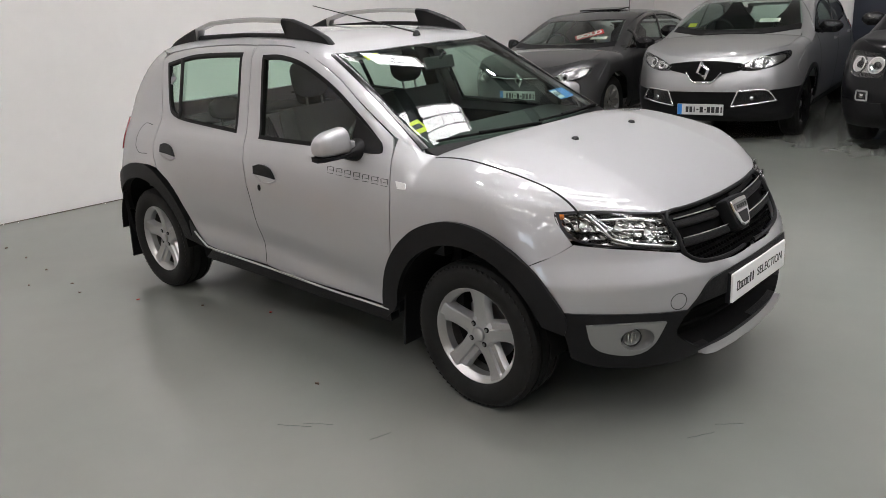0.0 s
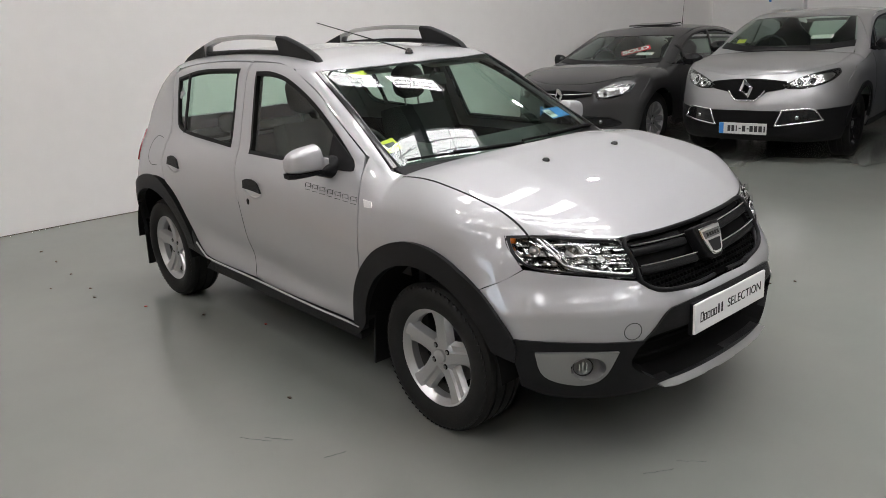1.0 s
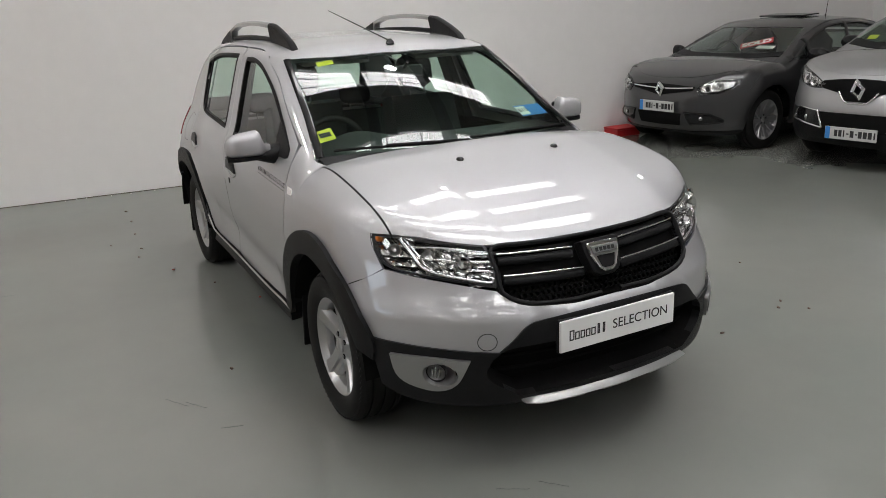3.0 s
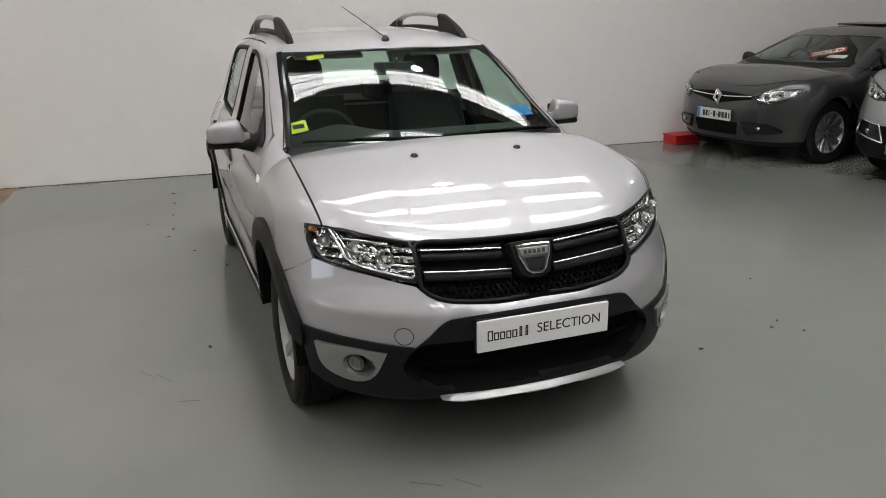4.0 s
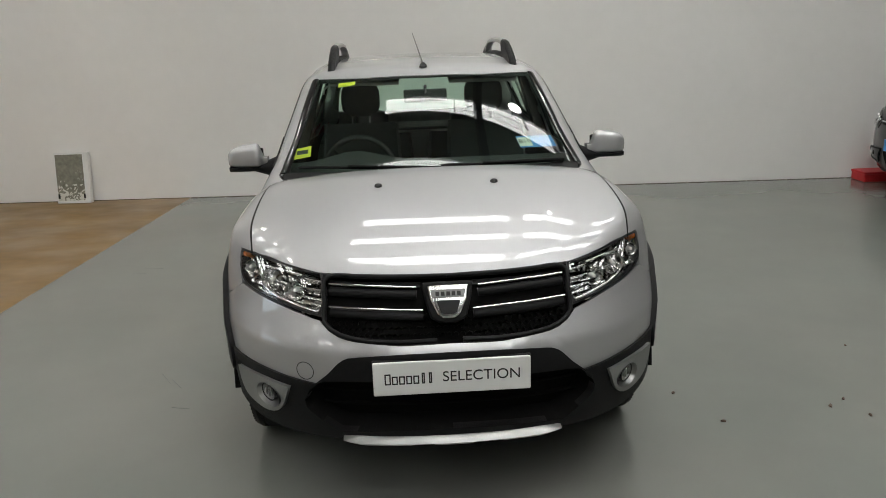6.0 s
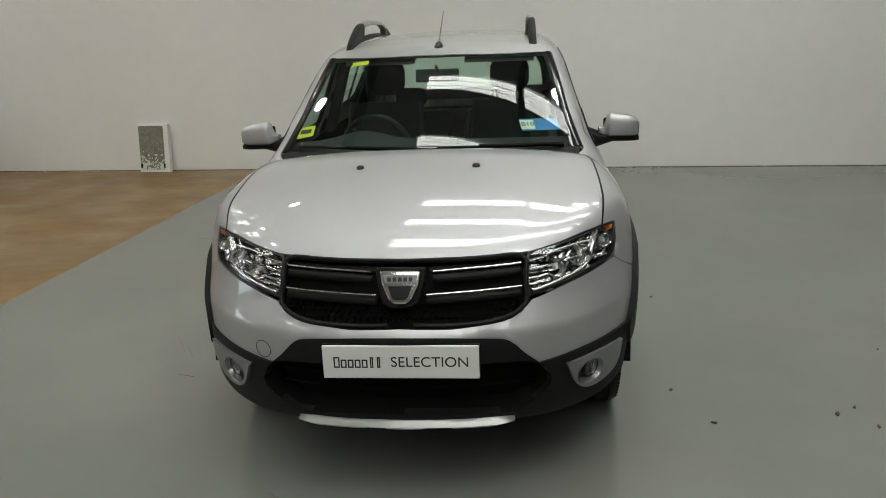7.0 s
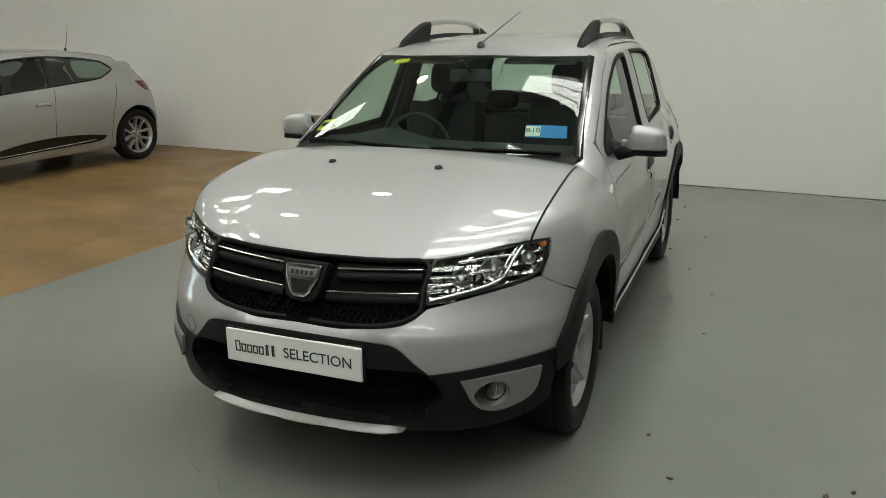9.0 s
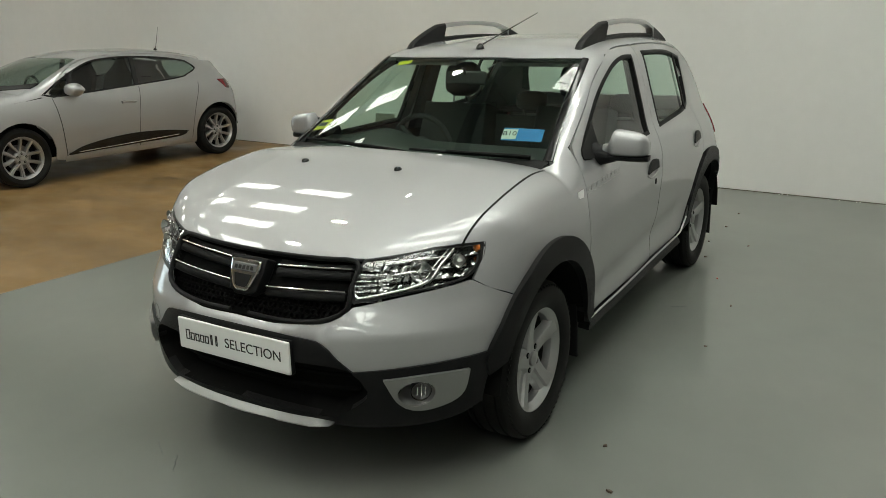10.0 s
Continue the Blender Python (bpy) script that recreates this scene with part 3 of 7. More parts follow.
ys = [Y0 - 0.2] + [v for b in BAYS_Y for v in b] + [Y1 + 0.2]
for a, b in zip(ys[0::2], ys[1::2]):
    sheet(-0.2, X1 + 0.2, a, b)
xs = [-0.2] + [v for r in ROWS_X for v in r] + [X1 + 0.2]
for y0, y1 in BAYS_Y:
    for a, b in zip(xs[0::2], xs[1::2]):
        sheet(a, b, y0, y1)
ob = part("ceiling", bm, CEILING, None)
ob.matrix_basis = ROOM
tagged(ob, "light grey sheet metal hall ceiling with roof lights", "ceiling", kind="structure")
n = 0
for y0, y1 in BAYS_Y:
    for a, b in ROWS_X:
        n += 1
        ob = slab("skylight_%d" % n, a, b, y0, y1, TOP + 0.12, TOP + 0.14, PANEL, "translucent roof light panel bright with daylight", "skylight")
        bm = bmesh.new()
        for k in (1, 2):
            bmesh.ops.create_cube(bm, size=1, matrix=pose((b - a) * (k / 3 - 0.5), 0, -0.03) @ Matrix.Diagonal((0.014, y1 - y0, 0.02, 1)))
        for k in range(1, 7):
            bmesh.ops.create_cube(bm, size=1, matrix=pose(0, (y1 - y0) * (k / 7 - 0.5), -0.03) @ Matrix.Diagonal((b - a, 0.016, 0.02, 1)))
        part("glazing_bars", bm, CEILING, ob)
for y in (-13.2, -9.0, -5.3, -1.7, 1.32, 2.75, 6.9):
    slab("roof_beam", 0.0, X1, y - 0.06, y + 0.06, TOP - 0.34, TOP - 0.004, BEAM, "dark painted steel roof beam under the ceiling", "beam")


def high_bay(x, y):
    lamp = thing("pendant_lamp", pose(x, y, TOP - 0.6), "round white high bay lamp hanging from the ceiling", "lamp", "hall lamps")
    part("shade", lathe_bm([(0.05, 0.25), (0.08, 0.22), (0.125, 0.02), (0.13, 0.0), (0.12, 0.0), (0.07, 0.2), (0.0, 0.2)], 32, pose(0, 0, 0, 90)), WHITE, lamp, smooth=True)
    part("diffuser", lathe_bm([(0.0, 0.012), (0.12, 0.012), (0.12, 0.018), (0.0, 0.018)], 32, pose(0, 0, 0, 90)), BULB, lamp)
    part("cord", tube_bm([(0, 0, 0.2), (0, 0, 0.73)], 0.01, 6), INK, lamp)


for x, y in ((-3.0, 1.8), (-3.2, -2.7), (-1.0, -3.3), (0.8, -3.7), (-2.2, -6.2), (-2.6, 6.2), (2.6, -3.8), (2.55, 1.8)):
    high_bay(x, y)

# glazed entrance in the end wall
door_w = thing("window_1", ROOM @ pose(7.2, Y0 + 0.02, 0), "tall glazed entrance with bluish daylight behind", "window", kind="structure")
for k in range(4):
    part("pane", box_bm(0.86, 0.02, 2.3, pose(-1.5 + 1.0 * k, 0.0, 1.35)), DAY, door_w)
for k in range(5):
    part("window_frame", box_bm(0.12, 0.06, 2.5, pose(-2.0 + 1.0 * k, 0.02, 1.25), 0.01), BEAM, door_w)

# dark door in the side wall behind the parked cars
door_s = thing("door_1", ROOM @ pose(3.62, Y1, 0), "dark slate-blue painted door in the white side wall", "door", kind="structure")
part("door_leaf", box_bm(0.92, 0.05, 2.06, pose(0, -0.028, 1.03), 0.004), SLATE, door_s)
for x in (-0.50, 0.50):
    part("door_frame", box_bm(0.08, 0.07, 2.14, pose(x, -0.036, 1.07), 0.004), WHITE, door_s)
part("door_frame", box_bm(0.92, 0.07, 0.08, pose(0, -0.036, 2.10), 0.004), WHITE, door_s)
part("door_handle", tube_bm([(0.38, -0.055, 1.02), (0.38, -0.10, 1.02), (0.27, -0.10, 1.02)], 0.010, 8), STEEL, door_s)

# board with a stone face leaning on the wall, red box, wall box
board = thing("sample_board", ROOM @ pose(0.10, -3.745, 0, 0, -7, 0), "worn stone-faced sample board leaning on the wall", "board")
part("board_body", box_bm(0.07, 0.37, 0.55, pose(-0.01, 0, 0.275), 0.004), WHITE, board)
for y in (-0.155, 0.125):
    part("corner_clip", box_bm(0.008, 0.018, 0.05, pose(0.030, y, 0.075), 0.002), SEAL, board, "black corner clip")
part("board_face", box_bm(0.006, 0.30, 0.50, pose(0.026, -0.02, 0.28), 0.002), STONE, board, "grey speckled stone face")
red = thing("red_box", ROOM @ pose(0.17, 4.90, 0, 0, 0, 3), "low red plastic box on the floor by the wall", "box")
part("box_body", box_bm(0.26, 0.36, 0.085, pose(0, 0, 0.044), 0.012), RED, red)
part("box_lid", box_bm(0.27, 0.37, 0.026, pose(0, 0, 0.096), 0.010), RED, red)

# leaves and scraps on the floor, scuffs, crumbs at the wall's foot
def scrap(x, y, size, mat, label, name, turn, z=0.0):
    bm = bmesh.new()
    ring = [(size * (0.6 + 0.5 * random.random()) * math.cos(a), size * (0.35 + 0.4 * random.random()) * math.sin(a)) for a in np.linspace(0, 2 * math.pi, 7, endpoint=False)]
    top = [bm.verts.new((a, b, 0.004 + 0.35 * size * random.random())) for a, b in ring]
    low = [bm.verts.new((a, b, 0.0)) for a, b in ring]
    bm.faces.new(top)
    for i in range(7):
        bm.faces.new((low[i], low[(i + 1) % 7], top[(i + 1) % 7], top[i]))
    ob = part(name, bm, mat, None)
    ob.matrix_basis = pose(x, y, z, 0, 0, turn)
    return tagged(ob, label, "debris", "scraps on the floor")


SCRAPS = [(-4.54, -1.07), (-4.12, -1.08), (-3.43, -1.32), (-3.67, -1.11), (-3.2, -1.13), (-2.98, -1.18), (-2.52, -1.02), (-2.08, -0.84), (-1.64, -0.67), (-0.72, -1.07), (0.13, 1.78),
          (-4.25, 0.75), (-3.24, 1.01), (-3.75, 0.75), (-3.24, 0.73), (-2.82, 0.8), (-2.36, 0.98), (-1.88, 1.16), (-1.21, 1.17), (-0.02, 1.06), (0.19, 1.69), (0.29, 1.81), (0.27, 1.18), (-0.46, 2.12)]
SCUFFS = [(-2.36, -3.62, 0.16, 100), (-2.60, -2.05, 0.14, 84), (-0.43, -1.3, 0.13, 33), (-0.15, -1.21, 0.09, 73), (-2.48, -2.12, 0.1, 85), (-0.5, -1.37, 0.15, 31), (-1.73, 0.9, 0.09, 124), (0.84, -0.46, 0.12, 58), (0.89, -0.32, 0.11, 41)]
for i, (x, y) in enumerate(SCRAPS):
    red_leaf, r = i in (6, 8, 16), random.uniform(0.008, 0.015)
    scrap(x, y, r, DEBRIS_RED if red_leaf else DEBRIS, "dry red leaf scrap on the floor" if red_leaf else "small dark scrap of dirt on the floor", "leaf_scrap" if red_leaf else "dirt_scrap", random.uniform(0, 360))
for x, y, length, turn in SCUFFS:
    bm = bmesh.new()
    pts = [(-length / 2 + length * i / 8, 0.012 * math.sin(i * 1.7) * length) for i in range(9)]
    rows = [[(a, b - 0.0014 - 0.001 * random.random(), 0.0), (a, b, 0.0015), (a, b + 0.0014 + 0.001 * random.random(), 0.0)] for a, b in pts]
    ob = part("floor_scratch", loft_bm(rows, closed=False), SCUFF, None)
    ob.matrix_basis = pose(x, y, 0.001, 0, 0, turn)
    tagged(ob, "thin dark scratch in the floor paint", "scratch", kind="structure")
bm = bmesh.new()
for k in range(150):
    y = random.uniform(-12, 8.6)
    r = random.uniform(0.002, 0.006)
    bmesh.ops.create_icosphere(bm, subdivisions=1, radius=r, matrix=pose(random.uniform(0.004, 0.05) ** 1.0, y, r * 0.6))
ob = part("plaster_crumbs", bm, PAPER, None)
ob.matrix_basis = ROOM
tagged(ob, "pale plaster crumbs along the foot of the wall", "crumbs", kind="stuff")
slab("wall_gap", 0.001, 0.006, Y0, Y1, 0.0, 0.006, DEBRIS, "thin dark gap at the foot of the wall", "gap")
box = thing("wall_box", ROOM @ pose(1.32, Y1 - 0.06, 1.60), "small white electrical box fixed to the side wall", "box")
part("box_body", box_bm(0.50, 0.12, 0.34, None, 0.012), WHITE, box)
part("box_tab", box_bm(0.04, 0.10, 0.16, pose(-0.27, 0, 0.03), 0.006), BLUE, box, "blue end tab")

# ---- wheels ----
def wheel_parts(parent, radius, width, rim, spokes, s, mat, double=False, bolts=4, tread=True):
    """Tyre, rim and hub about the y axis; the face looks to +y for s = 1."""
    w = width / 2
    flip = Matrix.Diagonal((1, s, 1, 1))
    prof = [(rim - 0.004, -w * 0.82), (rim + 0.012, -w * 0.93), ((rim + radius) / 2, -w * 1.02), (radius - 0.03, -w * 0.98), (radius - 0.010, -w * 0.86), (radius - 0.001, -w * 0.72)]
    mid = []
    for c in (-0.5, 0.0, 0.5):
        g = c * w
        mid += [(radius, g - 0.007), (radius - 0.007, g - 0.005), (radius - 0.007, g + 0.005), (radius, g + 0.007)]
    prof = prof + mid + [(r, -h) for r, h in reversed(prof)]
    bm = lathe_bm(prof, 96)
    bmesh.ops.transform(bm, matrix=flip, verts=bm.verts)
    tyre = part("tyre", bm, RUBBER, parent, "black rubber tyre with worn tread", smooth=True, angle=28)
    if tread:
        bm = bmesh.new()
        for k in range(72):
            a = 2 * math.pi * k / 72
            for side in (-1, 1):
                m = Matrix.Rotation(-a, 4, "Y") @ Matrix.Translation((radius - 0.0160, side * w * 0.79, 0)) @ Matrix.Rotation(radians(side * 22), 4, "X") @ Matrix.Rotation(radians(side * 12), 4, "Z")
                bmesh.ops.create_cube(bm, size=1, matrix=m @ Matrix.Diagonal((0.010, w * 0.26, radius * 0.070, 1)))
        bmesh.ops.transform(bm, matrix=flip, verts=bm.verts)
        tagged(part("tread_pattern", bm, RUBBER, tyre), kind="stuff")
    # rim: barrel, lip, spokes and hub in one casting
    f = w * 0.66
    bm = lathe_bm([(rim - 0.030, f - 0.045), (rim - 0.028, f - 0.012), (rim - 0.016, f + 0.005), (rim - 0.006, f + 0.016), (rim + 0.004, f + 0.016), (rim + 0.007, f + 0.006), (rim + 0.002, -w * 0.8)], 72)
    n = 11
    for k in range(spokes):
        base = 2 * math.pi * k / spokes + math.pi / 2
        arms = (-0.33, 0.33) if double else (0.0,)
        for da in arms:
            rows = []
            for i in range(n):
                q = i / (n - 1)
                r = 0.036 + q * (rim - (0.018 if double else 0.008) - 0.036)
                half = ((0.0125 + 0.005 * q) if double else (0.046 - 0.007 * math.sin(q * math.pi) + 0.016 * max(0.0, (q - 0.72) / 0.28) ** 2))
                face = f - 0.013 + (0.012 if double else 0.024) * q - 0.007 * math.sin(q * math.pi)
                low = face - 0.036
                turn = base + da * (math.sin(min(1.0, q * 1.35) * math.pi / 2) if double else 0)
                ax, az = math.cos(turn), math.sin(turn)
                tx, tz = -az, ax
                sect = [(-half * 1.22, low), (-half * 1.02, face - 0.014), (-half * 0.94, face - 0.003), (-half * 0.80, face), (half * 0.22, face), (half * 0.36, face - 0.011), (half * 0.88, face - 0.014), (half * 1.02, face - 0.020), (half * 1.22, low)]
                rows.append([(r * ax + c * tx, h, r * az + c * tz) for c, h in sect])
            b2 = loft_bm(rows)
            me = bpy.data.meshes.new("tmp")
            b2.to_mesh(me)
            b2.free()
            bm.from_mesh(me)
            bpy.data.meshes.remove(me)
    hub = lathe_bm([(0.078, f - 0.05), (0.074, f - 0.024), (0.060, f - 0.014), (0.034, f - 0.012), (0.032, f - 0.016), (0.0, f - 0.016)], 40)
    me = bpy.data.meshes.new("tmp")
    hub.to_mesh(me)
    hub.free()
    bm.from_mesh(me)
    bpy.data.meshes.remove(me)
    bmesh.ops.transform(bm, matrix=flip, verts=bm.verts)
    r = part("rim", bm, mat, parent, "silver alloy rim with %d spokes" % spokes, smooth=True, angle=22)
    bm = lathe_bm([(0.03, f - 0.02), (0.029, f - 0.004), (0.024, f), (0.0, f + 0.002)], 28)
    bmesh.ops.transform(bm, matrix=flip, verts=bm.verts)
    part("hub_cap", bm, SATIN, r, smooth=True, angle=40)
    for k in range(bolts):
        a = 2 * math.pi * k / bolts + 0.6
        at = Matrix.Translation((0.049 * math.cos(a), 0, 0.049 * math.sin(a)))
        bm = lathe_bm([(0.0, f - 0.010), (0.0100, f - 0.010), (0.0120, f - 0.012), (0.0125, f - 0.03)], 14, at)
        bmesh.ops.transform(bm, matrix=flip, verts=bm.verts)
        part("bolt_well", bm, DARK, r)
        bm = lathe_bm([(0.0, f - 0.005), (0.007, f - 0.006), (0.008, f - 0.02)], 6, at)
        bmesh.ops.transform(bm, matrix=flip, verts=bm.verts)
        part("wheel_bolt", bm, STEEL, r)
    # inside of the barrel, its dark colour standing in for shade behind the spokes
    bm = lathe_bm([(rim - 0.031, -w * 0.8), (rim - 0.031, f - 0.044)], 48)
    bmesh.ops.transform(bm, matrix=flip, verts=bm.verts)
    part("rim_barrel", bm, BARREL_SHADE, parent, smooth=True)
    bm = lathe_bm([(0.05, f - 0.085), (0.135, f - 0.085), (0.135, f - 0.105), (0.05, f - 0.105)], 48, closed=True)
    bmesh.ops.transform(bm, matrix=flip, verts=bm.verts)
    part("brake_disc", bm, STEEL, parent)
    bm = lathe_bm([(0.0, -0.02), (rim - 0.03, -0.02), (rim - 0.03, -0.03), (0.0, -0.03)], 40)
    bmesh.ops.transform(bm, matrix=flip, verts=bm.verts)
    part("back_plate", bm, DARK, parent)


def set_wheel(car, x, y, s, radius, width, rim, spokes, mat, steer=0.0, double=False, bolts=4, spin=0.0, tread=True):
    ob = new("wheel")
    ob.parent = car
    ob.matrix_basis = pose(x, y, radius, 0, spin, steer)
    wheel_parts(ob, radius, width, rim, spokes, s, mat, double, bolts, tread)
    return ob


# ---- the silver car ----
B = SILVER_SHAPE
B2 = B.lowered()
silver = thing("hatchback_car", pose(0, 0, 0), "silver hatchback with black cladding and roof rails on grey floor", "car", "cars in the hall")
side_p = {s: View("side", s) for s in (1, -1)}
tilt_p = {s: View("tilt", s) for s in (1, -1)}
FRONT, TOPV, WRAP = View("front"), View("top"), View("wrap")


def at_side(x, z):
    """The body's point at x, z on its left side."""
    return tuple(on_body(B, side_p[1], [(x, z)])[0])


def both(p, s):
    return [(a[0], a[1] * s, a[2]) for a in p]


# bonnet
HOOD_EDGE = [(0.335, 0.704), (0.117, 0.704), (-0.08, 0.696), (-0.262, 0.677)]
hood = skin("bonnet", B, TOPV, [np.array((p[0], p[1])) for p in (lambda h: h + [np.array((q[0], -q[1])) for q in reversed(h) if abs(q[1]) > 1e-6])(
    loop([(0.668, 0.0), (0.660, 0.2), (0.630, 0.418), (0.563, 0.552), (0.452, 0.689)], HOOD_EDGE, [(-0.19, 0.5), (-0.12, 0.25), (-0.10, 0.0)]))], PAINT, silver, "smooth silver bonnet", depth=0.02, step=0.02)

for s in (1, -1):
    strip("bonnet_gap", B, TOPV, [(0.452, 0.692 * s)] + [(a, (b + 0.003) * s) for a, b in HOOD_EDGE], 0.008, 0.0010, SEAL, hood, step=0.02)

# front bumper, painted part
edge_in = [(0.783, 0.416, 0.536), (0.80, 0.365, 0.588), (0.812, 0.30, 0.600), (0.829, 0.16, 0.607)]
half = loop([(0.81, 0.0, 0.636), (0.80, 0.19, 0.634), (0.775, 0.345, 0.650), (0.745, 0.405, 0.678), (0.72, 0.437, 0.706)],
            [(0.645, 0.56, 0.735), (0.545, 0.67, 0.756), (0.458, 0.738, 0.772)],
            [(0.401, 0.783, 0.733), (0.32, 0.824, 0.692)], [(0.394, 0.812, 0.597), (0.421, 0.80, 0.524)],
            [(0.561, 0.715, 0.519), (0.672, 0.608, 0.512), (0.766, 0.459, 0.497)], edge_in + [(0.837, 0.0, 0.609)])
full = half + [p * np.array([1, -1, 1]) for p in reversed(half[1:-1])]
bumper = skin("front_bumper", B, WRAP, full, PAINT, silver, "painted silver front bumper", depth=0.02, step=0.03)

# lower bumper in black plastic, with the intake open in it
half = loop([(0.839, 0.0, 0.613), (0.829, 0.16, 0.611), (0.814, 0.30, 0.604), (0.804, 0.36, 0.592), (0.787, 0.414, 0.540), (0.768, 0.459, 0.500)], [(0.672, 0.608, 0.514), (0.561, 0.715, 0.521), (0.421, 0.80, 0.526)],
            [(0.45, 0.78, 0.42), (0.46, 0.765, 0.345)], [(0.53, 0.715, 0.312), (0.62, 0.63, 0.296), (0.72, 0.44, 0.292), (0.775, 0.25, 0.302), (0.80, 0.0, 0.305)])
full = half + [p * np.array([1, -1, 1]) for p in reversed(half[1:-1])]
gap = loop([(0.80, 0.0, 0.520), (0.79, 0.40, 0.516), (0.76, 0.478, 0.478)], [(0.745, 0.497, 0.41), (0.775, 0.385, 0.325)], [(0.80, 0.2, 0.332), (0.81, 0.0, 0.336)])
gap = gap + [p * np.array([1, -1, 1]) for p in reversed(gap[1:-1])]
fog = loop([(0.719, 0.545, 0.478), (0.634, 0.649, 0.486), (0.514, 0.748, 0.484)], [(0.526, 0.734, 0.41), (0.562, 0.70, 0.374), (0.636, 0.631, 0.358), (0.682, 0.578, 0.388), (0.719, 0.545, 0.478)])
fog_hole = {}
for s in (1, -1):
    c = np.array(WRAP.flat((0.652, 0.628 * s, 0.424)))
    fog_hole[s] = [tuple(c + 0.060 * np.array((1.12 * math.cos(a), 0.80 * math.sin(a)))) for a in np.linspace(0, 2 * math.pi, 28, endpoint=False)]
lower = skin("lower_bumper", B, WRAP, full, PLASTIC, silver, "black textured plastic lower bumper", depth=0.03, lift=0.009, step=0.035, holes=[gap, fog_hole[1], fog_hole[-1]])
skin("intake_mesh", B, WRAP, gap, DARK, silver, "dark lower intake", lift=-0.09, depth=-0.10)
for z in (0.40, 0.455):
    strip("intake_slat", B, WRAP, [(0.745, 0.455, z), (0.80, 0.2, z), (0.81, 0, z), (0.80, -0.2, z), (0.745, -0.455, z)], 0.010, 0.010, DARK, silver, lift=-0.06)

# silver skid strip under the nose
rows = []
for i in range(41):
    q = -1 + i / 20
    y = 0.376 * q
    x = 0.842 - 0.036 * q * q
    k = 1 - 0.8 * max(0, (abs(q) - 0.80) / 0.20) ** 1.4
    z = 0.298 + 0.004 * q * q
    notch = 0.006 if 0.18 < abs(q) < 0.40 else 0.0
    rows.append([(x - 0.07, y, z - 0.014 * k), (x - 0.020, y, z - 0.024 * k + notch), (x - 0.003, y, z - 0.018 * k + notch), (x, y, z - 0.012 * k), (x - 0.012, y, z + 0.003 * k), (x - 0.032, y, z + 0.014 * k), (x - 0.07, y, z + 0.019 * k)])
part("skid_strip", loft_bm(rows), SKID, silver, "brushed silver skid strip", smooth=True, angle=40)

# grille
half = loop([(0.68, 0.0, 0.828), (0.66, 0.21, 0.832), (0.635, 0.424, 0.842)], [(0.685, 0.412, 0.785), (0.715, 0.430, 0.714)], [(0.745, 0.402, 0.686), (0.775, 0.34, 0.658), (0.80, 0.19, 0.642), (0.81, 0.0, 0.644)])
ring = half + [p * np.array([1, -1, 1]) for p in reversed(half[1:-1])]
grille = skin("grille", B, FRONT, [(p[1], p[2]) for p in ring], DARK, silver, "dark honeycomb grille with chrome bars", lift=-0.035, depth=0.0)
strip("grille_surround", B, FRONT, [(p[1], p[2]) for p in half[::3]], 0.016, 0.010, PLASTIC, grille)
strip("grille_surround", B, FRONT, [(-p[1], p[2]) for p in half[::3]], 0.016, 0.010, PLASTIC, grille)
# honeycomb low in the grille
bm = bmesh.new()
for r in range(4):
    for c in range(-17, 18):
        y, z = c * 0.023 + (0.0115 if r % 2 else 0), 0.662 + r * 0.02
        if abs(y) > 0.40 - max(0, 0.69 - z) * 1.6:
            continue
        p = on_body(B, FRONT, [(y, z)])[0]
        n = B.normal(p[None])[0]
        m = Matrix.Translation(Vector(p - 0.02 * n)) @ Vector(n).to_track_quat("Z", "Y").to_matrix().to_4x4()
        hexa = [m @ Vector((0.0125 * math.cos(math.pi / 3 * k + math.pi / 6), 0.0125 * math.sin(math.pi / 3 * k + math.pi / 6), 0)) for k in range(6)]
        hole = [m @ Vector((0.0095 * math.cos(math.pi / 3 * k + math.pi / 6), 0.0095 * math.sin(math.pi / 3 * k + math.pi / 6), 0)) for k in range(6)]
        deep = [m @ Vector((0.0095 * math.cos(math.pi / 3 * k + math.pi / 6), 0.0095 * math.sin(math.pi / 3 * k + math.pi / 6), -0.014)) for k in range(6)]
        a, b, c2 = ([bm.verts.new(v) for v in q] for q in (hexa, hole, deep))
        for k in range(6):
            j = (k + 1) % 6
            bm.faces.new((a[k], a[j], b[j], b[k]))
            bm.faces.new((b[k], b[j], c2[j], c2[k]))
tagged(part("honeycomb", bm, HONEY, grille), kind="stuff")
for s in (1, -1):
    for z0, z1, y0 in ((0.795, 0.812, 0.105), (0.728, 0.746, 0.085)):
        pts = [(s * y0, z0), (s * 0.25, (z0 + z1) / 2), (s * 0.40, z1)]
        strip("grille_bar", B, FRONT, [(a, b - 0.012) for a, b in pts], 0.030, 0.014, PLASTIC, grille, lift=-0.014)
        strip("chrome_bar", B, FRONT, [(a, b + 0.004) for a, b in pts], 0.007, 0.005, CHROME, grille, "thin chrome bar", lift=0.002)
    skin("grille_top", B, FRONT, [(s * a, b) for a, b in ((0.09, 0.822), (0.25, 0.826), (0.405, 0.835), (0.40, 0.822), (0.25, 0.812), (0.09, 0.808))], PLASTIC, grille, lift=-0.02, depth=0.01)
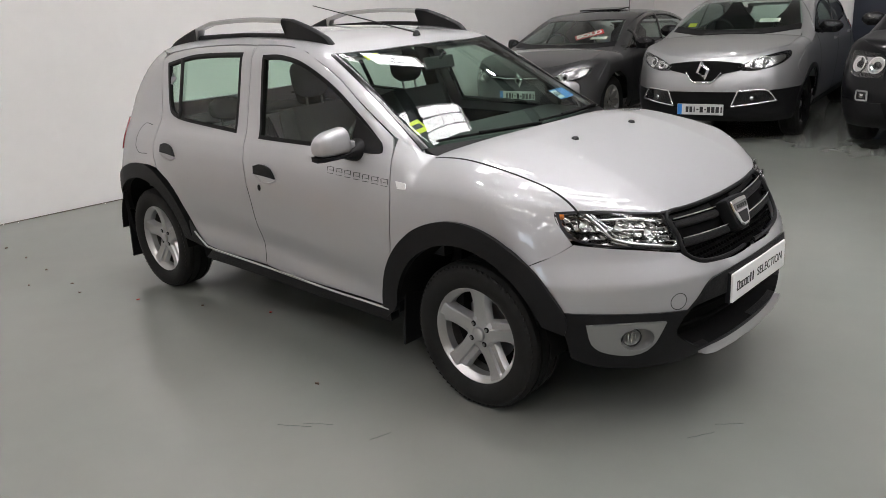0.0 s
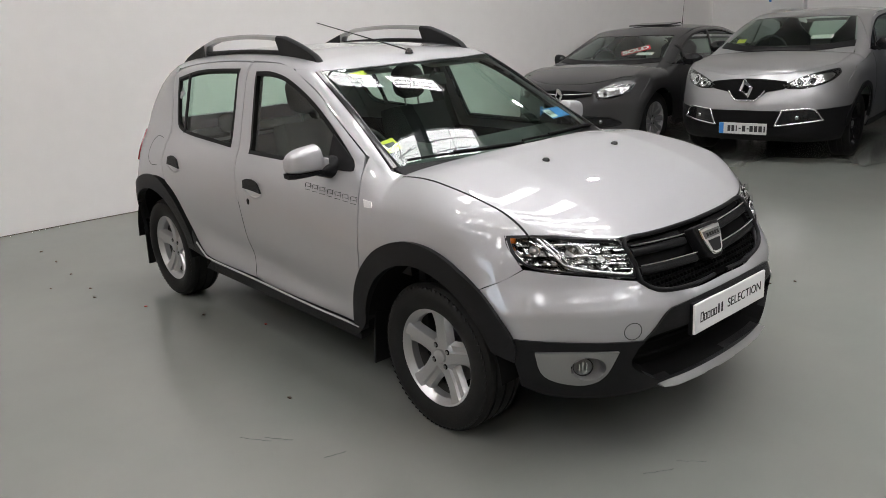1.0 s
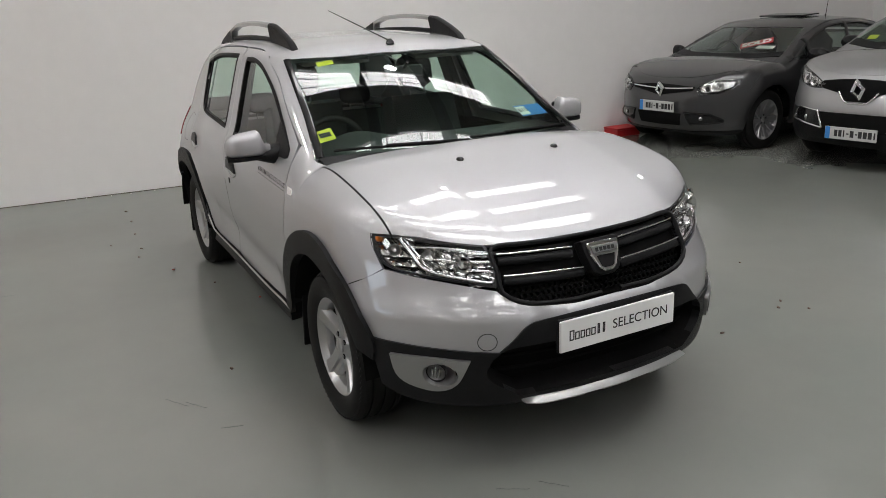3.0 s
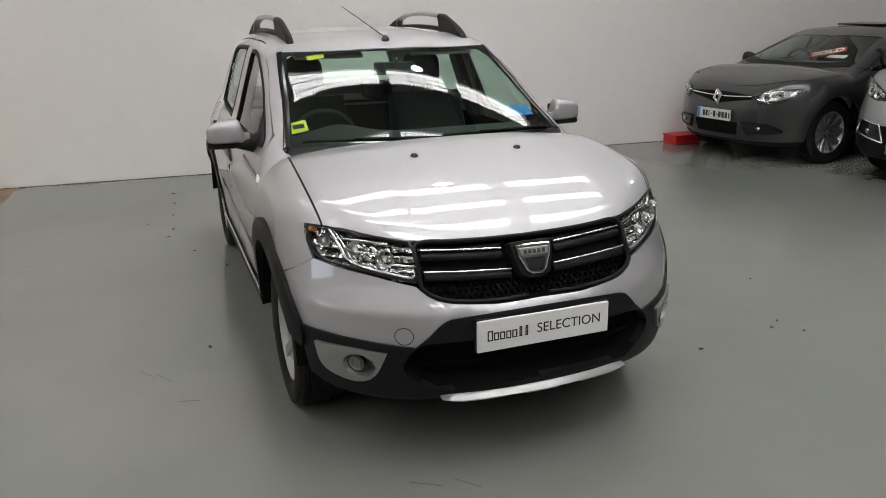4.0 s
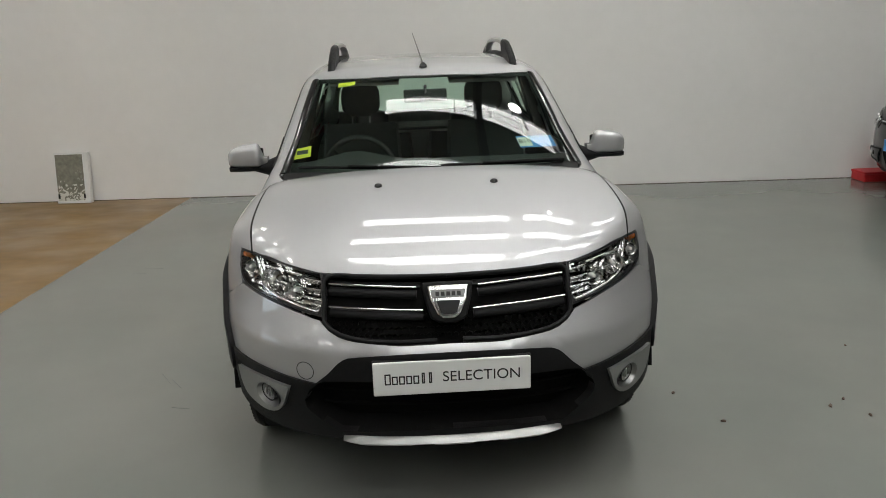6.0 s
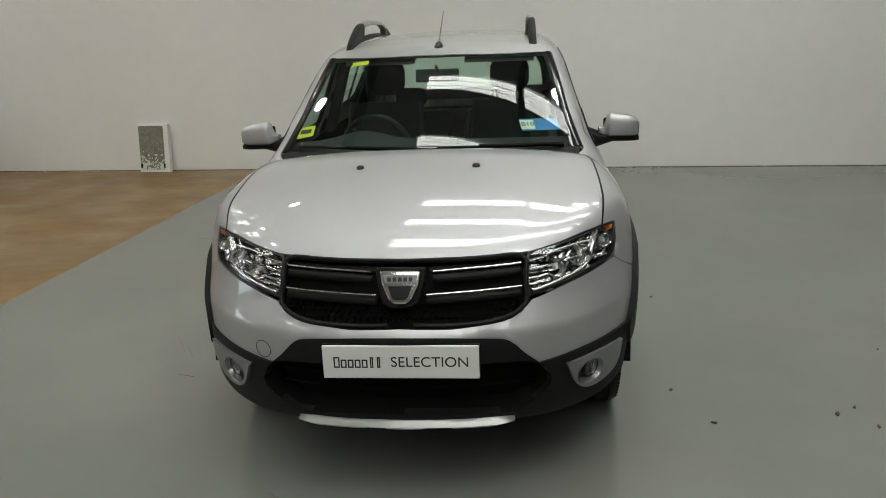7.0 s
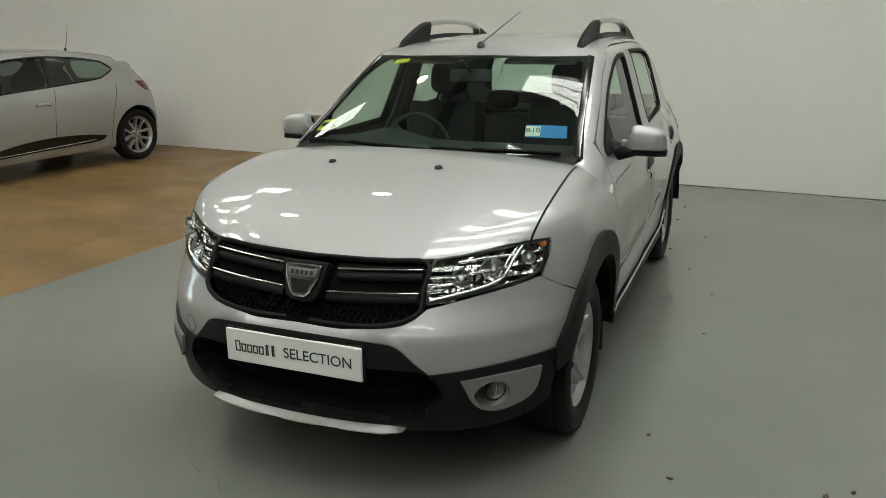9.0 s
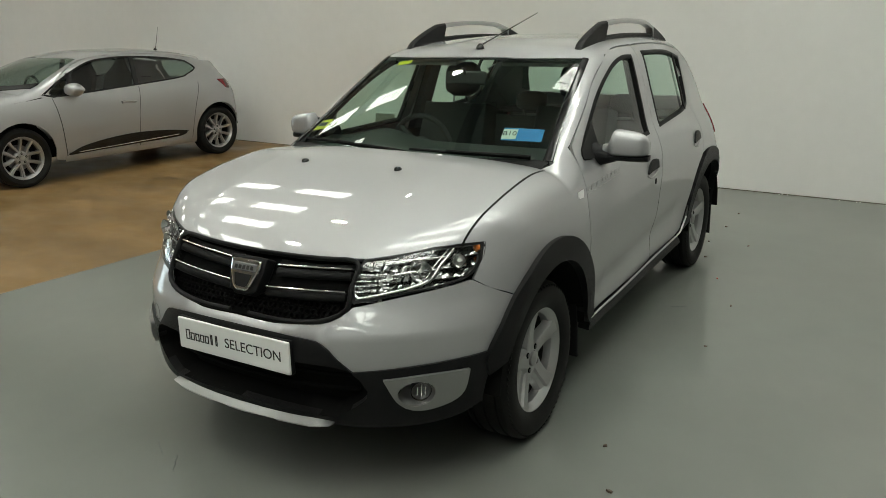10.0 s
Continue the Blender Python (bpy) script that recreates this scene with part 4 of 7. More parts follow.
# badge: plain shield on a dark carrier
def shield(w, h, k=0.55):
    return [(-w, h), (-w * 0.5, h * 1.03), (w * 0.5, h * 1.03), (w, h), (w * 0.9, h * 0.2), (w * k, -h * 0.75), (w * k * 0.5, -h), (-w * k * 0.5, -h), (-w * k, -h * 0.75), (-w * 0.9, h * 0.2)]
badge = new("badge")
badge.parent = silver
badge.matrix_basis = pose(0.757, 0, 0.763, 0, -24, 0) @ pose(0, 0, 0, 0, 0, -90)
part("badge_carrier", plate_bm(shield(0.086, 0.068, 0.7), -0.05, None, 0.006), PLASTIC, badge)
part("shield", plate_bm(shield(0.070, 0.056), 0.012, None, 0.006), CHROME, badge, "plain chrome shield emblem")
part("shield_bar", plate_bm([(-0.054, 0.012), (0.054, 0.012), (0.060, 0.042), (-0.060, 0.042)], 0.0145, None, 0.003), STEEL, badge)
for k in range(5):
    part("word_bar", box_bm(0.012, 0.002, 0.014, pose(-0.036 + 0.018 * k, 0.015, 0.026)), INK, badge)
part("shield_face", plate_bm([(-0.040, 0.004), (0.040, 0.004), (0.027, -0.036), (0.016, -0.042), (-0.016, -0.042), (-0.027, -0.036)], 0.0135), BEZEL, badge, "dark centre of the emblem")

# number plate holder with its advertising plate
plate = new("licence_plate")
plate.parent = silver
plate.matrix_basis = pose(0.845, 0, 0.535, 0, 0, 0) @ pose(0, 0, 0, 0, 0, 90)
part("plate_body", box_bm(0.522, 0.012, 0.117, None, 0.004), WHITE, plate, "white advertising plate with black letters")
part("plate_backing", box_bm(0.526, 0.02, 0.124, pose(0, 0.012, 0), 0.004), PLASTIC, plate)
def letters(text, size, m, mat, parent, name="lettering", depth=0.0006, bold=0.0):
    cu = bpy.data.curves.new(name, "FONT")
    cu.body, cu.size, cu.extrude, cu.align_x, cu.align_y = text, size, depth, "CENTER", "CENTER"
    cu.offset = bold
    cu.materials.append(mat)
    ob = new(name, cu)
    ob.matrix_basis = m
    if parent is not None:
        ob.parent = parent
    return ob
letters("SELECTION", 0.051, pose(0.098, -0.0066, 0.0, 90, 0, 0), INK, plate)
for k in range(7):
    x, tall = -0.213 + 0.0235 * k, k in (0, 5, 6)
    z, h, w = (0.0, 0.034, 0.016) if tall else (-0.0045, 0.025, 0.015)
    if k in (5, 6):
        w = 0.006
    bm = bmesh.new()
    for dx, dz, sx, sz in ((0, h / 2, w, 0.0045), (0, -h / 2, w, 0.0045), (-w / 2, 0, 0.0045, h + 0.0045), (w / 2, 0, 0.0045, h + 0.0045)):
        bmesh.ops.create_cube(bm, size=1, matrix=pose(x + dx, -0.0066, z + dz) @ Matrix.Diagonal((sx, 0.001, sz, 1)))
    part("word_bar", bm, INK, plate)

for s in (1, -1):
    # headlamp
    lamp_ring = [(0.744, 0.887), (0.684, 0.889)], [(0.60, 0.876), (0.45, 0.85), (0.425, 0.846)], [(0.410, 0.785), (0.432, 0.717)], [(0.555, 0.741), (0.66, 0.761), (0.715, 0.776), (0.738, 0.797), (0.748, 0.83), (0.749, 0.86), (0.744, 0.887)]
    ring = [(p[0] * s, p[1]) for p in loop(*lamp_ring, step=0.012)]
    c = np.array(ring).mean(0)
    inner = [tuple(c + (np.array(p) - c) * np.array((0.945, 0.90))) for p in ring]
    lamp = skin("headlamp", B, FRONT, ring, BEZEL, silver, "clear headlamp with chrome reflectors and amber indicator", holes=[inner], depth=0.02, step=0.02)
    skin("lamp_lens", B, FRONT, [tuple(c + (np.array(p) - c) * np.array((0.95, 0.91))) for p in ring], LENS, lamp, depth=0.0, step=0.02, lift=0.001)
    skin("lamp_bowl", B, FRONT, ring, REFLECTOR, lamp, lift=-0.085, depth=-0.08, step=0.02)
    facets("reflector_facets", B, FRONT, [tuple(c + (np.array(p) - c) * np.array((0.96, 0.93))) for p in ring], 5, 13, -0.030, 0.009, REFLECTOR, lamp)
    for y, z, r, back in ((0.515, 0.792, 0.034, 0.012), (0.60, 0.815, 0.040, 0.014), (0.69, 0.838, 0.024, 0.012)):
        p = on_body(B, FRONT, [(y * s, z)])[0]
        m = Matrix.Translation(Vector(p) - Vector((back + 0.018, 0, 0))) @ pose(0, 0, 0, 0, 0, -90 + s * 14)
        part("reflector_bowl", lathe_bm([(r, 0.028), (r * 0.96, 0.028), (r * 0.8, 0.016), (r * 0.5, 0.004), (r * 0.25, 0.0), (0.0, 0.0)], 28, m), REFLECTOR, lamp, smooth=True)
        part("bulb", lathe_bm([(0.0, 0.030), (0.006, 0.028), (0.007, 0.016), (0.009, 0.0)], 12, m), WHITE, lamp, smooth=True)
    for z, y1 in ((0.826, 0.49), (0.800, 0.52), (0.772, 0.50), (0.752, 0.47)):
        strip("lamp_blade", B, FRONT, [(s * 0.425, z), (s * (0.425 + y1) / 2, z + 0.003), (s * y1, z + 0.008)], 0.009, 0.010, CHROME, lamp, lift=-0.016, step=0.02)
    for z, y0, y1 in ((0.842, 0.50, 0.66), (0.806, 0.53, 0.65)):
        strip("lamp_blade", B, FRONT, [(s * y0, z), (s * (y0 + y1) / 2, z + 0.010), (s * y1, z + 0.012)], 0.010, 0.010, CHROME, lamp, lift=-0.016, step=0.02)
    strip("lamp_bezel", B, FRONT, [(s * 0.675, 0.876), (s * 0.655, 0.83), (s * 0.640, 0.790), (s * 0.60, 0.768), (s * 0.52, 0.749), (s * 0.445, 0.734), (s * 0.428, 0.748)], 0.013, 0.010, CHROME, lamp, lift=-0.010, step=0.015)
    strip("lamp_bezel", B, FRONT, [(s * 0.662, 0.877), (s * 0.640, 0.83), (s * 0.628, 0.792)], 0.007, 0.007, CHROME, lamp, lift=-0.011, step=0.015)
    p = on_body(B, FRONT, [(s * 0.727, 0.868)])[0]
    part("indicator", lathe_bm([(0.0, 0.016), (0.009, 0.012), (0.014, 0.0), (0.014, -0.014), (0.0, -0.014)], 20, Matrix.Translation(Vector(p) + Vector((-0.022, -0.006 * s, 0))) @ pose(0, 0, 0, 0, 0, -90 + 40 * s)), AMBER, lamp, "amber indicator bulb", smooth=True)

    # fog lamp in its silver surround
    wrap = View("wrap", s)
    ring = [wrap.flat((p[0], p[1] * s, p[2])) for p in fog]
    fc = np.array(wrap.flat((0.652, 0.628 * s, 0.424)))
    hole = [tuple(fc + 0.049 * np.array((1.15 * math.cos(a), 0.88 * math.sin(a)))) for a in np.linspace(0, 2 * math.pi, 28, endpoint=False)]
    sur = skin("fog_lamp", B, wrap, ring, FOG_SILVER, silver, "round fog lamp in a silver surround", holes=[hole], lift=0.022, depth=0.035, step=0.02)
    p = on_body(B, wrap, [fc])[0]
    n = B.normal(p[None])[0]
    m = Matrix.Translation(Vector(p + 0.004 * n)) @ Vector(n).to_track_quat("Y", "Z").to_matrix().to_4x4()
    pit = m @ Matrix.Diagonal((1.15, 1, 0.88, 1))
    part("lamp_pocket", lathe_bm([(0.0525, 0.020), (0.049, 0.012), (0.044, -0.004), (0.036, -0.018), (0.0, -0.024)], 32, pit), FOG_SILVER, sur, "silver pocket round the lamp", smooth=True)
    eye = m @ pose(-0.018 * s, -0.010, 0.0)
    part("lamp_bowl", lathe_bm([(0.034, 0.012), (0.032, 0.008), (0.024, 0.0), (0.009, -0.004), (0.0, -0.004)], 24, eye), STEEL, sur, smooth=True)
    part("lamp_ring", lathe_bm([(0.037, -0.004), (0.0372, 0.013), (0.034, 0.0145), (0.0325, 0.010)], 28, eye), BEZEL, sur, smooth=True, angle=40)
    part("lamp_glass", lathe_bm([(0.034, 0.012), (0.024, 0.017), (0.012, 0.019), (0.0, 0.0195)], 24, eye), LENS, sur, smooth=True)
    for k in (-0.013, 0.0, 0.013):
        part("lamp_rib", box_bm(0.004, 0.006, 0.044 - abs(k), eye @ pose(k, 0.010, 0), 0.0015), REFLECTOR, sur)

    # front wing
    wing = loop([(0.449, 0.693, 0.893), (0.335, 0.709, 0.977), (0.117, 0.709, 1.024), (-0.08, 0.701, 1.043), (-0.262, 0.684, 1.044)], [(-0.325, 0.702, 1.052), (-0.447, 0.690, 1.112)],
                [(-0.434, 0.752, 1.03), (-0.404, 0.815, 0.876), (-0.406, 0.832, 0.70), (-0.432, 0.823, 0.53)], [(-0.40, 0.82, 0.50), (-0.30, 0.833, 0.69), (-0.2, 0.834, 0.745), (-0.06, 0.834, 0.79), (0.10, 0.833, 0.79), (0.236, 0.833, 0.75), (0.318, 0.826, 0.697)],
                [(0.399, 0.786, 0.737), (0.452, 0.741, 0.776)], [(0.405, 0.75, 0.84), (0.381, 0.747, 0.893)], [(0.449, 0.693, 0.893)])
    skin("front_wing", B, tilt_p[s], both(wing, s), PAINT, silver, "silver front wing", depth=0.015, step=0.03)

    # doors with their windows
    f_front = [(-0.470, 1.093), (-0.440, 1.03), (-0.410, 0.876), (-0.412, 0.70), (-0.438, 0.53), (-0.478, 0.35)]
    f_rear = [(-1.394, 0.376), (-1.407, 0.526), (-1.433, 0.721), (-1.449, 0.794), (-1.479, 1.016), (-1.548, 1.47)]
    f_top = [(-1.30, 1.464), (-1.12, 1.435), (-0.90, 1.342), (-0.70, 1.226), (-0.470, 1.093)]
    glass_f = loop([(-1.452, 1.428), (-1.295, 1.427), (-1.105, 1.390), (-0.883, 1.297), (-0.668, 1.172), (-0.515, 1.070)], [(-0.50, 1.035), (-0.56, 1.025)], [(-0.77, 1.026), (-1.37, 1.034)], [(-1.452, 1.428)])
    door = skin("front_door", B, side_p[s], loop(f_front, f_rear, f_top), PAINT, silver, "silver front door", holes=[glass_f], depth=0.015)
    def grow(r, k):
        r = np.array(r)
        c = r.mean(0)
        t = np.roll(r, -1, 0) - np.roll(r, 1, 0)
        n = np.stack([t[:, 1], -t[:, 0]], -1)
        n /= np.maximum(np.linalg.norm(n, axis=1, keepdims=True), 1e-9)
        if np.sum((r - c) * n) < 0:
            n = -n
        return [tuple(p) for p in r + n * k]
    skin("window_seal", B, side_p[s], glass_f, SEAL, door, holes=[grow(glass_f, -0.018)], lift=0.002, depth=0.02)
    skin("window_pane", B, side_p[s], glass_f, GLASS, door, lift=-0.010, depth=0.0)
    skin("sail_corner", B, side_p[s], loop([(-0.515, 1.068), (-0.498, 1.032), (-0.56, 1.024)], [(-0.70, 1.026)], [(-0.69, 1.17)], [(-0.515, 1.068)]), PLASTIC, door, lift=0.006, depth=0.015)

    r_front = [(-1.553, 1.47), (-1.484, 1.016), (-1.454, 0.794), (-1.438, 0.721), (-1.412, 0.526), (-1.399, 0.376)]
    r_rear = [(-1.93, 0.388), (-2.05, 0.46)], [(-2.16, 0.63), (-2.25, 0.73), (-2.37, 0.795)], [(-2.42, 0.9), (-2.41, 1.08), (-2.44, 1.20), (-2.50, 1.40)]
    r_top = [(-2.40, 1.435), (-2.1, 1.462), (-1.80, 1.472), (-1.553, 1.47)]
    glass_r = loop([(-1.632, 1.440), (-1.59, 1.20), (-1.573, 1.047)], [(-2.08, 1.076), (-2.235, 1.092)], [(-2.30, 1.12), (-2.36, 1.22), (-2.425, 1.38)], [(-2.14, 1.424), (-1.90, 1.437), (-1.632, 1.440)])
    rear = skin("rear_door", B, side_p[s], loop(r_front, *r_rear, r_top), PAINT, silver, "silver rear door", holes=[glass_r], depth=0.015)
    skin("window_seal", B, side_p[s], glass_r, SEAL, rear, holes=[grow(glass_r, -0.018)], lift=0.002, depth=0.02)
    skin("window_pane", B, side_p[s], glass_r, GLASS, rear, lift=-0.010, depth=0.0)
    strip("window_bar", B, side_p[s], [(-2.235, 1.405), (-2.20, 1.25), (-2.17, 1.085)], 0.035, 0.006, SEAL, rear)

    strip("door_gap", B, side_p[s], [(a - 0.0025, b) for a, b in f_rear[:4]], 0.0045, 0.0006, SEAL, door)

    # handles: a recess and a dark flap
    for host, x, z in ((door, -1.285, 0.885), (rear, -2.235, 0.914)):
        skin("handle_flap", B, side_p[s], loop([(x - 0.085, z + 0.022), (x - 0.02, z + 0.034), (x + 0.05, z + 0.018), (x + 0.088, z - 0.028)], [(x + 0.02, z - 0.022), (x - 0.085, z - 0.018)], [(x - 0.085, z + 0.022)], step=0.01), PLASTIC, host, "dark grey door handle", lift=0.010, depth=0.014, step=0.02)
        if host is door:
            skin("keyhole", B, side_p[s], [(x - 0.055 + 0.011 * math.cos(a), z - 0.085 + 0.016 * math.sin(a)) for a in np.linspace(0, 2 * math.pi, 14, endpoint=False)], SEAL, host, "small black door lock", lift=0.003, depth=0.006, step=0.02)
        strip("handle_lip", B, side_p[s], [(x - 0.085, z - 0.028), (x - 0.03, z - 0.052), (x + 0.04, z - 0.053), (x + 0.09, z - 0.032)], 0.010, 0.005, PAINT, host)

    # rear quarter, fuel flap, tail lamp
    quarter = loop([(-2.506, 1.405), (-2.447, 1.20), (-2.417, 1.08), (-2.427, 0.9), (-2.378, 0.80)], [(-2.50, 0.81), (-2.62, 0.795), (-2.76, 0.72), (-2.86, 0.62)], [(-2.93, 0.55), (-3.06, 0.56)], [(-3.03, 0.80), (-2.99, 0.87)], [(-2.95, 1.05)], [(-2.865, 1.22), (-2.74, 1.40), (-2.66, 1.445)], [(-2.506, 1.43), (-2.506, 1.405)])
    q = skin("rear_quarter", B, side_p[s], quarter, PAINT, silver, "silver rear quarter panel", depth=0.012)
    if s < 0:
        strip("fuel_flap_gap", B, side_p[s], [(-2.50, 1.03), (-2.60, 1.035), (-2.655, 0.99), (-2.655, 0.91), (-2.60, 0.87), (-2.50, 0.872)], 0.004, 0.001, INK, q)
    skin("tail_lamp", B, side_p[s], loop([(-2.865, 1.05), (-2.835, 0.87)], [(-2.985, 0.86)], [(-2.945, 1.05)], [(-2.865, 1.05)]), RED_LENS, silver, "red tail lamp", lift=0.008, depth=0.04)
    skin("rear_bumper", B, View("side", s), loop([(-2.975, 0.55), (-2.94, 0.545), (-2.87, 0.61)], [(-2.94, 0.45), (-2.96, 0.30)], [(-3.0, 0.30)], [(-3.0, 0.45), (-2.975, 0.55)]), PLASTIC, silver, "black lower rear bumper", depth=0.02, lift=0.004)

    # windscreen pillar and roof side
    pillar = [np.array(p) for p in loop([(-0.318, 0.683, 1.055), (-0.65, 0.628, 1.262), (-0.985, 0.57, 1.432)], [at_side(-1.12, 1.438), at_side(-0.90, 1.3455), at_side(-0.70, 1.2295), at_side(-0.465, 1.0965)], [(-0.33, 0.704, 1.058), (-0.318, 0.683, 1.055)])]
    skin("windscreen_pillar", B, tilt_p[s], both(pillar, s), PAINT, silver, depth=0.012, step=0.02)
    strip("screen_trim", B, tilt_p[s], [(-0.318, 0.682 * s, 1.055), (-0.48, 0.661 * s, 1.163), (-0.65, 0.632 * s, 1.263), (-0.82, 0.601 * s, 1.352), (-0.985, 0.570 * s, 1.433)], 0.032, 0.004, GLOSS_BLACK, silver)
    for a, b in ((-1.50, -1.62),):
        skin("door_post", B, side_p[s], loop([(a - 0.051, 1.472), (a - 0.053, 1.478), (a - 0.12, 1.478)], [(a - 0.051, 1.472)]), PAINT, silver, depth=0.0)

    # sill: black cladding with a bright strip on top
    skin("sill_cladding", B, side_p[s], loop([(-0.455, 0.338), (-0.82, 0.338), (-1.40, 0.362), (-1.90, 0.372)], [(-1.97, 0.320)], [(-1.2, 0.306), (-0.455, 0.288)], [(-0.455, 0.338)]), PLASTIC, silver, "black plastic sill cladding", lift=0.016, depth=0.05)
    strip("sill_strip", B, side_p[s], [(-0.46, 0.345), (-0.82, 0.347), (-1.40, 0.370), (-1.88, 0.384), (-1.97, 0.405), (-2.05, 0.462)], 0.009, 0.005, STRIP, silver, "thin bright sill strip", lift=0.016)

    # wheel arch cladding
    def arch(cx, r0, r1, a0, a1, foot, toe):
        o = [(cx + r1 * math.cos(radians(a)), 0.316 + r1 * math.sin(radians(a))) for a in np.linspace(a0, a1, 15)]
        i = [(cx + r0 * math.cos(radians(a)), 0.316 + r0 * math.sin(radians(a))) for a in np.linspace(a1, a0, 15)]
        return loop(toe + o + foot, i, [(toe + o)[0]])
    skin("arch_cladding", B, side_p[s], arch(-0.005, 0.405, 0.497, 22, 172, [(-0.485, 0.30)], [(0.448, 0.44)]), PLASTIC, silver, "black plastic wheel arch cladding", lift=0.020, depth=0.05)
    skin("arch_cladding", B, side_p[s], arch(-2.589, 0.405, 0.492, 12, 160, [(-3.02, 0.44)], [(-1.95, 0.37), (-2.03, 0.44), (-2.10, 0.52)]), PLASTIC, silver, "black plastic wheel arch cladding", lift=0.008, depth=0.05)
    for cx in (0.0, -2.589):
        rows = []
        for a in np.linspace(3, 177, 21):
            c, h = math.cos(radians(a)), math.sin(radians(a))
            rows.append([(cx + 0.407 * c, s * 0.815, 0.316 + 0.407 * h), (cx + 0.395 * c, s * 0.52, 0.316 + 0.395 * h)])
        part("wheel_well", loft_bm(rows, closed=False), DARK, silver, smooth=True)
        part("well_wall", box_bm(0.78, 0.01, 0.42, pose(cx, s * 0.52, 0.46)), DARK, silver)
        part("mud_flap", box_bm(0.014, 0.17, 0.27 if cx == 0 else 0.31, pose(cx - 0.41, s * (0.70 if cx == 0 else 0.69), 0.30 if cx == 0 else 0.28, 0, 6, 0), 0.005), PLASTIC, silver, "black mud flap")
        set_wheel(silver, cx, s * (0.70 if cx == 0 else 0.687), s, 0.316, 0.205, 0.212, 5, ALLOY, bolts=4, spin=2 if cx == 0 else -5)

    # door mirror
    mirror = new("door_mirror")
    mirror.parent = silver
    mirror.matrix_basis = pose(-0.66, s * 0.86, 1.078)
    rows = []
    for i in range(19):
        q = i / 18
        y = s * (-0.070 + 0.192 * q)
        end = max(0.0, 1 - (max(0.0, q - 0.42) / 0.585) ** 3.6) ** 0.5
        step_in = min(1.0, max(0.0, (q - 0.10) / 0.16))
        step_in = step_in * step_in * (3 - 2 * step_in)
        up = (0.004 + 0.072 * step_in - 0.020 * q) * (0.25 + 0.75 * end)
        fat = (0.034 + 0.022 * step_in) * max(end, 0.2)
        dn = 0.046 * (0.6 + 0.4 * end)
        row = []
        for j in range(24):
            a = 2 * math.pi * j / 24
            ca, sa = math.cos(a), math.sin(a)
            ex = fat * abs(ca) ** 0.62 if ca > 0 else -0.030 * abs(ca) ** 0.5
            ez = up * sa ** 0.58 if sa > 0 else -dn * abs(sa) ** 0.62
            row.append((ex, y, ez))
        rows.append(row)
    part("mirror_cap", loft_bm(rows), PAINT, mirror, "silver painted mirror cap", smooth=True, angle=55)
    rows = []
    for i in range(9):
        q = i / 8
        y = s * (-0.080 + 0.202 * q)
        k = max((1 - abs(2 * q - 1) ** 4) ** 0.5, 0.2) if 0 < q < 1 else 0.2
        rows.append([(0.046 * k, y, -0.058), (0.050 * k, y, -0.044), (-0.034, y, -0.040), (-0.034, y, -0.060), (0.028 * k, y, -0.064)])
    part("mirror_base", loft_bm(rows), PLASTIC, mirror, "black lower mirror housing", smooth=True, angle=40)
    part("mirror_rim", box_bm(0.02, 0.150, 0.094, pose(-0.026, s * 0.030, -0.003), 0.009, 3), PLASTIC, mirror)
    part("mirror_glass", box_bm(0.004, 0.13, 0.078, pose(-0.037, s * 0.032, -0.003), 0.0015), CHROME, mirror)
    rows = []
    for q, cx, cz, rx, rz in ((0.0, -0.005, -0.045, 0.066, 0.062), (0.35, -0.002, -0.050, 0.056, 0.048), (0.7, 0.0, -0.052, 0.046, 0.030), (1.0, 0.002, -0.052, 0.038, 0.016)):
        rows.append([(cx + rx * math.copysign(abs(math.cos(a)) ** 0.8, math.cos(a)), s * (-0.150 + 0.14 * q), cz + rz * math.copysign(abs(math.sin(a)) ** 0.8, math.sin(a))) for a in np.linspace(0, 2 * math.pi, 20, endpoint=False)])
    part("mirror_arm", loft_bm(rows), PLASTIC, mirror, smooth=True, angle=60)

    # side repeater, word bars on the door
    rep = skin("side_repeater", B, side_p[s], loop([(-0.378, 0.931), (-0.322, 0.928)], [(-0.314, 0.905), (-0.363, 0.901)], [(-0.378, 0.931)], step=0.01), WHITE, silver, "clear side repeater lamp", lift=0.004, depth=0.006, step=0.01)
    skin("repeater_lens", B, side_p[s], loop([(-0.375, 0.928), (-0.325, 0.925)], [(-0.318, 0.908), (-0.36, 0.904)], [(-0.375, 0.928)], step=0.01), LENS, rep, lift=0.008, depth=0.01, step=0.01)
    for k in range(7):
        bm = bmesh.new()
        x0, z = -0.445 - 0.058 * k, 0.918 + 0.0035 * k
        for dx, dz, sx, sz in ((0, 0.014, 0.04, 0.0018), (0, -0.014, 0.04, 0.0018), (-0.019, 0, 0.0018, 0.028), (0.019, 0, 0.0018, 0.028), (0.004, 0, 0.022, 0.0018)):
            p = on_body(B, side_p[s], [(x0 + dx, z + dz)])[0]
            n = B.normal(p[None])[0]
            bmesh.ops.create_cube(bm, size=1, matrix=Matrix.Translation(Vector(p + n * 0.0005)) @ Matrix.Diagonal((sx, 0.002, sz, 1)))
        part("word_bar", bm, INK if s < 0 else SATIN, silver)

    # roof rail with dark feet
    def rail_line(q):
        x = -1.07 - 1.50 * q
        return on_body(B, TOPV, [(x, s * 0.487)])[0]
    rows = []
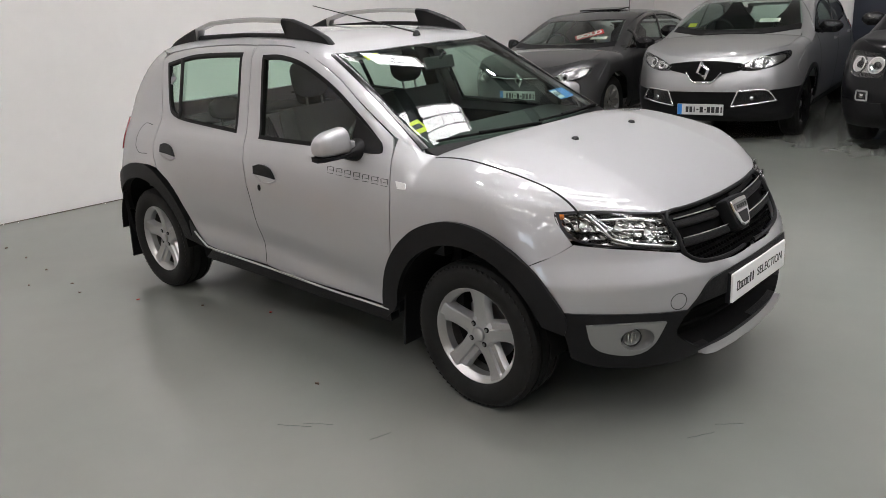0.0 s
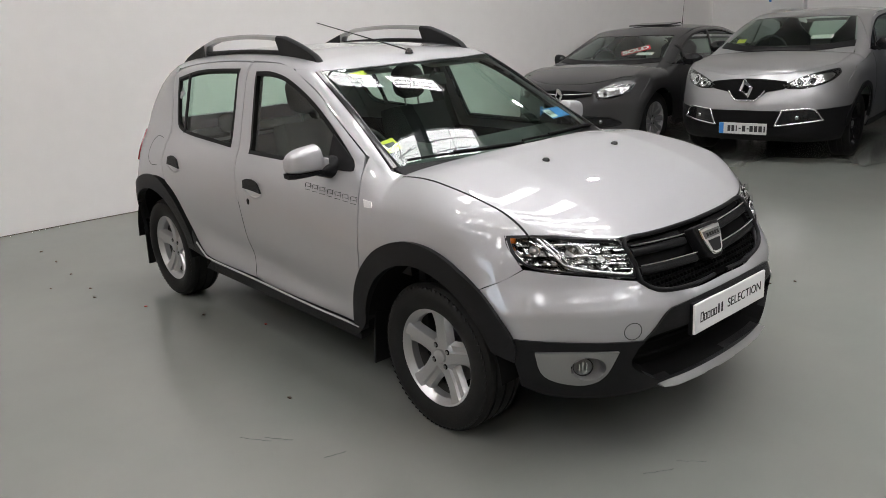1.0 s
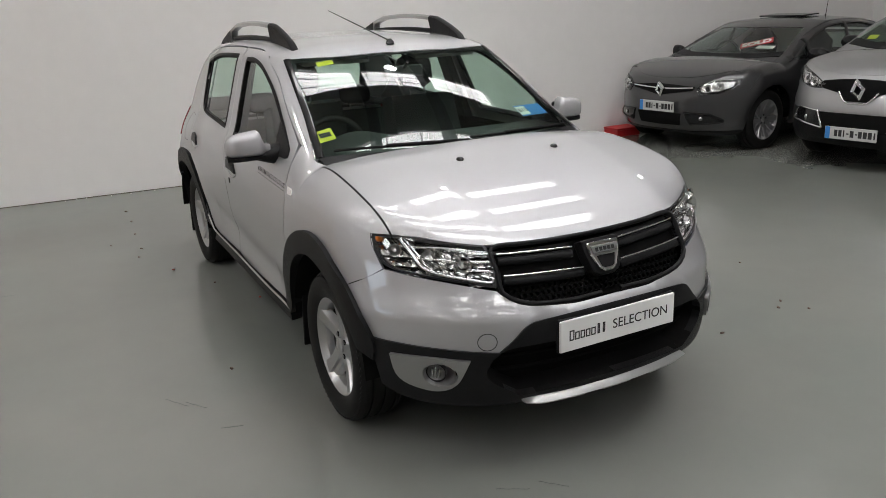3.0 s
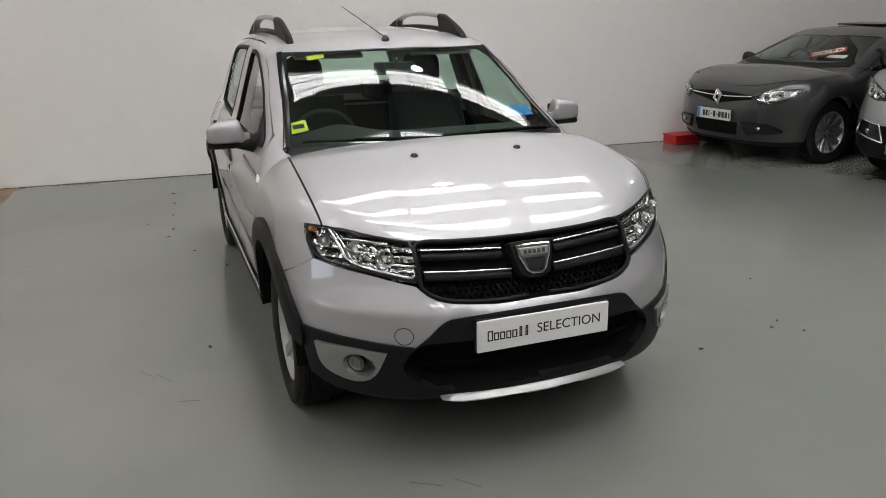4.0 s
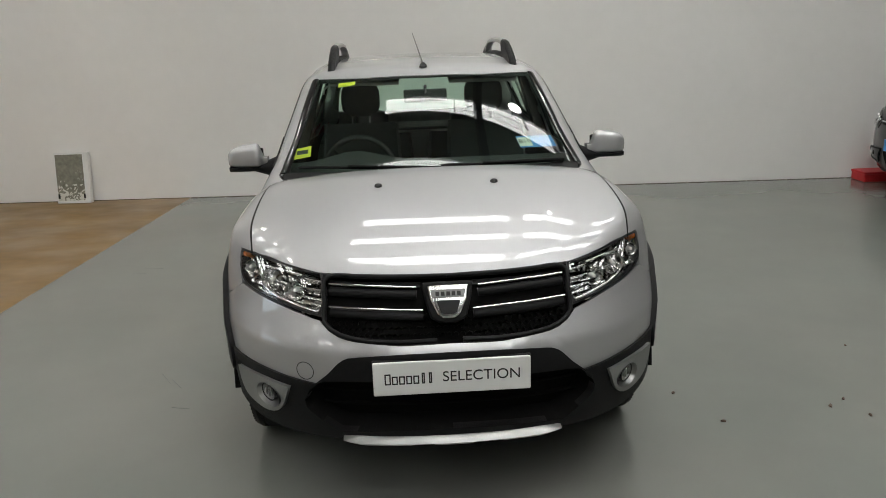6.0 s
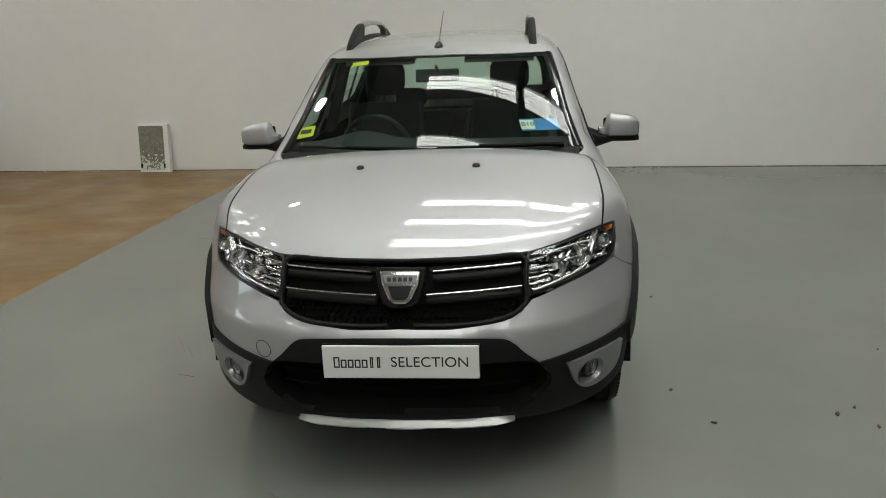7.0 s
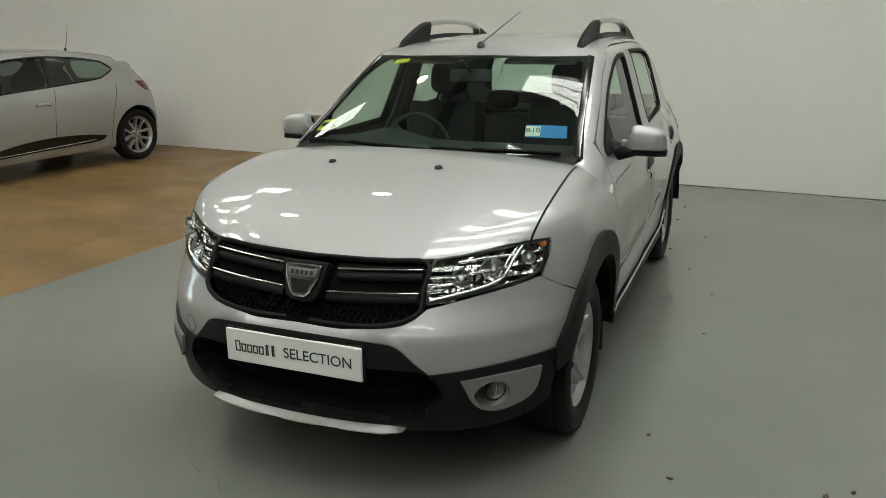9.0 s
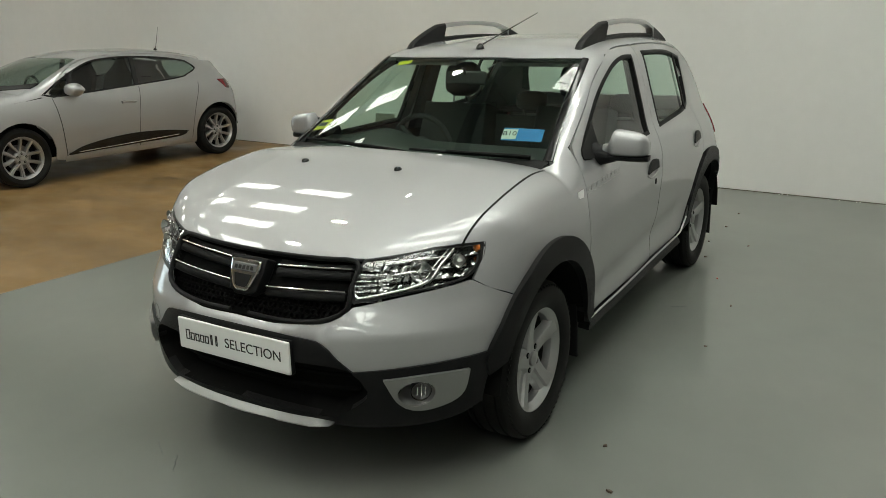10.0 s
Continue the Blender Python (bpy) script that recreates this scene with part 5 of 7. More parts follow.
    for i in range(41):
        q = i / 40
        p = rail_line(q)
        h = 0.098 * min(1, (q / 0.20)) ** 0.5 * (1 if q < 0.5 else 1) * (min(1, (1 - q) / 0.30) ** 0.7)
        h = h * (0.82 + 0.18 * math.sin(math.pi * min(1, q * 1.1)))
        low = max(0.0, h - 0.024) if 0.235 < q < 0.79 else 0.0
        w = 0.021
        x, y, z = p
        low = low if low else -0.012
        rows.append([(x, y - w, z + low), (x, y - w * 0.9, z + h - 0.008), (x, y - w * 0.45, z + h), (x, y + w * 0.45, z + h), (x, y + w * 0.9, z + h - 0.008), (x, y + w, z + low)])
    cut0, cut1 = 10, 31
    part("rail_base", tube_bm([Vector(rail_line(q)) + Vector((0, 0, 0.006)) for q in np.linspace(0.2, 0.86, 24)], 0.014, 8), PLASTIC, silver, "dark strip under the roof rail", smooth=True)
    rail = part("roof_rail", loft_bm(rows[cut0 - 1:cut1 + 2]), SATIN, silver, "silver roof rail on dark grey feet", smooth=True, angle=40)
    part("rail_foot", loft_bm([[(a, b, c) for a, b, c in r] for r in rows[:cut0 + 1]]), PLASTIC, rail, "dark grey rail foot", smooth=True, angle=40)
    part("rail_foot", loft_bm([[(a, b, c) for a, b, c in r] for r in rows[cut1:]]), PLASTIC, rail, "dark grey rail foot", smooth=True, angle=40)

# tow eye cap and washers
cap_c = np.array(WRAP.flat((0.749, -0.494, 0.540)))
ring = [tuple(cap_c + 0.031 * np.array((math.cos(a), math.sin(a)))) for a in np.linspace(0, 2 * math.pi, 40)]
strip("tow_eye_cap", B, WRAP, ring, 0.003, 0.0008, INK, bumper, step=0.01)
for y in (0.232, -0.232):
    p = on_body(B, TOPV, [(0.133, y)])[0]
    part("washer_nozzle", lathe_bm([(0.016, -0.004), (0.015, 0.006), (0.009, 0.011), (0.0, 0.012)], 16, Matrix.Translation(Vector(p)) @ pose(0, 0, 0, 90)), GLOSS_BLACK, silver, "black washer nozzle", smooth=True)

# roof, windscreen, cowl
half = loop([(-0.89, 0.0), (-0.915, 0.3), (-0.985, 0.567)], [(at_side(x, z + 0.0025)[0], at_side(x, z + 0.0025)[1]) for x, z in ((-1.12, 1.437), (-1.30, 1.466), (-1.556, 1.474), (-1.80, 1.476), (-2.1, 1.466), (-2.40, 1.439), (-2.506, 1.432), (-2.62, 1.441))], [(-2.70, 0.45), (-2.735, 0.0)])
roof = skin("roof", B, TOPV, half + [p * np.array([1, -1]) for p in reversed(half[1:-1])], PAINT, silver, "silver roof panel", depth=0.012, step=0.05)
half = loop([(-0.885, 0.0), (-0.91, 0.3), (-0.978, 0.562)], [(-0.65, 0.62), (-0.315, 0.676)], [(-0.26, 0.5), (-0.20, 0.25), (-0.18, 0.0)])
screen = skin("windscreen", B2, TOPV, half + [p * np.array([1, -1]) for p in reversed(half[1:-1])], GLASS, silver, "slightly tinted windscreen", lift=-0.002, depth=0.0, step=0.04)
for s in (1, -1):
    strip("screen_band", B2, View("top"), [(-0.30, 0.664 * s), (-0.64, 0.606 * s), (-0.955, 0.548 * s)], 0.03, 0.001, SEAL, screen, lift=-0.004)
strip("screen_band", B2, TOPV, [(-0.962, 0.55), (-0.925, 0.3), (-0.898, 0.0), (-0.925, -0.3), (-0.962, -0.55)], 0.046, 0.001, SEAL, screen, lift=-0.004)
half = loop([(-0.105, 0.0), (-0.125, 0.25), (-0.195, 0.5), (-0.268, 0.664)], [(-0.315, 0.67)], [(-0.28, 0.5), (-0.235, 0.25), (-0.22, 0.0)])
skin("cowl", B2, TOPV, half + [p * np.array([1, -1]) for p in reversed(half[1:-1])], PLASTIC, silver, "black scuttle panel", lift=0.003, depth=0.02)
# wipers
for pts in ([(-0.232, 0.02), (-0.262, -0.28), (-0.322, -0.60)], [(-0.300, 0.60), (-0.262, 0.32), (-0.252, 0.04)]):
    p, n = seat_line(B2, TOPV, pts, 0.03, 0.010)
    w = part("wiper", tube_bm([Vector(a) for a in p], 0.006, 6), SEAL, silver, "black wiper")
    p, n = seat_line(B2, TOPV, pts[::-1], 0.03, 0.018)
    part("wiper_arm", tube_bm([Vector(a) for a in p[len(p) // 3:]], 0.007, 6), SEAL, w)
# aerial
p = on_body(B, TOPV, [(-0.985, 0.0)])[0]
aer = part("aerial", tube_bm([(p[0], 0, p[2] + 0.015), (p[0] - 0.78, -0.035, p[2] + 0.178)], [0.0045, 0.0022], 6), GLOSS_BLACK, silver, "thin black roof aerial")
part("aerial_base", lathe_bm([(0.022, 0.0), (0.018, 0.014), (0.008, 0.026), (0.0, 0.027)], 16, Matrix.Translation(Vector(p)) @ pose(0, 0, 0, 90)), GLOSS_BLACK, aer, smooth=True)

# tailgate, rear window, rear bumper
REAR = View("rear")
rear_glass = [(0.50, 1.385), (0.60, 1.30), (0.655, 1.13), (0.60, 1.10), (0.0, 1.09)]
ring = [np.array(p) for p in [(0.0, 1.40)] + rear_glass]
gl = [tuple(p) for p in ring] + [(-p[0], p[1]) for p in reversed(ring[1:-1])]
body = [(0.0, 1.435), (0.54, 1.42), (0.66, 1.30), (0.71, 1.07), (0.715, 0.87), (0.72, 0.57), (0.0, 0.56)]
tail = skin("tailgate", B, REAR, body + [(-a, b) for a, b in reversed(body[1:-1])], PAINT, silver, "silver tailgate", holes=[gl], lift=-0.006, step=0.07)
skin("tailgate_glass", B, REAR, gl, GLASS, tail, lift=-0.008, depth=0.0, step=0.07)
low_ring = [(0.0, 0.55), (0.72, 0.56), (0.74, 0.45), (0.70, 0.30), (0.0, 0.28)]
skin("rear_bumper_middle", B, REAR, low_ring + [(-a, b) for a, b in reversed(low_ring[1:-1])], PLASTIC, silver, lift=-0.004, step=0.07)

# dark liner behind the panel gaps and the floor pan
for s in (1, -1):
    skin("inner_panel", B, side_p[s], loop([(-2.80, 0.74), (-2.78, 0.85), (-2.78, 1.0)], [(-0.40, 0.99)], [(-0.38, 0.86), (-0.46, 0.62), (-0.50, 0.26)], [(-2.10, 0.26)], [(-2.15, 0.62), (-2.45, 0.78), (-2.80, 0.74)]), DARK, silver, lift=-0.05, depth=0.0, step=0.08)
    skin("inner_wing", B, tilt_p[s], both(loop([(0.40, 0.70, 0.86), (0.10, 0.70, 0.99), (-0.262, 0.67, 1.02)], [(-0.45, 0.68, 1.08)], [(-0.45, 0.80, 0.85)], [(0.0, 0.80, 0.80), (0.30, 0.79, 0.72), (0.40, 0.70, 0.86)]), s), DARK, silver, lift=-0.03, depth=0.0, step=0.06)
part("floor_pan", box_bm(3.6, 1.05, 0.06, pose(-1.25, 0, 0.25), 0.01), DARK, silver)
part("firewall", box_bm(0.04, 1.45, 0.62, pose(-0.12, 0, 0.66)), DARK, silver)
part("radiator_block", box_bm(0.05, 0.98, 0.56, pose(0.56, 0, 0.53)), DARK, silver)
part("luggage_floor", box_bm(0.8, 1.3, 0.04, pose(-2.7, 0, 0.62)), FABRIC, silver)
part("parcel_shelf", box_bm(0.42, 1.28, 0.02, pose(-2.62, 0, 1.0), 0.006), FABRIC, silver)

# inside
rows = []
for i in range(25):
    y = -0.70 + 1.40 * i / 24
    hump = 0.05 * bump(y, -0.36, 0.16)
    rows.append([(-0.22, y, 0.99), (-0.45, y, 1.03 + hump * 0.3), (-0.66, y, 1.04 + hump), (-0.78, y, 0.98 + hump), (-0.80, y, 0.80), (-0.70, y, 0.60), (-0.22, y, 0.60)])
part("dashboard", loft_bm(rows), DASH, silver, "dark grey dashboard", smooth=True, angle=40)
pts = [Vector((0.185 * math.cos(a), 0, 0.185 * math.sin(a))) for a in np.linspace(0, 2 * math.pi, 33)]
wheel_m = pose(-0.98, -0.36, 0.935, 0, 24, 90)
st = part("steering_wheel", tube_bm([wheel_m @ p for p in pts], 0.015, 8, cap=False), DASH, silver, "dark steering wheel", smooth=True)
part("steering_hub", lathe_bm([(0.0, -0.03), (0.06, -0.03), (0.075, 0.0), (0.06, 0.02), (0.0, 0.025)], 20, wheel_m), DASH, st, smooth=True)
for a in (20, 160, 270):
    part("steering_spoke", tube_bm([wheel_m @ Vector((0, 0, 0)), wheel_m @ Vector((0.18 * math.cos(radians(a)), 0, 0.18 * math.sin(radians(a))))], 0.016, 6), DASH, st)
def seat(x, y, w, head=True, drop=0.0):
    def pad(x0, z0, x1, z1, w0, w1, t, n=6):
        rows = []
        for i in range(n + 1):
            q = i / n
            cx, cz, ww = x0 + (x1 - x0) * q, z0 + (z1 - z0) * q, w0 + (w1 - w0) * q
            k = 0.75 + 0.25 * math.sin(math.pi * min(max(q, 0.06), 0.94))
            d = Vector((z1 - z0, 0, -(x1 - x0))).normalized()
            rows.append([(cx + d.x * t * a * k, y + ww * b, cz + d.z * t * a * k) for a, b in ((0.5, -0.35), (0.62, -0.46), (0.4, -0.5), (-0.4, -0.5), (-0.5, -0.4), (-0.5, 0.4), (-0.4, 0.5), (0.4, 0.5), (0.62, 0.46), (0.5, 0.35))])
        return loft_bm(rows)
    ob = part("seat", pad(x - 0.02, 0.52, x - 0.20, 1.14 - drop, w, w * 0.86, 0.13), FABRIC, silver, "dark fabric car seat with headrest", smooth=True, angle=60)
    part("seat_cushion", pad(x + 0.48, 0.54, x - 0.05, 0.50, w, w, 0.15), FABRIC, ob, smooth=True, angle=60)
    if head:
        rows = []
        for i in range(9):
            q = i / 8
            k = max(0.5, (1 - abs(2 * q - 1) ** 5.0) ** 0.5)
            z = 1.19 - drop + (0.19 - 0.4 * drop) * q
            rows.append([(x - 0.215 - 0.03 * q + 0.05 * math.cos(a) * k, y + 0.112 * k * math.copysign(abs(math.sin(a)) ** 0.6, math.sin(a)), z) for a in np.linspace(0, 2 * math.pi, 20, endpoint=False)])
        part("headrest", loft_bm(rows), FABRIC, ob, smooth=True, angle=60)
        for k in (-0.05, 0.05):
            part("headrest_post", tube_bm([(x - 0.19, y + k, 1.08 - drop), (x - 0.215, y + k, 1.22 - drop)], 0.006, 6), STEEL, ob)
seat(-1.22, -0.36, 0.50)
seat(-1.22, 0.36, 0.50)
seat(-2.12, -0.33, 0.62, drop=0.17)
seat(-2.12, 0.33, 0.62, drop=0.17)
part("rear_view_mirror", box_bm(0.02, 0.22, 0.065, pose(-0.84, 0.0, 1.335, 0, -12, 0), 0.009, 3), DASH, silver, "dark interior mirror")
part("mirror_stalk", tube_bm([(-0.83, 0, 1.355), (-0.79, 0, 1.385)], 0.008, 6), DASH, silver)
for s in (1, -1):
    part("centre_pillar", loft_bm([[(-1.44, s * 0.70, 0.98), (-1.56, s * 0.70, 0.98), (-1.56, s * 0.75, 0.98), (-1.44, s * 0.75, 0.98)], [(-1.49, s * 0.56, 1.46), (-1.60, s * 0.56, 1.46), (-1.60, s * 0.60, 1.46), (-1.49, s * 0.60, 1.46)]]), DASH, silver)
    part("sun_visor", box_bm(0.15, 0.36, 0.02, pose(-1.04, s * 0.31, 1.408, 0, 10, 0), 0.006), LINING, silver)
skin("headlining", B, TOPV, [np.array(p) for p in ((-0.98, 0.52), (-0.95, 0.0), (-0.98, -0.52), (-1.6, -0.56), (-2.55, -0.52), (-2.66, 0), (-2.55, 0.52), (-1.6, 0.56))], LINING, silver, lift=-0.03, depth=0.0, step=0.1)

# stickers on the windscreen
def sticker(name, x, y, w, h, mat, label, parent, lift=-0.006, turn=0.0):
    c, k = math.cos(turn), math.sin(turn)
    ring = [(x + (a * w * k + b * h * c), y + (a * w * c - b * h * k)) for a, b in ((-0.5, -0.5), (0.5, -0.5), (0.5, 0.5), (-0.5, 0.5))]
    return skin(name, B2, TOPV, ring, mat, parent, label, lift=lift, depth=0.001, step=0.03)
aa = sticker("club_sticker", -0.435, -0.593, 0.078, 0.07, YELLOW, "yellow square sticker with a dark mark", screen)
p = on_body(B2, TOPV, [(-0.435, -0.593)])[0]
n = Vector(B2.normal(p[None])[0])
u = (Vector((0, 1, 0)) - n * n.y).normalized()
v = n.cross(u)
part("sticker_mark", box_bm(0.052, 0.030, 0.0008, Matrix.Translation(Vector(p) - n * 0.0040) @ Matrix(((u.x, v.x, n.x, 0), (u.y, v.y, n.y, 0), (u.z, v.z, n.z, 0), (0, 0, 0, 1)))), INK, aa, "plain dark mark")
disc = sticker("blue_permit", -0.43, 0.50, 0.178, 0.072, BLUE, "blue paper permit behind the windscreen", screen, turn=-0.2)
note = sticker("paper_note", -0.417, 0.445, 0.064, 0.056, PAPER, "handwritten note on the permit", disc, lift=-0.0045, turn=-0.2)
p = on_body(B2, TOPV, [(-0.417, 0.445)])[0]
n = Vector(B2.normal(p[None])[0])
u = (Vector((0, 1, 0)) - n * n.y).normalized()
v = n.cross(u)
letters("B10", 0.040, Matrix.Translation(Vector(p) - n * 0.0022) @ Matrix(((u.x, v.x, n.x, 0), (u.y, v.y, n.y, 0), (u.z, v.z, n.z, 0), (0, 0, 0, 1))) @ pose(0, 0, 0, 0, 0, 11), INK, note, depth=0.0004)
sticker("top_sticker", -0.895, -0.40, 0.085, 0.035, YELLOW, "small yellow sticker at the top edge", screen)

# ---- the other parked cars ----
def mirror_half(h):
    return h + [p * (np.array([1, -1, 1]) if len(p) == 3 else np.array([1, -1])) for p in reversed(h[1:-1])]


def number_plate(parent, m, w=0.48, blue=True):
    ob = new("licence_plate")
    ob.parent = parent
    ob.matrix_basis = m
    part("plate_body", box_bm(w, 0.01, 0.112, None, 0.003), PLATE, ob, "white number plate with dark bars")
    if blue:
        part("plate_band", box_bm(0.045, 0.011, 0.11, pose(-w / 2 + 0.026, -0.0012, 0)), BLUE, ob)
    for k, (x, bw) in enumerate(((-0.15, 0.03), (-0.11, 0.03), (-0.075, 0.012), (-0.04, 0.022), (0.0, 0.034), (0.04, 0.02), (0.075, 0.034), (0.12, 0.034), (0.165, 0.034), (0.205, 0.014))):
        part("plate_bar", box_bm(bw, 0.002, 0.06 if bw != 0.022 and bw != 0.02 else 0.012, pose(x + 0.015, -0.006, 0)), INK, ob)
    return ob


def diamond(parent, m, size):
    """A plain lozenge emblem."""
    ob = new("badge")
    ob.parent = parent
    ob.matrix_basis = m
    w, h = size * 0.72, size
    bm = bmesh.new()
    rows = []
    for k in (1.0, 0.62):
        rows.append([bm.verts.new((a * w * k, -0.012 if k == 1.0 else -0.03, b * h * k)) for a, b in ((0, 1), (1, 0), (0, -1), (-1, 0))])
    rows.append([bm.verts.new((a * w * 0.42, -0.01, b * h * 0.42)) for a, b in ((0, 1), (1, 0), (0, -1), (-1, 0))])
    rows.append([bm.verts.new((a * w, 0.02, b * h)) for a, b in ((0, 1), (1, 0), (0, -1), (-1, 0))])
    for a, b in ((rows[3], rows[0]), (rows[0], rows[1]), (rows[1], rows[2])):
        for k in range(4):
            bm.faces.new((a[k], a[(k + 1) % 4], b[(k + 1) % 4], b[k]))
    part("emblem", bm, CHROME, ob, "plain chrome lozenge emblem")
    return ob


def rear_x(shape, z, y):
    """How far back the body reaches at a height and a distance from its middle."""
    x = np.arange(-2.2, -3.6, -0.005)
    f = shape.value(np.stack([x, x * 0 + y, x * 0 + z], -1))
    return float(x[f < -0.004].min())


def parked(name, label, shape, place, paint, low, base, axle, radius, tyre_w, rim, spokes, hood_front, hood_rear, window, posts, lamp, tail, roof_end, screen_top, door_seams, mirror_at, handles, rim_mat, double, grille, intake, fogs, plate_z, badge_z, badge_size, belt_roof, press=(3.0, 1.0)):
    x0, y0, turn = place
    window, posts, belt_roof, handles = [squash(w, *press) for w in window], [squash(w, *press) for w in posts], squash(belt_roof, *press), squash(handles, *press)
    mirror_at = squash([mirror_at], *press)[0]
    car = thing(name, pose(x0, y0, 0, 0, 0, turn), label, "car", "cars in the hall")
    V = {s: View("side", s) for s in (1, -1)}
    W, T, Fv = View("wrap"), View("top"), View("front")
    nose, low_shape = shape.front[0], shape.lowered()
    # bonnet, roof, windscreen
    skin("bonnet", shape, T, mirror_half(loop([(hood_front, 0.0), (hood_front - 0.03, 0.3), (hood_front - 0.12, 0.52), (hood_front - 0.26, 0.67)], [(0.38, 0.728), (0.20, 0.737), (-0.10, 0.73), (hood_rear - 0.18, 0.70)], [(hood_rear - 0.05, 0.4), (hood_rear, 0.0)])), paint, car, depth=0.02, step=0.05)
    ys = screen_top[1]
    scr = skin("windscreen", low_shape, T, mirror_half(loop([(screen_top[0] + 0.10, 0.0), (screen_top[0], ys)], [(hood_rear - 0.30, 0.69)], [(hood_rear - 0.12, 0.4), (hood_rear - 0.06, 0.0)])), GLASS, car, lift=-0.003, depth=0.0, step=0.06)
    skin("cowl", low_shape, T, mirror_half(loop([(hood_rear - 0.005, 0.0), (hood_rear - 0.055, 0.4), (hood_rear - 0.185, 0.70)], [(hood_rear - 0.30, 0.685)], [(hood_rear - 0.16, 0.4), (hood_rear - 0.10, 0.0)])), PLASTIC, car, lift=0.004, depth=0.02, step=0.06)
    skin("roof", shape, T, mirror_half(loop([(screen_top[0] + 0.095, 0.0), (screen_top[0] - 0.005, ys)], [(x, float(on_body(shape, V[1], [(x, z)])[0][1])) for x, z in belt_roof], [(roof_end - 0.02, 0.4), (roof_end - 0.05, 0.0)])), paint, car, depth=0.01, step=0.07)
    # front: painted bumper with openings, dark backing
    half = loop([(nose, 0.0, grille[0][1] + 0.07), (nose - 0.05, 0.35, grille[0][1] + 0.075), (nose - 0.25, 0.66, lamp[0][1] - 0.01)], [(0.40, 0.80, lamp[0][1] - 0.04)], [(0.33, 0.84, 0.60), (0.375, 0.83, low)], [(0.6, 0.7, low - 0.01), (nose - 0.05, 0.4, low - 0.02), (nose, 0.0, low - 0.02)])
    lamp_rings = {s: [(s * a, b) for a, b in loop(*lamp[1], step=0.02)] for s in (1, -1)}
    gr = mirror_ring(grille[1])
    skin("front_bumper", shape, W, mirror_half(half), paint, car, depth=0.02, step=0.05)
    ht = [(x, y, float(on_body(shape, T, [(x, y)])[0][2]) + 0.006) for x, y in ((hood_front, 0.0), (hood_front - 0.03, 0.3), (hood_front - 0.12, 0.52), (hood_front - 0.26, 0.67))]
    skin("front_mask", shape, W, mirror_half(loop(ht, [(0.39, 0.735, ht[-1][2] + 0.005)], [(0.355, 0.80, lamp[0][1] + 0.03)], [(0.33, 0.84, lamp[0][1] - 0.09)], [(0.6, 0.70, lamp[0][1] - 0.08), (nose - 0.1, 0.4, grille[0][1]), (nose, 0.0, grille[0][1])])), paint, car, "painted front panel", lift=-0.003, depth=0.01, step=0.04)
    half = loop([(nose, 0.0, low - 0.024), (nose - 0.05, 0.4, low - 0.024), (0.6, 0.7, low - 0.014), (0.375, 0.83, low - 0.004)], [(0.40, 0.80, base)], [(0.6, 0.66, base - 0.01), (nose - 0.06, 0.35, base), (nose - 0.03, 0.0, base)])
    skin("lower_bumper", shape, W, mirror_half(half), PLASTIC, car, "dark plastic lower bumper", lift=0.004, depth=0.03, step=0.06)
    g = skin("grille", shape, Fv, gr, HONEY, car, "gloss black grille band", lift=0.012, depth=0.02, step=0.04)
    strip("chrome_bar", shape, Fv, grille[2], 0.014, 0.008, CHROME, g, "thin chrome bar", lift=0.014)
    skin("intake", shape, Fv, mirror_ring(intake), DARK, car, "dark lower intake", lift=0.010, depth=0.02, step=0.04)
    p = on_body(shape, Fv, [(0, badge_z)])[0]
    diamond(car, pose(p[0] + 0.03, 0, badge_z, 0, -14, 90), badge_size)
    p = on_body(shape, Fv, [(0, plate_z)])[0]
    number_plate(car, pose(p[0] + 0.03, 0, plate_z, 0, 0, 90))
    for s in (1, -1):
        # headlamp
        ring = lamp_rings[s]
        c = np.array(ring).mean(0)
        lp = skin("headlamp", shape, Fv, ring, GLOSS_BLACK, car, "clear headlamp with chrome bowls", lift=0.006, depth=0.02, step=0.025)
        skin("lamp_bowl", shape, Fv, [tuple(c + (np.array(q) - c) * np.array((0.80, 0.62))) for q in ring], REFLECTOR, lp, lift=0.009, depth=0.003, step=0.02)
        for y, z, r in lamp[2]:
            q = on_body(shape, Fv, [(s * y, z)])[0]
            n = Vector(shape.normal(q[None])[0])
            m = Matrix.Translation(Vector(q) + n * 0.010) @ n.to_track_quat("Y", "Z").to_matrix().to_4x4()
            part("bowl", lathe_bm([(r * 1.1, 0.0), (r * 1.08, 0.012), (r * 0.95, 0.013), (r * 0.7, 0.003), (0.0, 0.001)], 20, m), CHROME, lp, smooth=True, angle=40)
            part("lamp_eye", lathe_bm([(r * 0.5, 0.002), (r * 0.4, 0.012), (0.0, 0.016)], 16, m), GLOSS_BLACK, lp, smooth=True)
        skin("lamp_lens", shape, Fv, ring, LENS, lp, lift=0.025, depth=0.0, step=0.03)
        for ring_f, mat in fogs:
            fr = [(s * a, b) for a, b in loop(*ring_f, step=0.02)]
            c = np.array(fr).mean(0)
            fl = skin("fog_lamp", shape, Fv, fr, GLOSS_BLACK, car, "dark fog lamp recess with a bright edge", lift=0.012, depth=0.02, step=0.03)
            strip("fog_trim", shape, Fv, fr + [fr[0]], 0.016, 0.008, mat, fl, lift=0.012)
            q = on_body(shape, Fv, [tuple(c)])[0]
            n = Vector(shape.normal(q[None])[0])
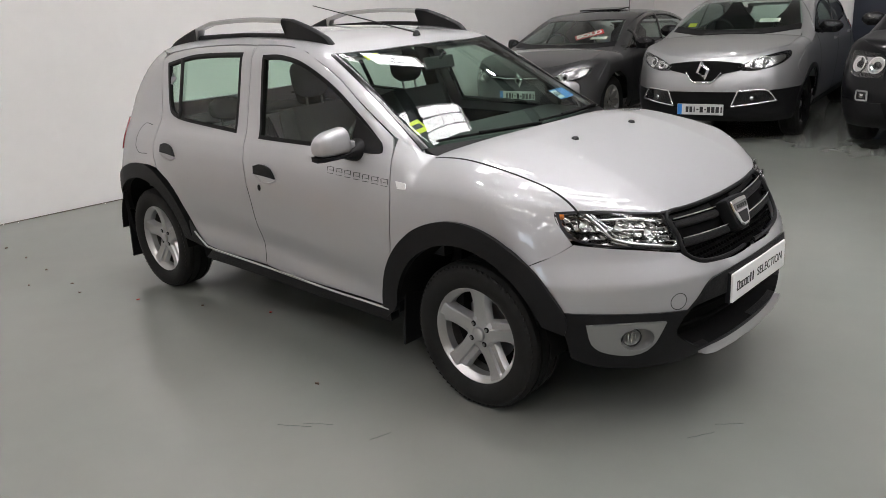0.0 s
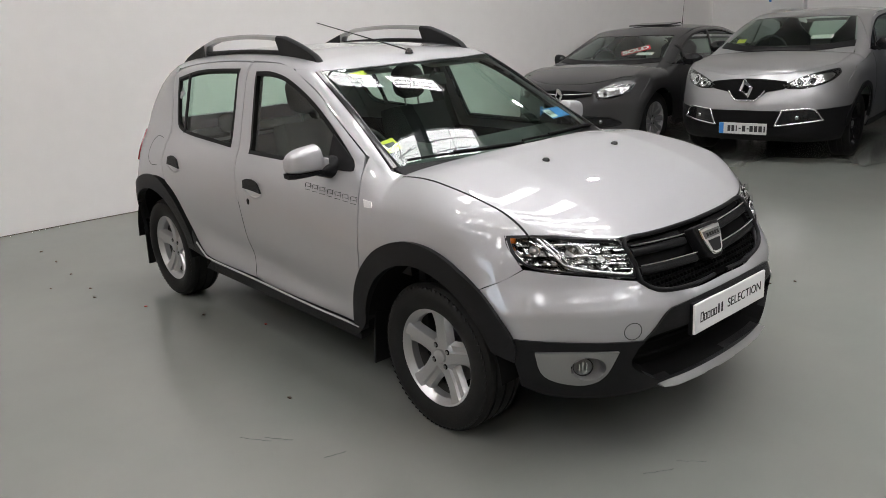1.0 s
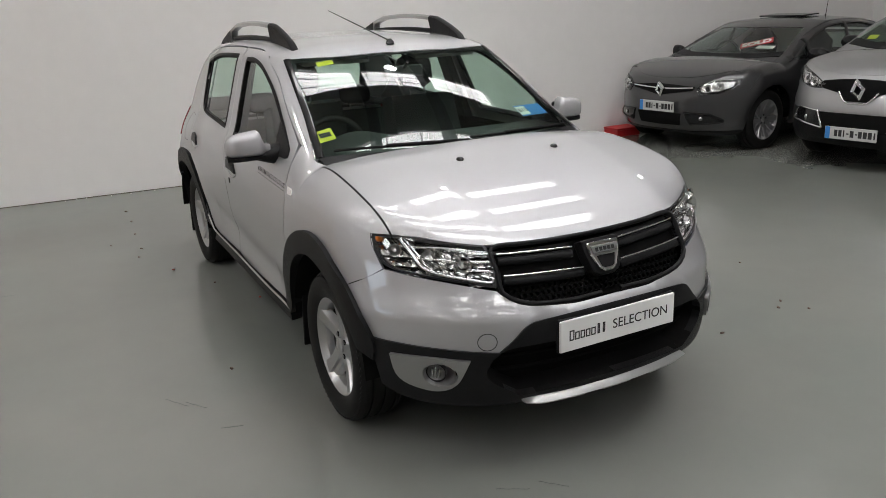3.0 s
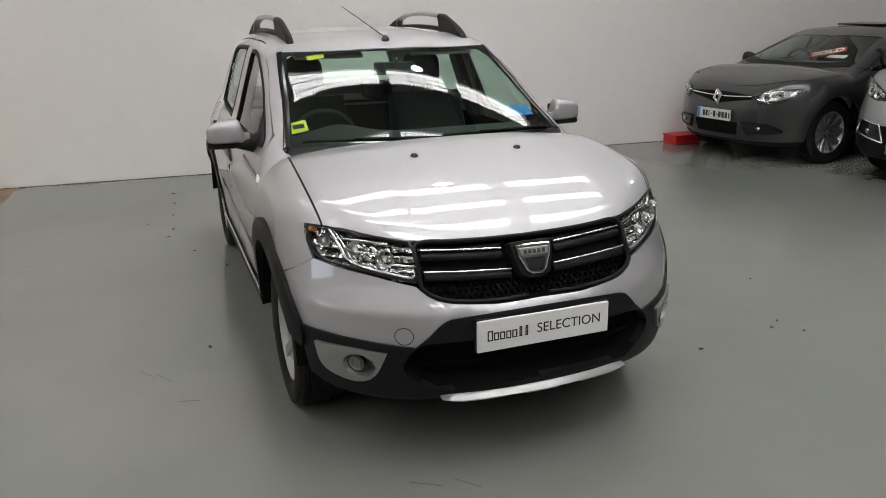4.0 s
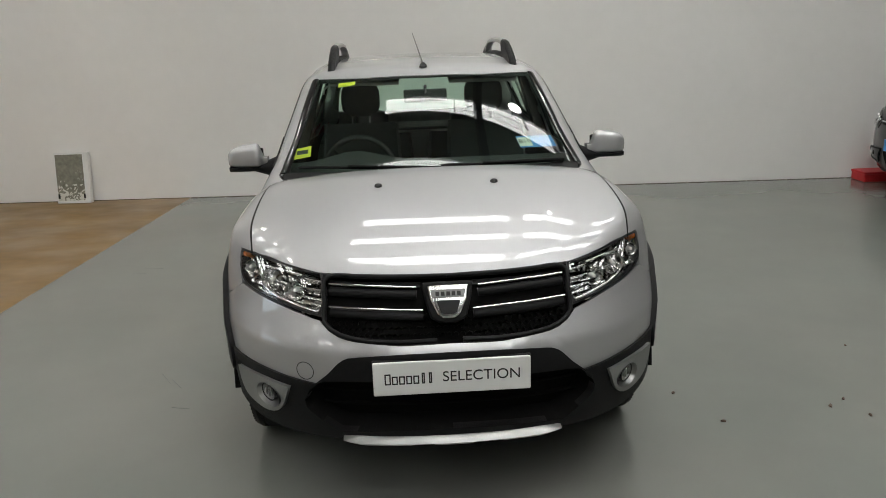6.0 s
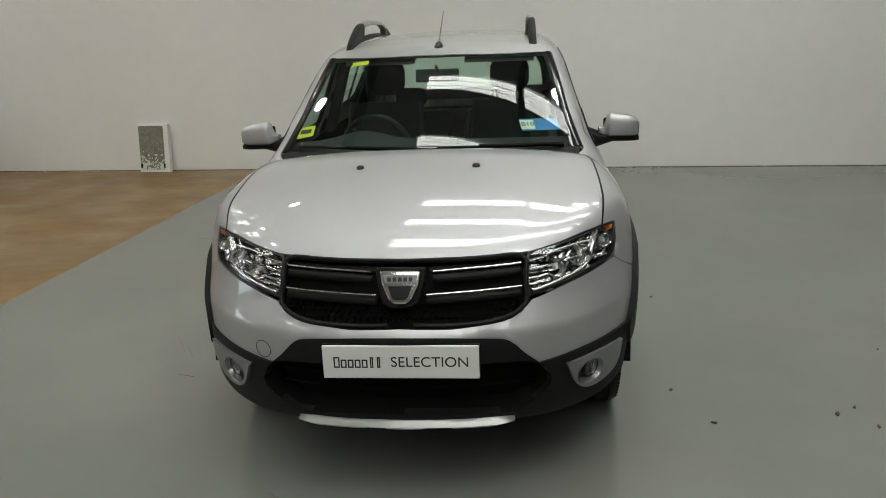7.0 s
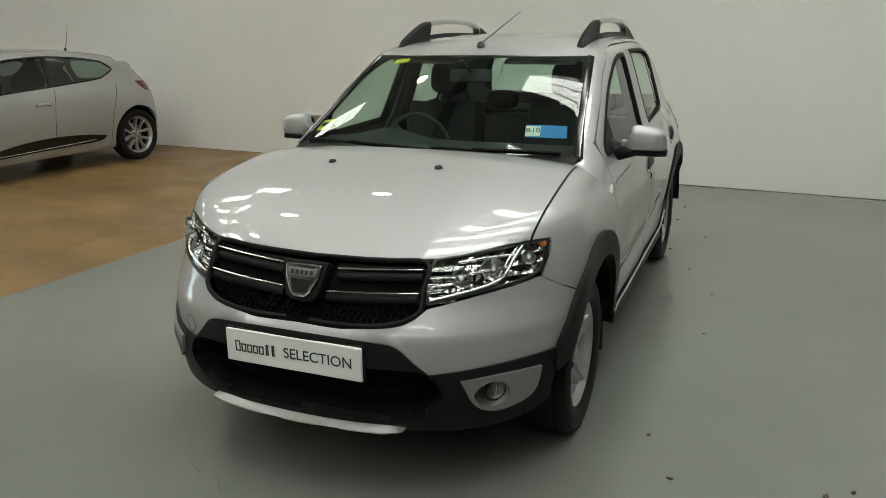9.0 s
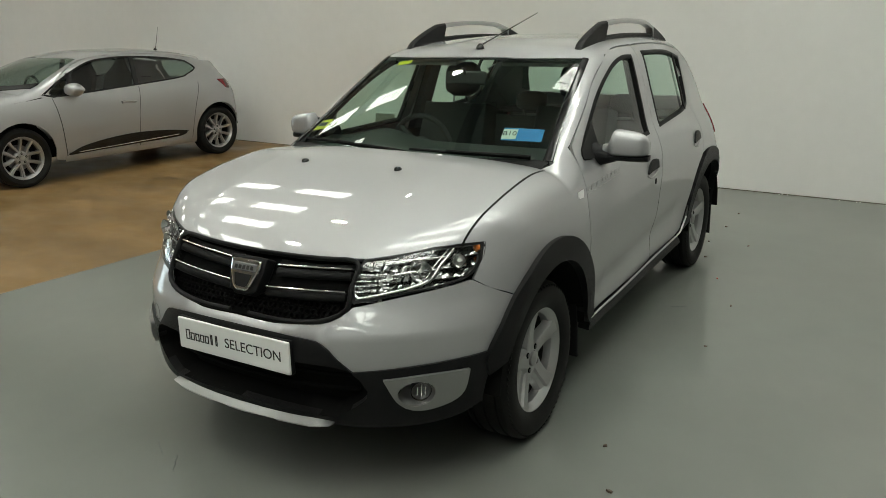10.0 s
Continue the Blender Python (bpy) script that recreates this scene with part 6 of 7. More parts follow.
            part("fog_bulb", lathe_bm([(0.022, 0.0), (0.019, 0.007), (0.0, 0.010)], 16, Matrix.Translation(Vector(q) + n * 0.015) @ n.to_track_quat("Y", "Z").to_matrix().to_4x4()), REFLECTOR, fl, smooth=True)
        # side: wing, doors, quarter as separate skins
        wr = radius + 0.055

        def arc(cx, a0, a1):
            return [(cx + wr * math.cos(radians(a)), radius + wr * math.sin(radians(a))) for a in np.linspace(a0, a1, 11)]
        sill = base + 0.02
        dlo = loop(*window)
        belt0, belt1 = window[0][0], None
        s0, s1, s2 = door_seams
        top = belt_roof
        def up(x, k=0.0):
            zz = [z for _, z in top]
            xx = [a for a, _ in top]
            return float(np.interp(-x, [-a for a in xx], zz)) + k
        fw = loop(arc(0.0, 20, 190), [(s0[0] + 0.006, sill)], [(s0[1] + 0.006, 0.62), (s0[2] + 0.006, belt0[1] - 0.02)], [(-0.10, shape.hood(-0.1) - 0.10), (0.22, float(shape.hood(0.22)) - 0.10)], [(0.37, lamp[0][1] + 0.02)], [(0.40, lamp[0][1] - 0.05), (0.34, 0.60)], [(wr * math.cos(radians(20)), radius + wr * math.sin(radians(20)))])
        skin("front_wing", shape, V[s], fw, paint, car, depth=0.012, step=0.05)
        # shoulder strip between wing and bonnet
        sh = loop([(0.38, 0.735, 0.8), (0.20, 0.742, 0.9), (-0.10, 0.737, 0.95), (hood_rear - 0.18, 0.707, 0.97)], [(s0[2], 0.80, belt0[1] - 0.02)], [(-0.10, float(on_body(shape, V[1], [(-0.1, shape.hood(-0.1) - 0.10)])[0][1]), float(shape.hood(-0.1)) - 0.10), (0.22, float(on_body(shape, V[1], [(0.22, shape.hood(0.22) - 0.10)])[0][1]), float(shape.hood(0.22)) - 0.10)], [(0.38, 0.735, 0.8)])
        def tl(q):
            return (q[0], q[1] * s, on_body(shape, T, [(q[0], q[1])])[0][2] if q[1] < 0.76 else q[2])
        skin("wing_top", shape, View("tilt", s), [tl(q) for q in sh], paint, car, depth=0.0, step=0.05)
        hi = top[-1][1] - 0.03
        rear_edge = [(hi, 0.50), (hi - 0.10, 0.57), (hi - 0.22, 0.62), (0.85, 0.65), (0.70, 0.66), (0.50, 0.66), (0.34, 0.66), (0.27, 0.66)]
        outer_top = [(x, z - 0.004) for x, z in top]
        body = loop([(s0[0], sill)], [(s0[1], 0.62), (s0[2], belt0[1] - 0.03)], list(outer_top), [(rear_x(shape, z, yz) + 0.004, z) for z, yz in rear_edge], [(axle - wr, 0.27)], arc(axle, 172, -8), [(axle + wr + 0.05, sill)], [(s0[0], sill)])
        side = skin("body_side", shape, V[s], body, paint, car, "painted body side with door seams", holes=[dlo], depth=0.012, step=0.06)
        skin("window_seal", shape, V[s], dlo, GLOSS_BLACK, side, holes=[shrink(dlo, 0.016)], lift=0.002, depth=0.01, step=0.05)
        skin("window_pane", shape, V[s], dlo, GLASS_DARK, side, lift=-0.008, depth=0.0, step=0.08)
        for pts in posts:
            strip("window_post", shape, V[s], pts, 0.06, 0.005, GLOSS_BLACK, side)
        for xs in (s1, s2):
            strip("door_seam", shape, V[s], [(xs[0], sill + 0.05), (xs[1], 0.62), (xs[2], belt0[1] + 0.01)], 0.006, 0.0012, INK, side)
        strip("door_seam", shape, V[s], [(s0[0], sill + 0.02), (s0[1], 0.62), (s0[2], belt0[1] - 0.04)], 0.007, 0.0012, INK, side)
        skin("sill", shape, V[s], loop([(s0[0] + 0.03, sill + 0.05), (axle + wr, sill + 0.05)], [(axle + wr, shape.base + 0.04)], [(s0[0] + 0.03, shape.base + 0.04)], [(s0[0] + 0.03, sill + 0.05)]), paint if name == "small_hatchback" else PLASTIC, car, "lower sill panel", lift=0.008, depth=0.03, step=0.06)
        for hx, hz in handles:
            strip("door_handle", shape, V[s], [(hx - 0.09, hz), (hx, hz + 0.008), (hx + 0.09, hz + 0.002)], 0.03, 0.03, paint, side, lift=0.006)
        skin("tail_lamp", shape, V[s], loop(*tail[3]), RED_LENS, car, "red tail lamp", lift=0.008, depth=0.02, step=0.03)
        # mirror
        mx, mz = mirror_at
        mir = new("door_mirror")
        mir.parent = car
        my = float(on_body(shape, V[1], [(mx, mz)])[0][1])
        mir.matrix_basis = pose(mx, s * (my + 0.09), mz + 0.02)
        rows = []
        for i in range(9):
            q = i / 8
            k = max(0.3, (1 - abs(2 * q - 1) ** 3) ** 0.5)
            rows.append([((0.10 if name == "small_hatchback" else 0.065) * k * math.cos(a) if math.cos(a) > 0 else 0.05 * math.cos(a), s * (-0.09 + 0.23 * q), 0.072 * k * math.copysign(abs(math.sin(a)) ** 0.8, math.sin(a))) for a in np.linspace(0, 2 * math.pi, 16, endpoint=False)])
        part("mirror_cap", loft_bm(rows), paint if name == "small_hatchback" else GLOSS_BLACK, mir, smooth=True, angle=60)
        part("mirror_arm", loft_bm([[(0.04, s * -0.16, -0.10), (-0.04, s * -0.16, -0.10), (-0.04, s * -0.16, -0.03), (0.04, s * -0.16, -0.03)], [(0.03, s * -0.02, -0.06), (-0.03, s * -0.02, -0.06), (-0.03, s * -0.02, -0.02), (0.03, s * -0.02, -0.02)]]), PLASTIC, mir)
        part("mirror_glass", box_bm(0.006, 0.15, 0.09, pose(-0.032, s * 0.02, 0)), CHROME, mir)
        # pillar beside the windscreen, corner behind the headlamp
        S1 = lambda x, z: tuple(on_body(shape, V[1], [(x, z)])[0])
        T1 = lambda x, y: tuple(on_body(shape, T, [(x, y)])[0])
        ring = [T1(screen_top[0] + 0.01, ys - 0.01), S1(top[2][0], top[2][1] - 0.012), S1(top[1][0], top[1][1] - 0.012), S1(top[0][0], top[0][1] - 0.012), S1(s0[2] + 0.03, belt0[1] - 0.05), T1(hood_rear - 0.10, 0.705), T1(hood_rear - 0.28, 0.675)]
        skin("windscreen_pillar", shape, View("tilt", s), [(a, b * s, c) for a, b, c in ring], paint, car, lift=-0.006, depth=0.0, step=0.03)
        ring = [T1(0.50, 0.60), T1(0.20, 0.70), T1(0.0, 0.70), S1(0.0, float(shape.hood(0.0)) - 0.14), S1(0.20, float(shape.hood(0.20)) - 0.16), S1(0.34, lamp[0][1] - 0.04)]
        skin("inner_wing", shape, View("tilt", s), [(a, b * s, c) for a, b, c in ring], paint, car, lift=-0.008, depth=0.0, step=0.03)
        # wheels
        for cx in (0.0, axle):
            rows = []
            for a in np.linspace(8, 172, 19):
                c, h = math.cos(radians(a)), math.sin(radians(a))
                rows.append([(cx + wr * c, s * 0.79, radius + wr * h), (cx + wr * c, s * 0.52, radius + wr * h)])
            part("wheel_well", loft_bm(rows, closed=False), DARK, car, smooth=True)
            part("well_wall", box_bm(wr * 1.95, 0.01, 0.42, pose(cx, s * 0.52, 0.46)), DARK, car)
            set_wheel(car, cx, s * (0.845 - tyre_w / 2), s, radius, tyre_w, rim, spokes, rim_mat, double=double, bolts=5, spin=13, tread=False)
            if name == "crossover_car" or name == "off_roader":
                o = [(cx + (wr + 0.05) * math.cos(radians(a)), radius + (wr + 0.05) * math.sin(radians(a))) for a in np.linspace(5, 175, 15)]
                skin("arch_cladding", shape, V[s], loop(o, [o[-1], arc(cx, 175, 5)[0]], arc(cx, 175, 5), [o[0]]), PLASTIC, car, "black plastic wheel arch trim", lift=0.012, depth=0.03, step=0.04)
    # inside and under
    part("floor_pan", box_bm(-axle + 1.0, 1.04, 0.06, pose(axle / 2, 0, 0.26)), DARK, car)
    part("firewall", box_bm(0.05, 1.4, 0.55, pose(-0.15, 0, 0.62)), DARK, car)
    part("front_block", box_bm(0.05, 1.0, 0.45, pose(nose - 0.32, 0, 0.5)), DARK, car)
    part("dashboard", box_bm(0.5, 1.36, 0.3, pose(-0.55, 0, belt0[1] - 0.12), 0.08, 3), DASH, car, smooth=True)
    back = [(roof_end - 0.03, 0.49, top[-1][1] + 0.01)] + [(rear_x(shape, z, yz) + 0.012, yz + 0.006, z) for z, yz in rear_edge]
    def across(rows, ks):
        return loft_bm([[(x - 0.10 * (1 - k * k), y * k, z) for k in ks] for x, y, z in rows], closed=False, cap=False)
    gate = part("tailgate", across(back[3:], (-1, -0.7, -0.35, 0, 0.35, 0.7, 1)), paint, car, smooth=True)
    part("tailgate_top", across(back[:2], (-1, -0.7, -0.35, 0, 0.35, 0.7, 1)), paint, gate, smooth=True)
    part("tailgate_side", across(back[1:4], (-1, -0.86)), paint, gate, smooth=True)
    part("tailgate_side", across(back[1:4], (0.86, 1)), paint, gate, smooth=True)
    part("tailgate_glass", across(back[1:4], (-0.86, -0.5, -0.2, 0.2, 0.5, 0.86)), GLASS, gate, smooth=True)
    tilt = pose(-0.86, -0.36, belt0[1] - 0.04, 0, 24, 90)
    part("steering_wheel", tube_bm([tilt @ Vector((0.18 * math.cos(a), 0, 0.18 * math.sin(a))) for a in np.linspace(0, 2 * math.pi, 25)], 0.015, 6, cap=False), DASH, car, smooth=True)
    for y in (0.36, -0.36):
        rows = []
        for i in range(8):
            q = i / 7
            k = max(0.3, (1 - abs(2 * q - 1) ** 4) ** 0.5)
            wd = 0.24 if q < 0.72 else 0.13
            rows.append([(-1.38 - 0.22 * q + 0.06 * k * a, y + wd * k * b, 0.5 + (belt0[1] - 0.16) * q) for a, b in ((1, -0.7), (1, 0.7), (0.5, 1), (-0.5, 1), (-1, 0.7), (-1, -0.7), (-0.5, -1), (0.5, -1))])
        part("seat", loft_bm(rows), FABRIC, car, smooth=True, angle=60)
    return car


def mirror_ring(half):
    r = [np.array(p, float) for p in half]
    return [tuple(p) for p in r] + [(-p[0], p[1]) for p in reversed(r) if abs(p[0]) > 1e-6]


def shrink(r, k):
    r = np.array(r)
    t = np.roll(r, -1, 0) - np.roll(r, 1, 0)
    n = np.stack([t[:, 1], -t[:, 0]], -1)
    n /= np.maximum(np.linalg.norm(n, axis=1, keepdims=True), 1e-9)
    if np.sum((r - r.mean(0)) * n) > 0:
        n = -n
    return [tuple(p) for p in r + n * k]


LAMP_SMALL = ((0.60, 0.66), ([(0.36, 0.66), (0.55, 0.73), (0.77, 0.80)], [(0.79, 0.72), (0.66, 0.63), (0.44, 0.60)], [(0.36, 0.66)]), ((0.50, 0.665, 0.05), (0.64, 0.70, 0.045)))
small = parked(
    "small_hatchback", "silver small hatchback parked on the brown floor", SMALL_SHAPE, SMALL_POSE, PAINT, 0.34, 0.2, -2.589, 0.31, 0.2, 0.228, 5,
    hood_front=0.70, hood_rear=-0.06,
    window=([(-0.30, 0.935), (-0.62, 1.14), (-0.94, 1.30), (-1.20, 1.345), (-1.51, 1.355), (-1.94, 1.32), (-2.25, 1.26)], [(-2.37, 1.14), (-2.17, 1.03)], [(-1.99, 1.005), (-1.51, 0.965), (-0.82, 0.92), (-0.42, 0.90)], [(-0.30, 0.935)]),
    posts=([(-0.68, 1.17), (-0.62, 0.92)], [(-1.50, 1.35), (-1.46, 0.97)]),
    lamp=LAMP_SMALL, tail=((-2.70, 1.02), (-2.78, 0.80), (-2.98, 0.45), ([(-2.66, 0.955), (-2.80, 0.95)], [(-2.83, 0.84), (-2.76, 0.845)], [(-2.66, 0.955)])), roof_end=-2.52, screen_top=(-0.90, 0.53),
    door_seams=((-0.49, -0.45, -0.40), (-1.40, -1.42, -1.48), (-2.16, -2.22, -2.34)), mirror_at=(-0.62, 0.955), handles=((-1.29, 0.785),), rim_mat=ALLOY, double=True,
    grille=((0, 0.57), [(0.0, 0.55), (0.20, 0.57), (0.42, 0.63), (0.44, 0.68), (0.2, 0.68), (0.0, 0.68)], [(0.40, 0.66), (0.12, 0.63), (-0.12, 0.63), (-0.40, 0.66)]),
    intake=[(0.0, 0.24), (0.40, 0.25), (0.50, 0.30), (0.40, 0.38), (0.0, 0.39)], fogs=((([(0.60, 0.36), (0.72, 0.38)], [(0.70, 0.29), (0.60, 0.30)], [(0.60, 0.36)]), GLOSS_BLACK),), plate_z=0.44, badge_z=0.62, badge_size=0.085,
    belt_roof=((-0.40, 0.98), (-0.62, 1.175), (-0.94, 1.335), (-1.20, 1.378), (-1.51, 1.388), (-1.94, 1.365), (-2.30, 1.305), (-2.50, 1.25)), press=(0.95, 0.84))
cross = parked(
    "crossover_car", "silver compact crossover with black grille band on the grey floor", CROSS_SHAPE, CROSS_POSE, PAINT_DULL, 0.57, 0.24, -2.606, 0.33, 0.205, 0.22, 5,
    hood_front=0.74, hood_rear=-0.06,
    window=([(-0.42, 1.08), (-0.75, 1.30), (-1.05, 1.42), (-1.40, 1.46), (-1.90, 1.45), (-2.25, 1.38)], [(-2.40, 1.24), (-2.25, 1.18)], [(-1.60, 1.10), (-0.90, 1.06), (-0.55, 1.05)], [(-0.42, 1.08)]),
    posts=([(-0.80, 1.31), (-0.72, 1.06)], [(-1.55, 1.46), (-1.50, 1.10)]),
    lamp=((0.60, 0.80), ([(0.33, 0.79), (0.50, 0.87), (0.66, 0.915), (0.75, 0.93)], [(0.77, 0.88), (0.69, 0.80), (0.52, 0.755), (0.38, 0.755)], [(0.33, 0.79)]), ((0.47, 0.805, 0.04), (0.58, 0.83, 0.05))),
    tail=((-2.72, 1.12), (-2.84, 0.85), (-3.0, 0.5), ([(-2.60, 1.06), (-2.78, 1.05)], [(-2.84, 0.88), (-2.66, 0.93)], [(-2.60, 1.06)])), roof_end=-2.52, screen_top=(-0.88, 0.55),
    door_seams=((-0.52, -0.50, -0.46), (-1.45, -1.46, -1.52), (-2.20, -2.26, -2.36)), mirror_at=(-0.72, 1.10), handles=((-1.33, 0.93), (-2.18, 0.95)), rim_mat=GLOSS_BLACK, double=True,
    grille=((0, 0.72), [(0.0, 0.655), (0.11, 0.655), (0.19, 0.725), (0.35, 0.755), (0.40, 0.80), (0.36, 0.825), (0.16, 0.845), (0.0, 0.85)], [(0.18, 0.735), (0.10, 0.648), (0.0, 0.64), (-0.10, 0.648), (-0.18, 0.735)]),
    intake=[(0.0, 0.38), (0.30, 0.385), (0.33, 0.545), (0.0, 0.55)], fogs=((([(0.30, 0.40), (0.36, 0.555)], [(0.60, 0.56), (0.69, 0.45)], [(0.30, 0.40)]), CHROME),), plate_z=0.37, badge_z=0.76, badge_size=0.10,
    belt_roof=((-0.46, 1.14), (-0.75, 1.335), (-1.05, 1.455), (-1.40, 1.50), (-1.90, 1.50), (-2.25, 1.45), (-2.50, 1.38)), press=(0.90, 0.85))
grey = parked(
    "grey_saloon", "dark grey metallic hatchback with a sold sign on the grey floor", GREY_SHAPE, GREY_POSE, PAINT_GREY, 0.25, 0.2, -2.65, 0.32, 0.205, 0.22, 10,
    hood_front=0.65, hood_rear=-0.16,
    window=([(-0.44, 0.98), (-0.83, 1.19), (-1.15, 1.335), (-1.45, 1.385), (-1.90, 1.375), (-2.35, 1.27)], [(-2.72, 1.08), (-2.60, 1.04)], [(-1.70, 1.00), (-0.90, 0.955), (-0.50, 0.945)], [(-0.36, 0.98)]),
    posts=([(-0.78, 1.20), (-0.70, 0.96)], [(-1.55, 1.385), (-1.50, 0.99)]),
    lamp=((0.60, 0.64), ([(0.44, 0.70), (0.57, 0.765), (0.70, 0.78), (0.79, 0.785)], [(0.76, 0.71), (0.66, 0.645), (0.48, 0.62)], [(0.44, 0.70)]), ((0.55, 0.69, 0.045), (0.65, 0.72, 0.04))),
    tail=((-2.95, 1.02), (-3.05, 0.85), (-3.15, 0.5), ([(-2.85, 0.98), (-3.0, 0.97)], [(-3.06, 0.85), (-2.9, 0.86)], [(-2.85, 0.98)])), roof_end=-2.75, screen_top=(-1.01, 0.55),
    door_seams=((-0.52, -0.50, -0.46), (-1.45, -1.46, -1.52), (-2.25, -2.32, -2.45)), mirror_at=(-0.66, 0.985), handles=((-1.33, 0.86), (-2.2, 0.88)), rim_mat=ALLOY, double=False,
    grille=((0, 0.56), [(0.0, 0.60), (0.10, 0.62), (0.40, 0.665), (0.42, 0.70), (0.2, 0.715), (0.0, 0.72)], [(0.41, 0.69), (0.12, 0.675), (-0.12, 0.675), (-0.41, 0.69)]),
    intake=[(0.0, 0.29), (0.27, 0.295), (0.30, 0.42), (0.0, 0.425)], fogs=((([(0.34, 0.44), (0.60, 0.43)], [(0.70, 0.35), (0.40, 0.31)], [(0.34, 0.44)]), PLASTIC),), plate_z=0.49, badge_z=0.665, badge_size=0.085,
    belt_roof=((-0.48, 1.04), (-0.83, 1.23), (-1.15, 1.37), (-1.45, 1.42), (-1.90, 1.41), (-2.35, 1.32), (-2.70, 1.19)), press=(0.82, 0.81))
parked(
    "off_roader", "black off-roader with clear round headlamps on the grey floor", BLACK_SHAPE, BLACK_POSE, PAINT_BLACK, 0.50, 0.25, -2.673, 0.34, 0.215, 0.215, 5,
    hood_front=0.76, hood_rear=-0.06,
    window=([(-0.42, 1.12), (-0.75, 1.36), (-1.05, 1.48), (-1.40, 1.52), (-2.0, 1.52), (-2.5, 1.46)], [(-2.60, 1.18), (-2.40, 1.13)], [(-1.60, 1.12), (-0.90, 1.10), (-0.55, 1.09)], [(-0.42, 1.12)]),
    posts=([(-0.80, 1.37), (-0.72, 1.10)], [(-1.55, 1.52), (-1.50, 1.12)]),
    lamp=((0.60, 0.74), ([(0.42, 0.90), (0.62, 0.92), (0.78, 0.93)], [(0.80, 0.80), (0.74, 0.71), (0.46, 0.70)], [(0.42, 0.90)]), ((0.53, 0.81, 0.075), (0.69, 0.815, 0.07))),
    tail=((-2.85, 1.12), (-2.95, 0.85), (-3.05, 0.5), ([(-2.75, 1.06), (-2.88, 1.05)], [(-2.93, 0.8), (-2.80, 0.8)], [(-2.75, 1.06)])), roof_end=-2.68, screen_top=(-0.88, 0.56),
    door_seams=((-0.52, -0.50, -0.46), (-1.45, -1.46, -1.52), (-2.25, -2.3, -2.4)), mirror_at=(-0.72, 1.14), handles=((-1.33, 0.95), (-2.2, 0.97)), rim_mat=ALLOY, double=False,
    grille=((0, 0.66), [(0.0, 0.70), (0.38, 0.71), (0.40, 0.86), (0.0, 0.87)], [(0.36, 0.78), (0.12, 0.78), (-0.12, 0.78), (-0.36, 0.78)]),
    intake=[(0.0, 0.34), (0.40, 0.345), (0.45, 0.48), (0.0, 0.485)], fogs=((([(0.58, 0.58), (0.68, 0.58)], [(0.68, 0.50), (0.58, 0.50)], [(0.58, 0.58)]), SATIN),), plate_z=0.56, badge_z=0.79, badge_size=0.07,
    belt_roof=((-0.46, 1.17), (-0.75, 1.40), (-1.05, 1.52), (-1.40, 1.565), (-2.0, 1.565), (-2.45, 1.52), (-2.66, 1.46)))


def roof_aerial(car, shape, x, length, lean):
    p = on_body(shape, View("top"), [(x, 0.0)])[0]
    a = part("aerial", tube_bm([(p[0], 0, p[2]), (p[0] - lean * length, 0, p[2] + length)], [0.005, 0.002], 6), GLOSS_BLACK, car, "thin black roof aerial")
    part("aerial_base", lathe_bm([(0.03, 0.0), (0.022, 0.02), (0.008, 0.04), (0.0, 0.041)], 14, Matrix.Translation(Vector(p)) @ pose(0, 0, 0, 90)), GLOSS_BLACK, a, smooth=True)


roof_aerial(small, SMALL_SHAPE, -2.36, 0.30, 0.25)
roof_aerial(grey, GREY_SHAPE, -2.35, 0.36, 0.15)
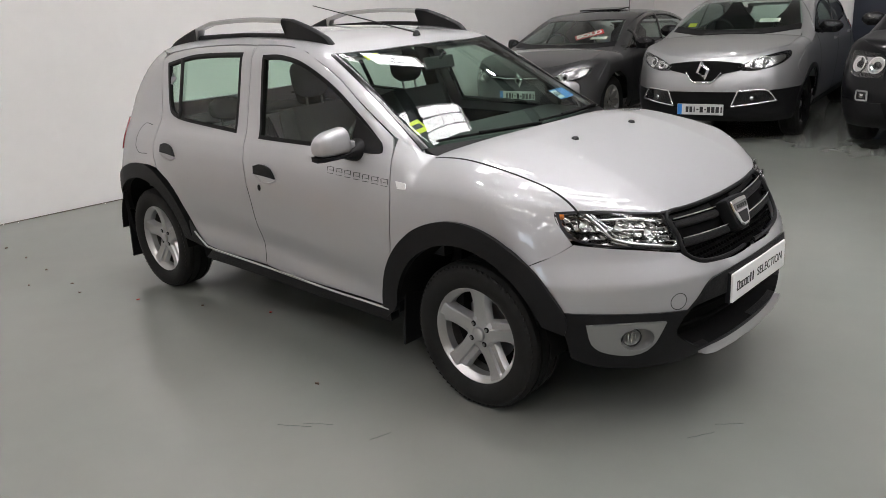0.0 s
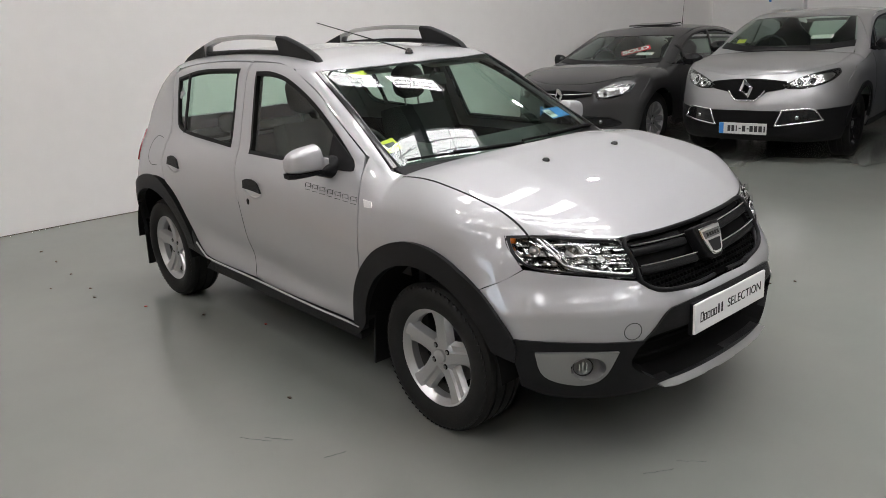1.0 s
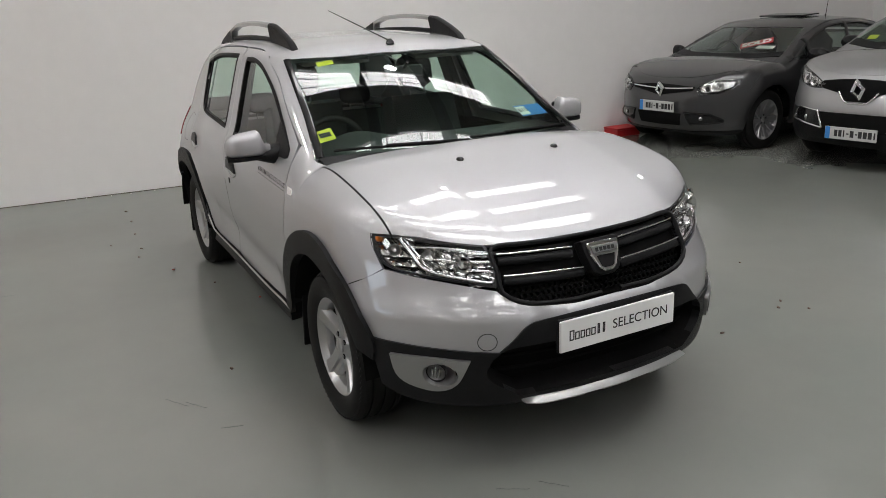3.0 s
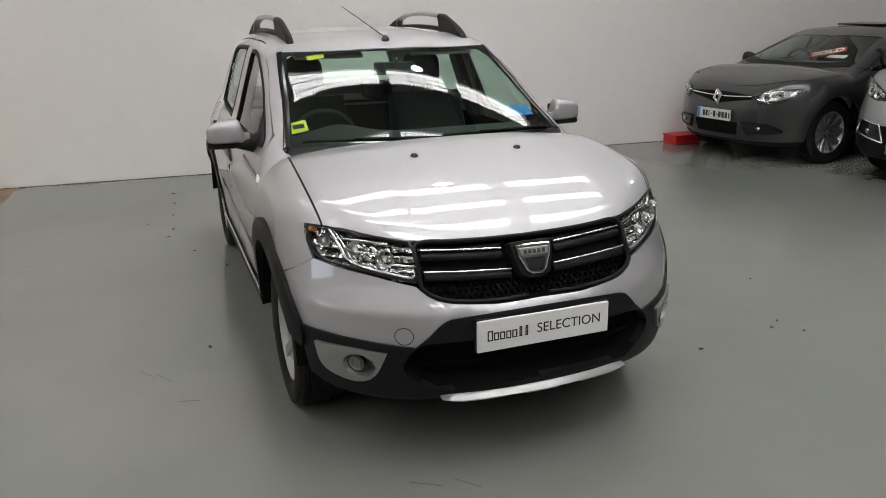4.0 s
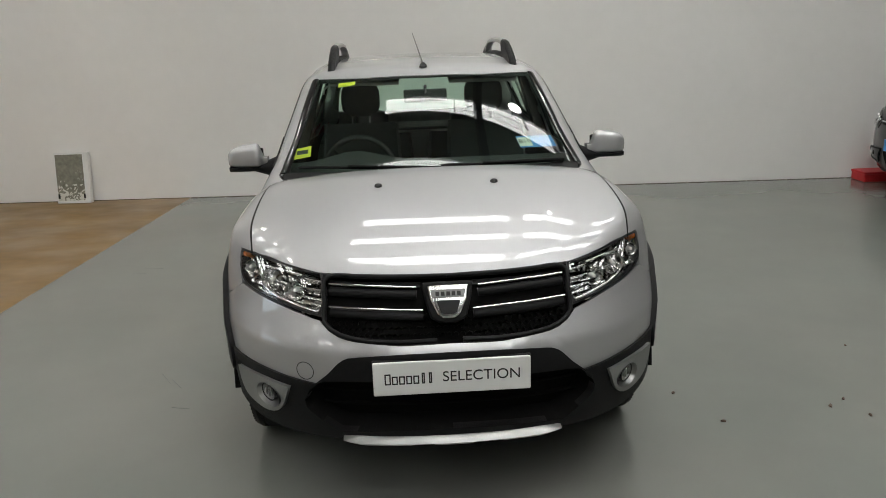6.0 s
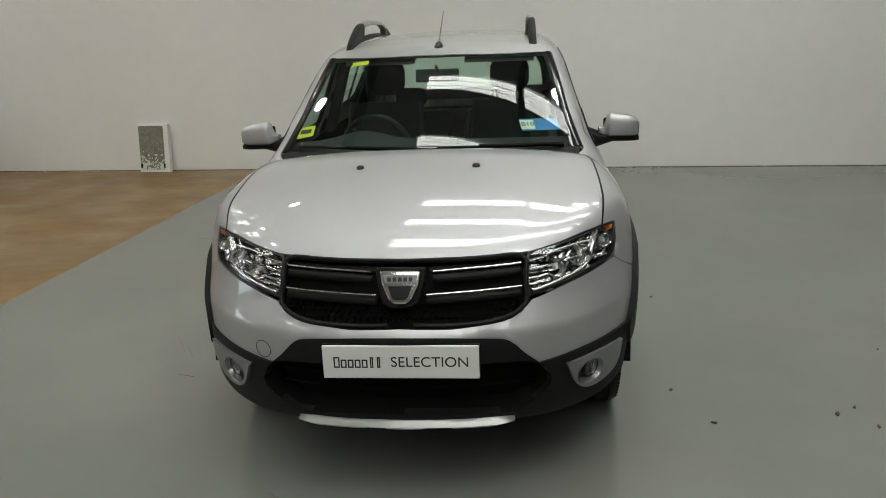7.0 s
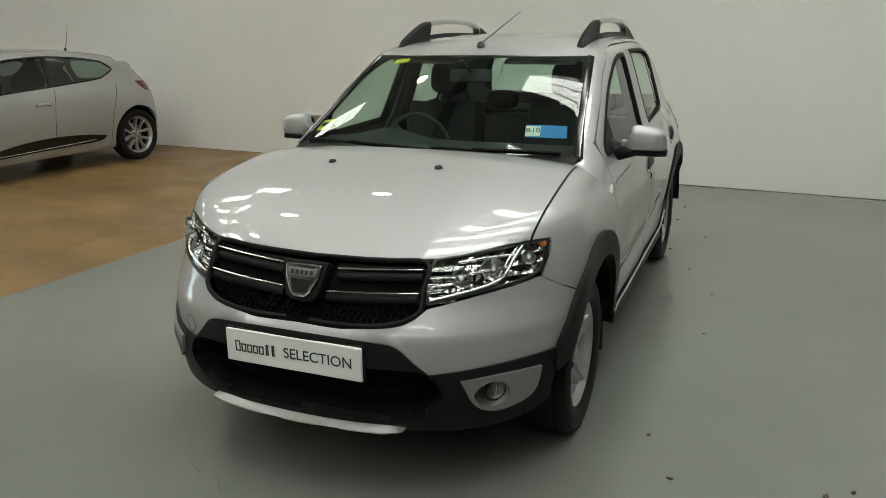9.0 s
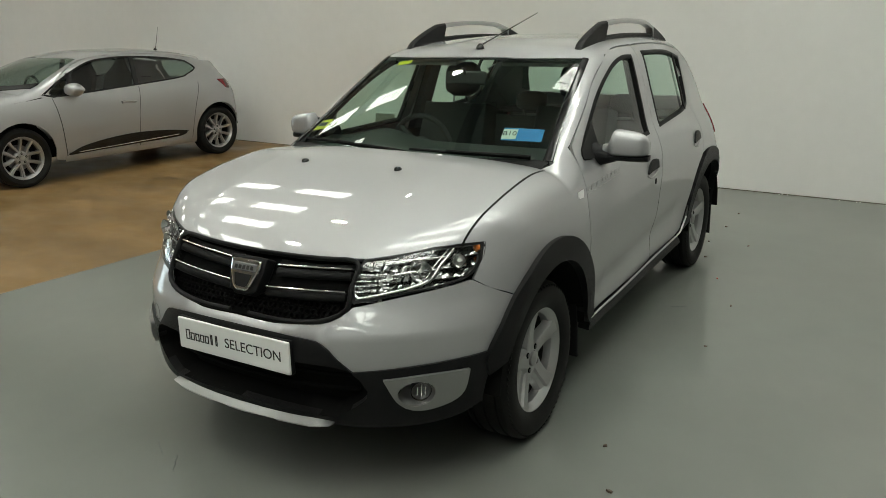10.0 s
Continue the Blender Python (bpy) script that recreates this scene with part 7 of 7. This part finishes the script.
# raised sunroof of the grey car
p = on_body(GREY_SHAPE, View("top"), [(-1.55, 0.0)])[0]
part("sunroof", box_bm(0.36, 0.58, 0.016, pose(p[0], 0, p[2] + 0.012, 0, 2, 0), 0.005), GLOSS_BLACK, grey, "tilted open sunroof panel")
# lower black door moulding of the small car
for s in (1, -1):
    m = skin("door_moulding", SMALL_SHAPE, View("side", s), loop([(-0.50, 0.290), (-0.70, 0.36), (-1.05, 0.41), (-1.41, 0.425), (-1.80, 0.405), (-2.10, 0.365)], [(-1.96, 0.31), (-1.33, 0.295), (-0.50, 0.275)], [(-0.50, 0.285)]), GLOSS_BLACK, small, "gloss black door moulding", lift=0.008, depth=0.015, step=0.04)
    strip("moulding_line", SMALL_SHAPE, View("side", s), [(-0.62, 0.296), (-1.33, 0.316), (-1.95, 0.335)], 0.010, 0.004, CHROME, m, lift=0.008)


def screen_card(car, shape, x, y, w, h, mat, label, name, text="", turn=0.0):
    """A flat card standing inside the windscreen."""
    shape = shape.lowered()
    p = on_body(shape, View("top"), [(x, y)])[0]
    n = shape.normal(p[None])[0]
    v = Vector((-n[2], 0, n[0])).normalized()
    m = Matrix.Translation(Vector(p) - Vector(n) * 0.012)
    u = Vector((0, 1, 0))
    nn = u.cross(v)
    m = m @ Matrix(((u.x, v.x, nn.x, 0), (u.y, v.y, nn.y, 0), (u.z, v.z, nn.z, 0), (0, 0, 0, 1))) @ pose(0, 0, 0, 0, 0, turn)
    c = part(name, box_bm(w, h, 0.004, m), mat, car, label)
    if text:
        letters(text, h * 0.92, m @ pose(0, -0.002, 0.004), WHITE, c, bold=0.006)
    return c


screen_card(grey, GREY_SHAPE, -0.56, 0.26, 0.36, 0.14, RED, "red sign with white letters", "sold_sign", "SOLD", 32)
screen_card(grey, GREY_SHAPE, -0.50, 0.42, 0.22, 0.07, PAPER, "white paper slip", "paper_slip")
screen_card(cross, CROSS_SHAPE, -0.38, 0.34, 0.22, 0.08, PAPER, "white paper slip", "paper_slip")
screen_card(cross, CROSS_SHAPE, -0.36, -0.52, 0.09, 0.08, YELLOW, "small yellow sticker", "sticker")
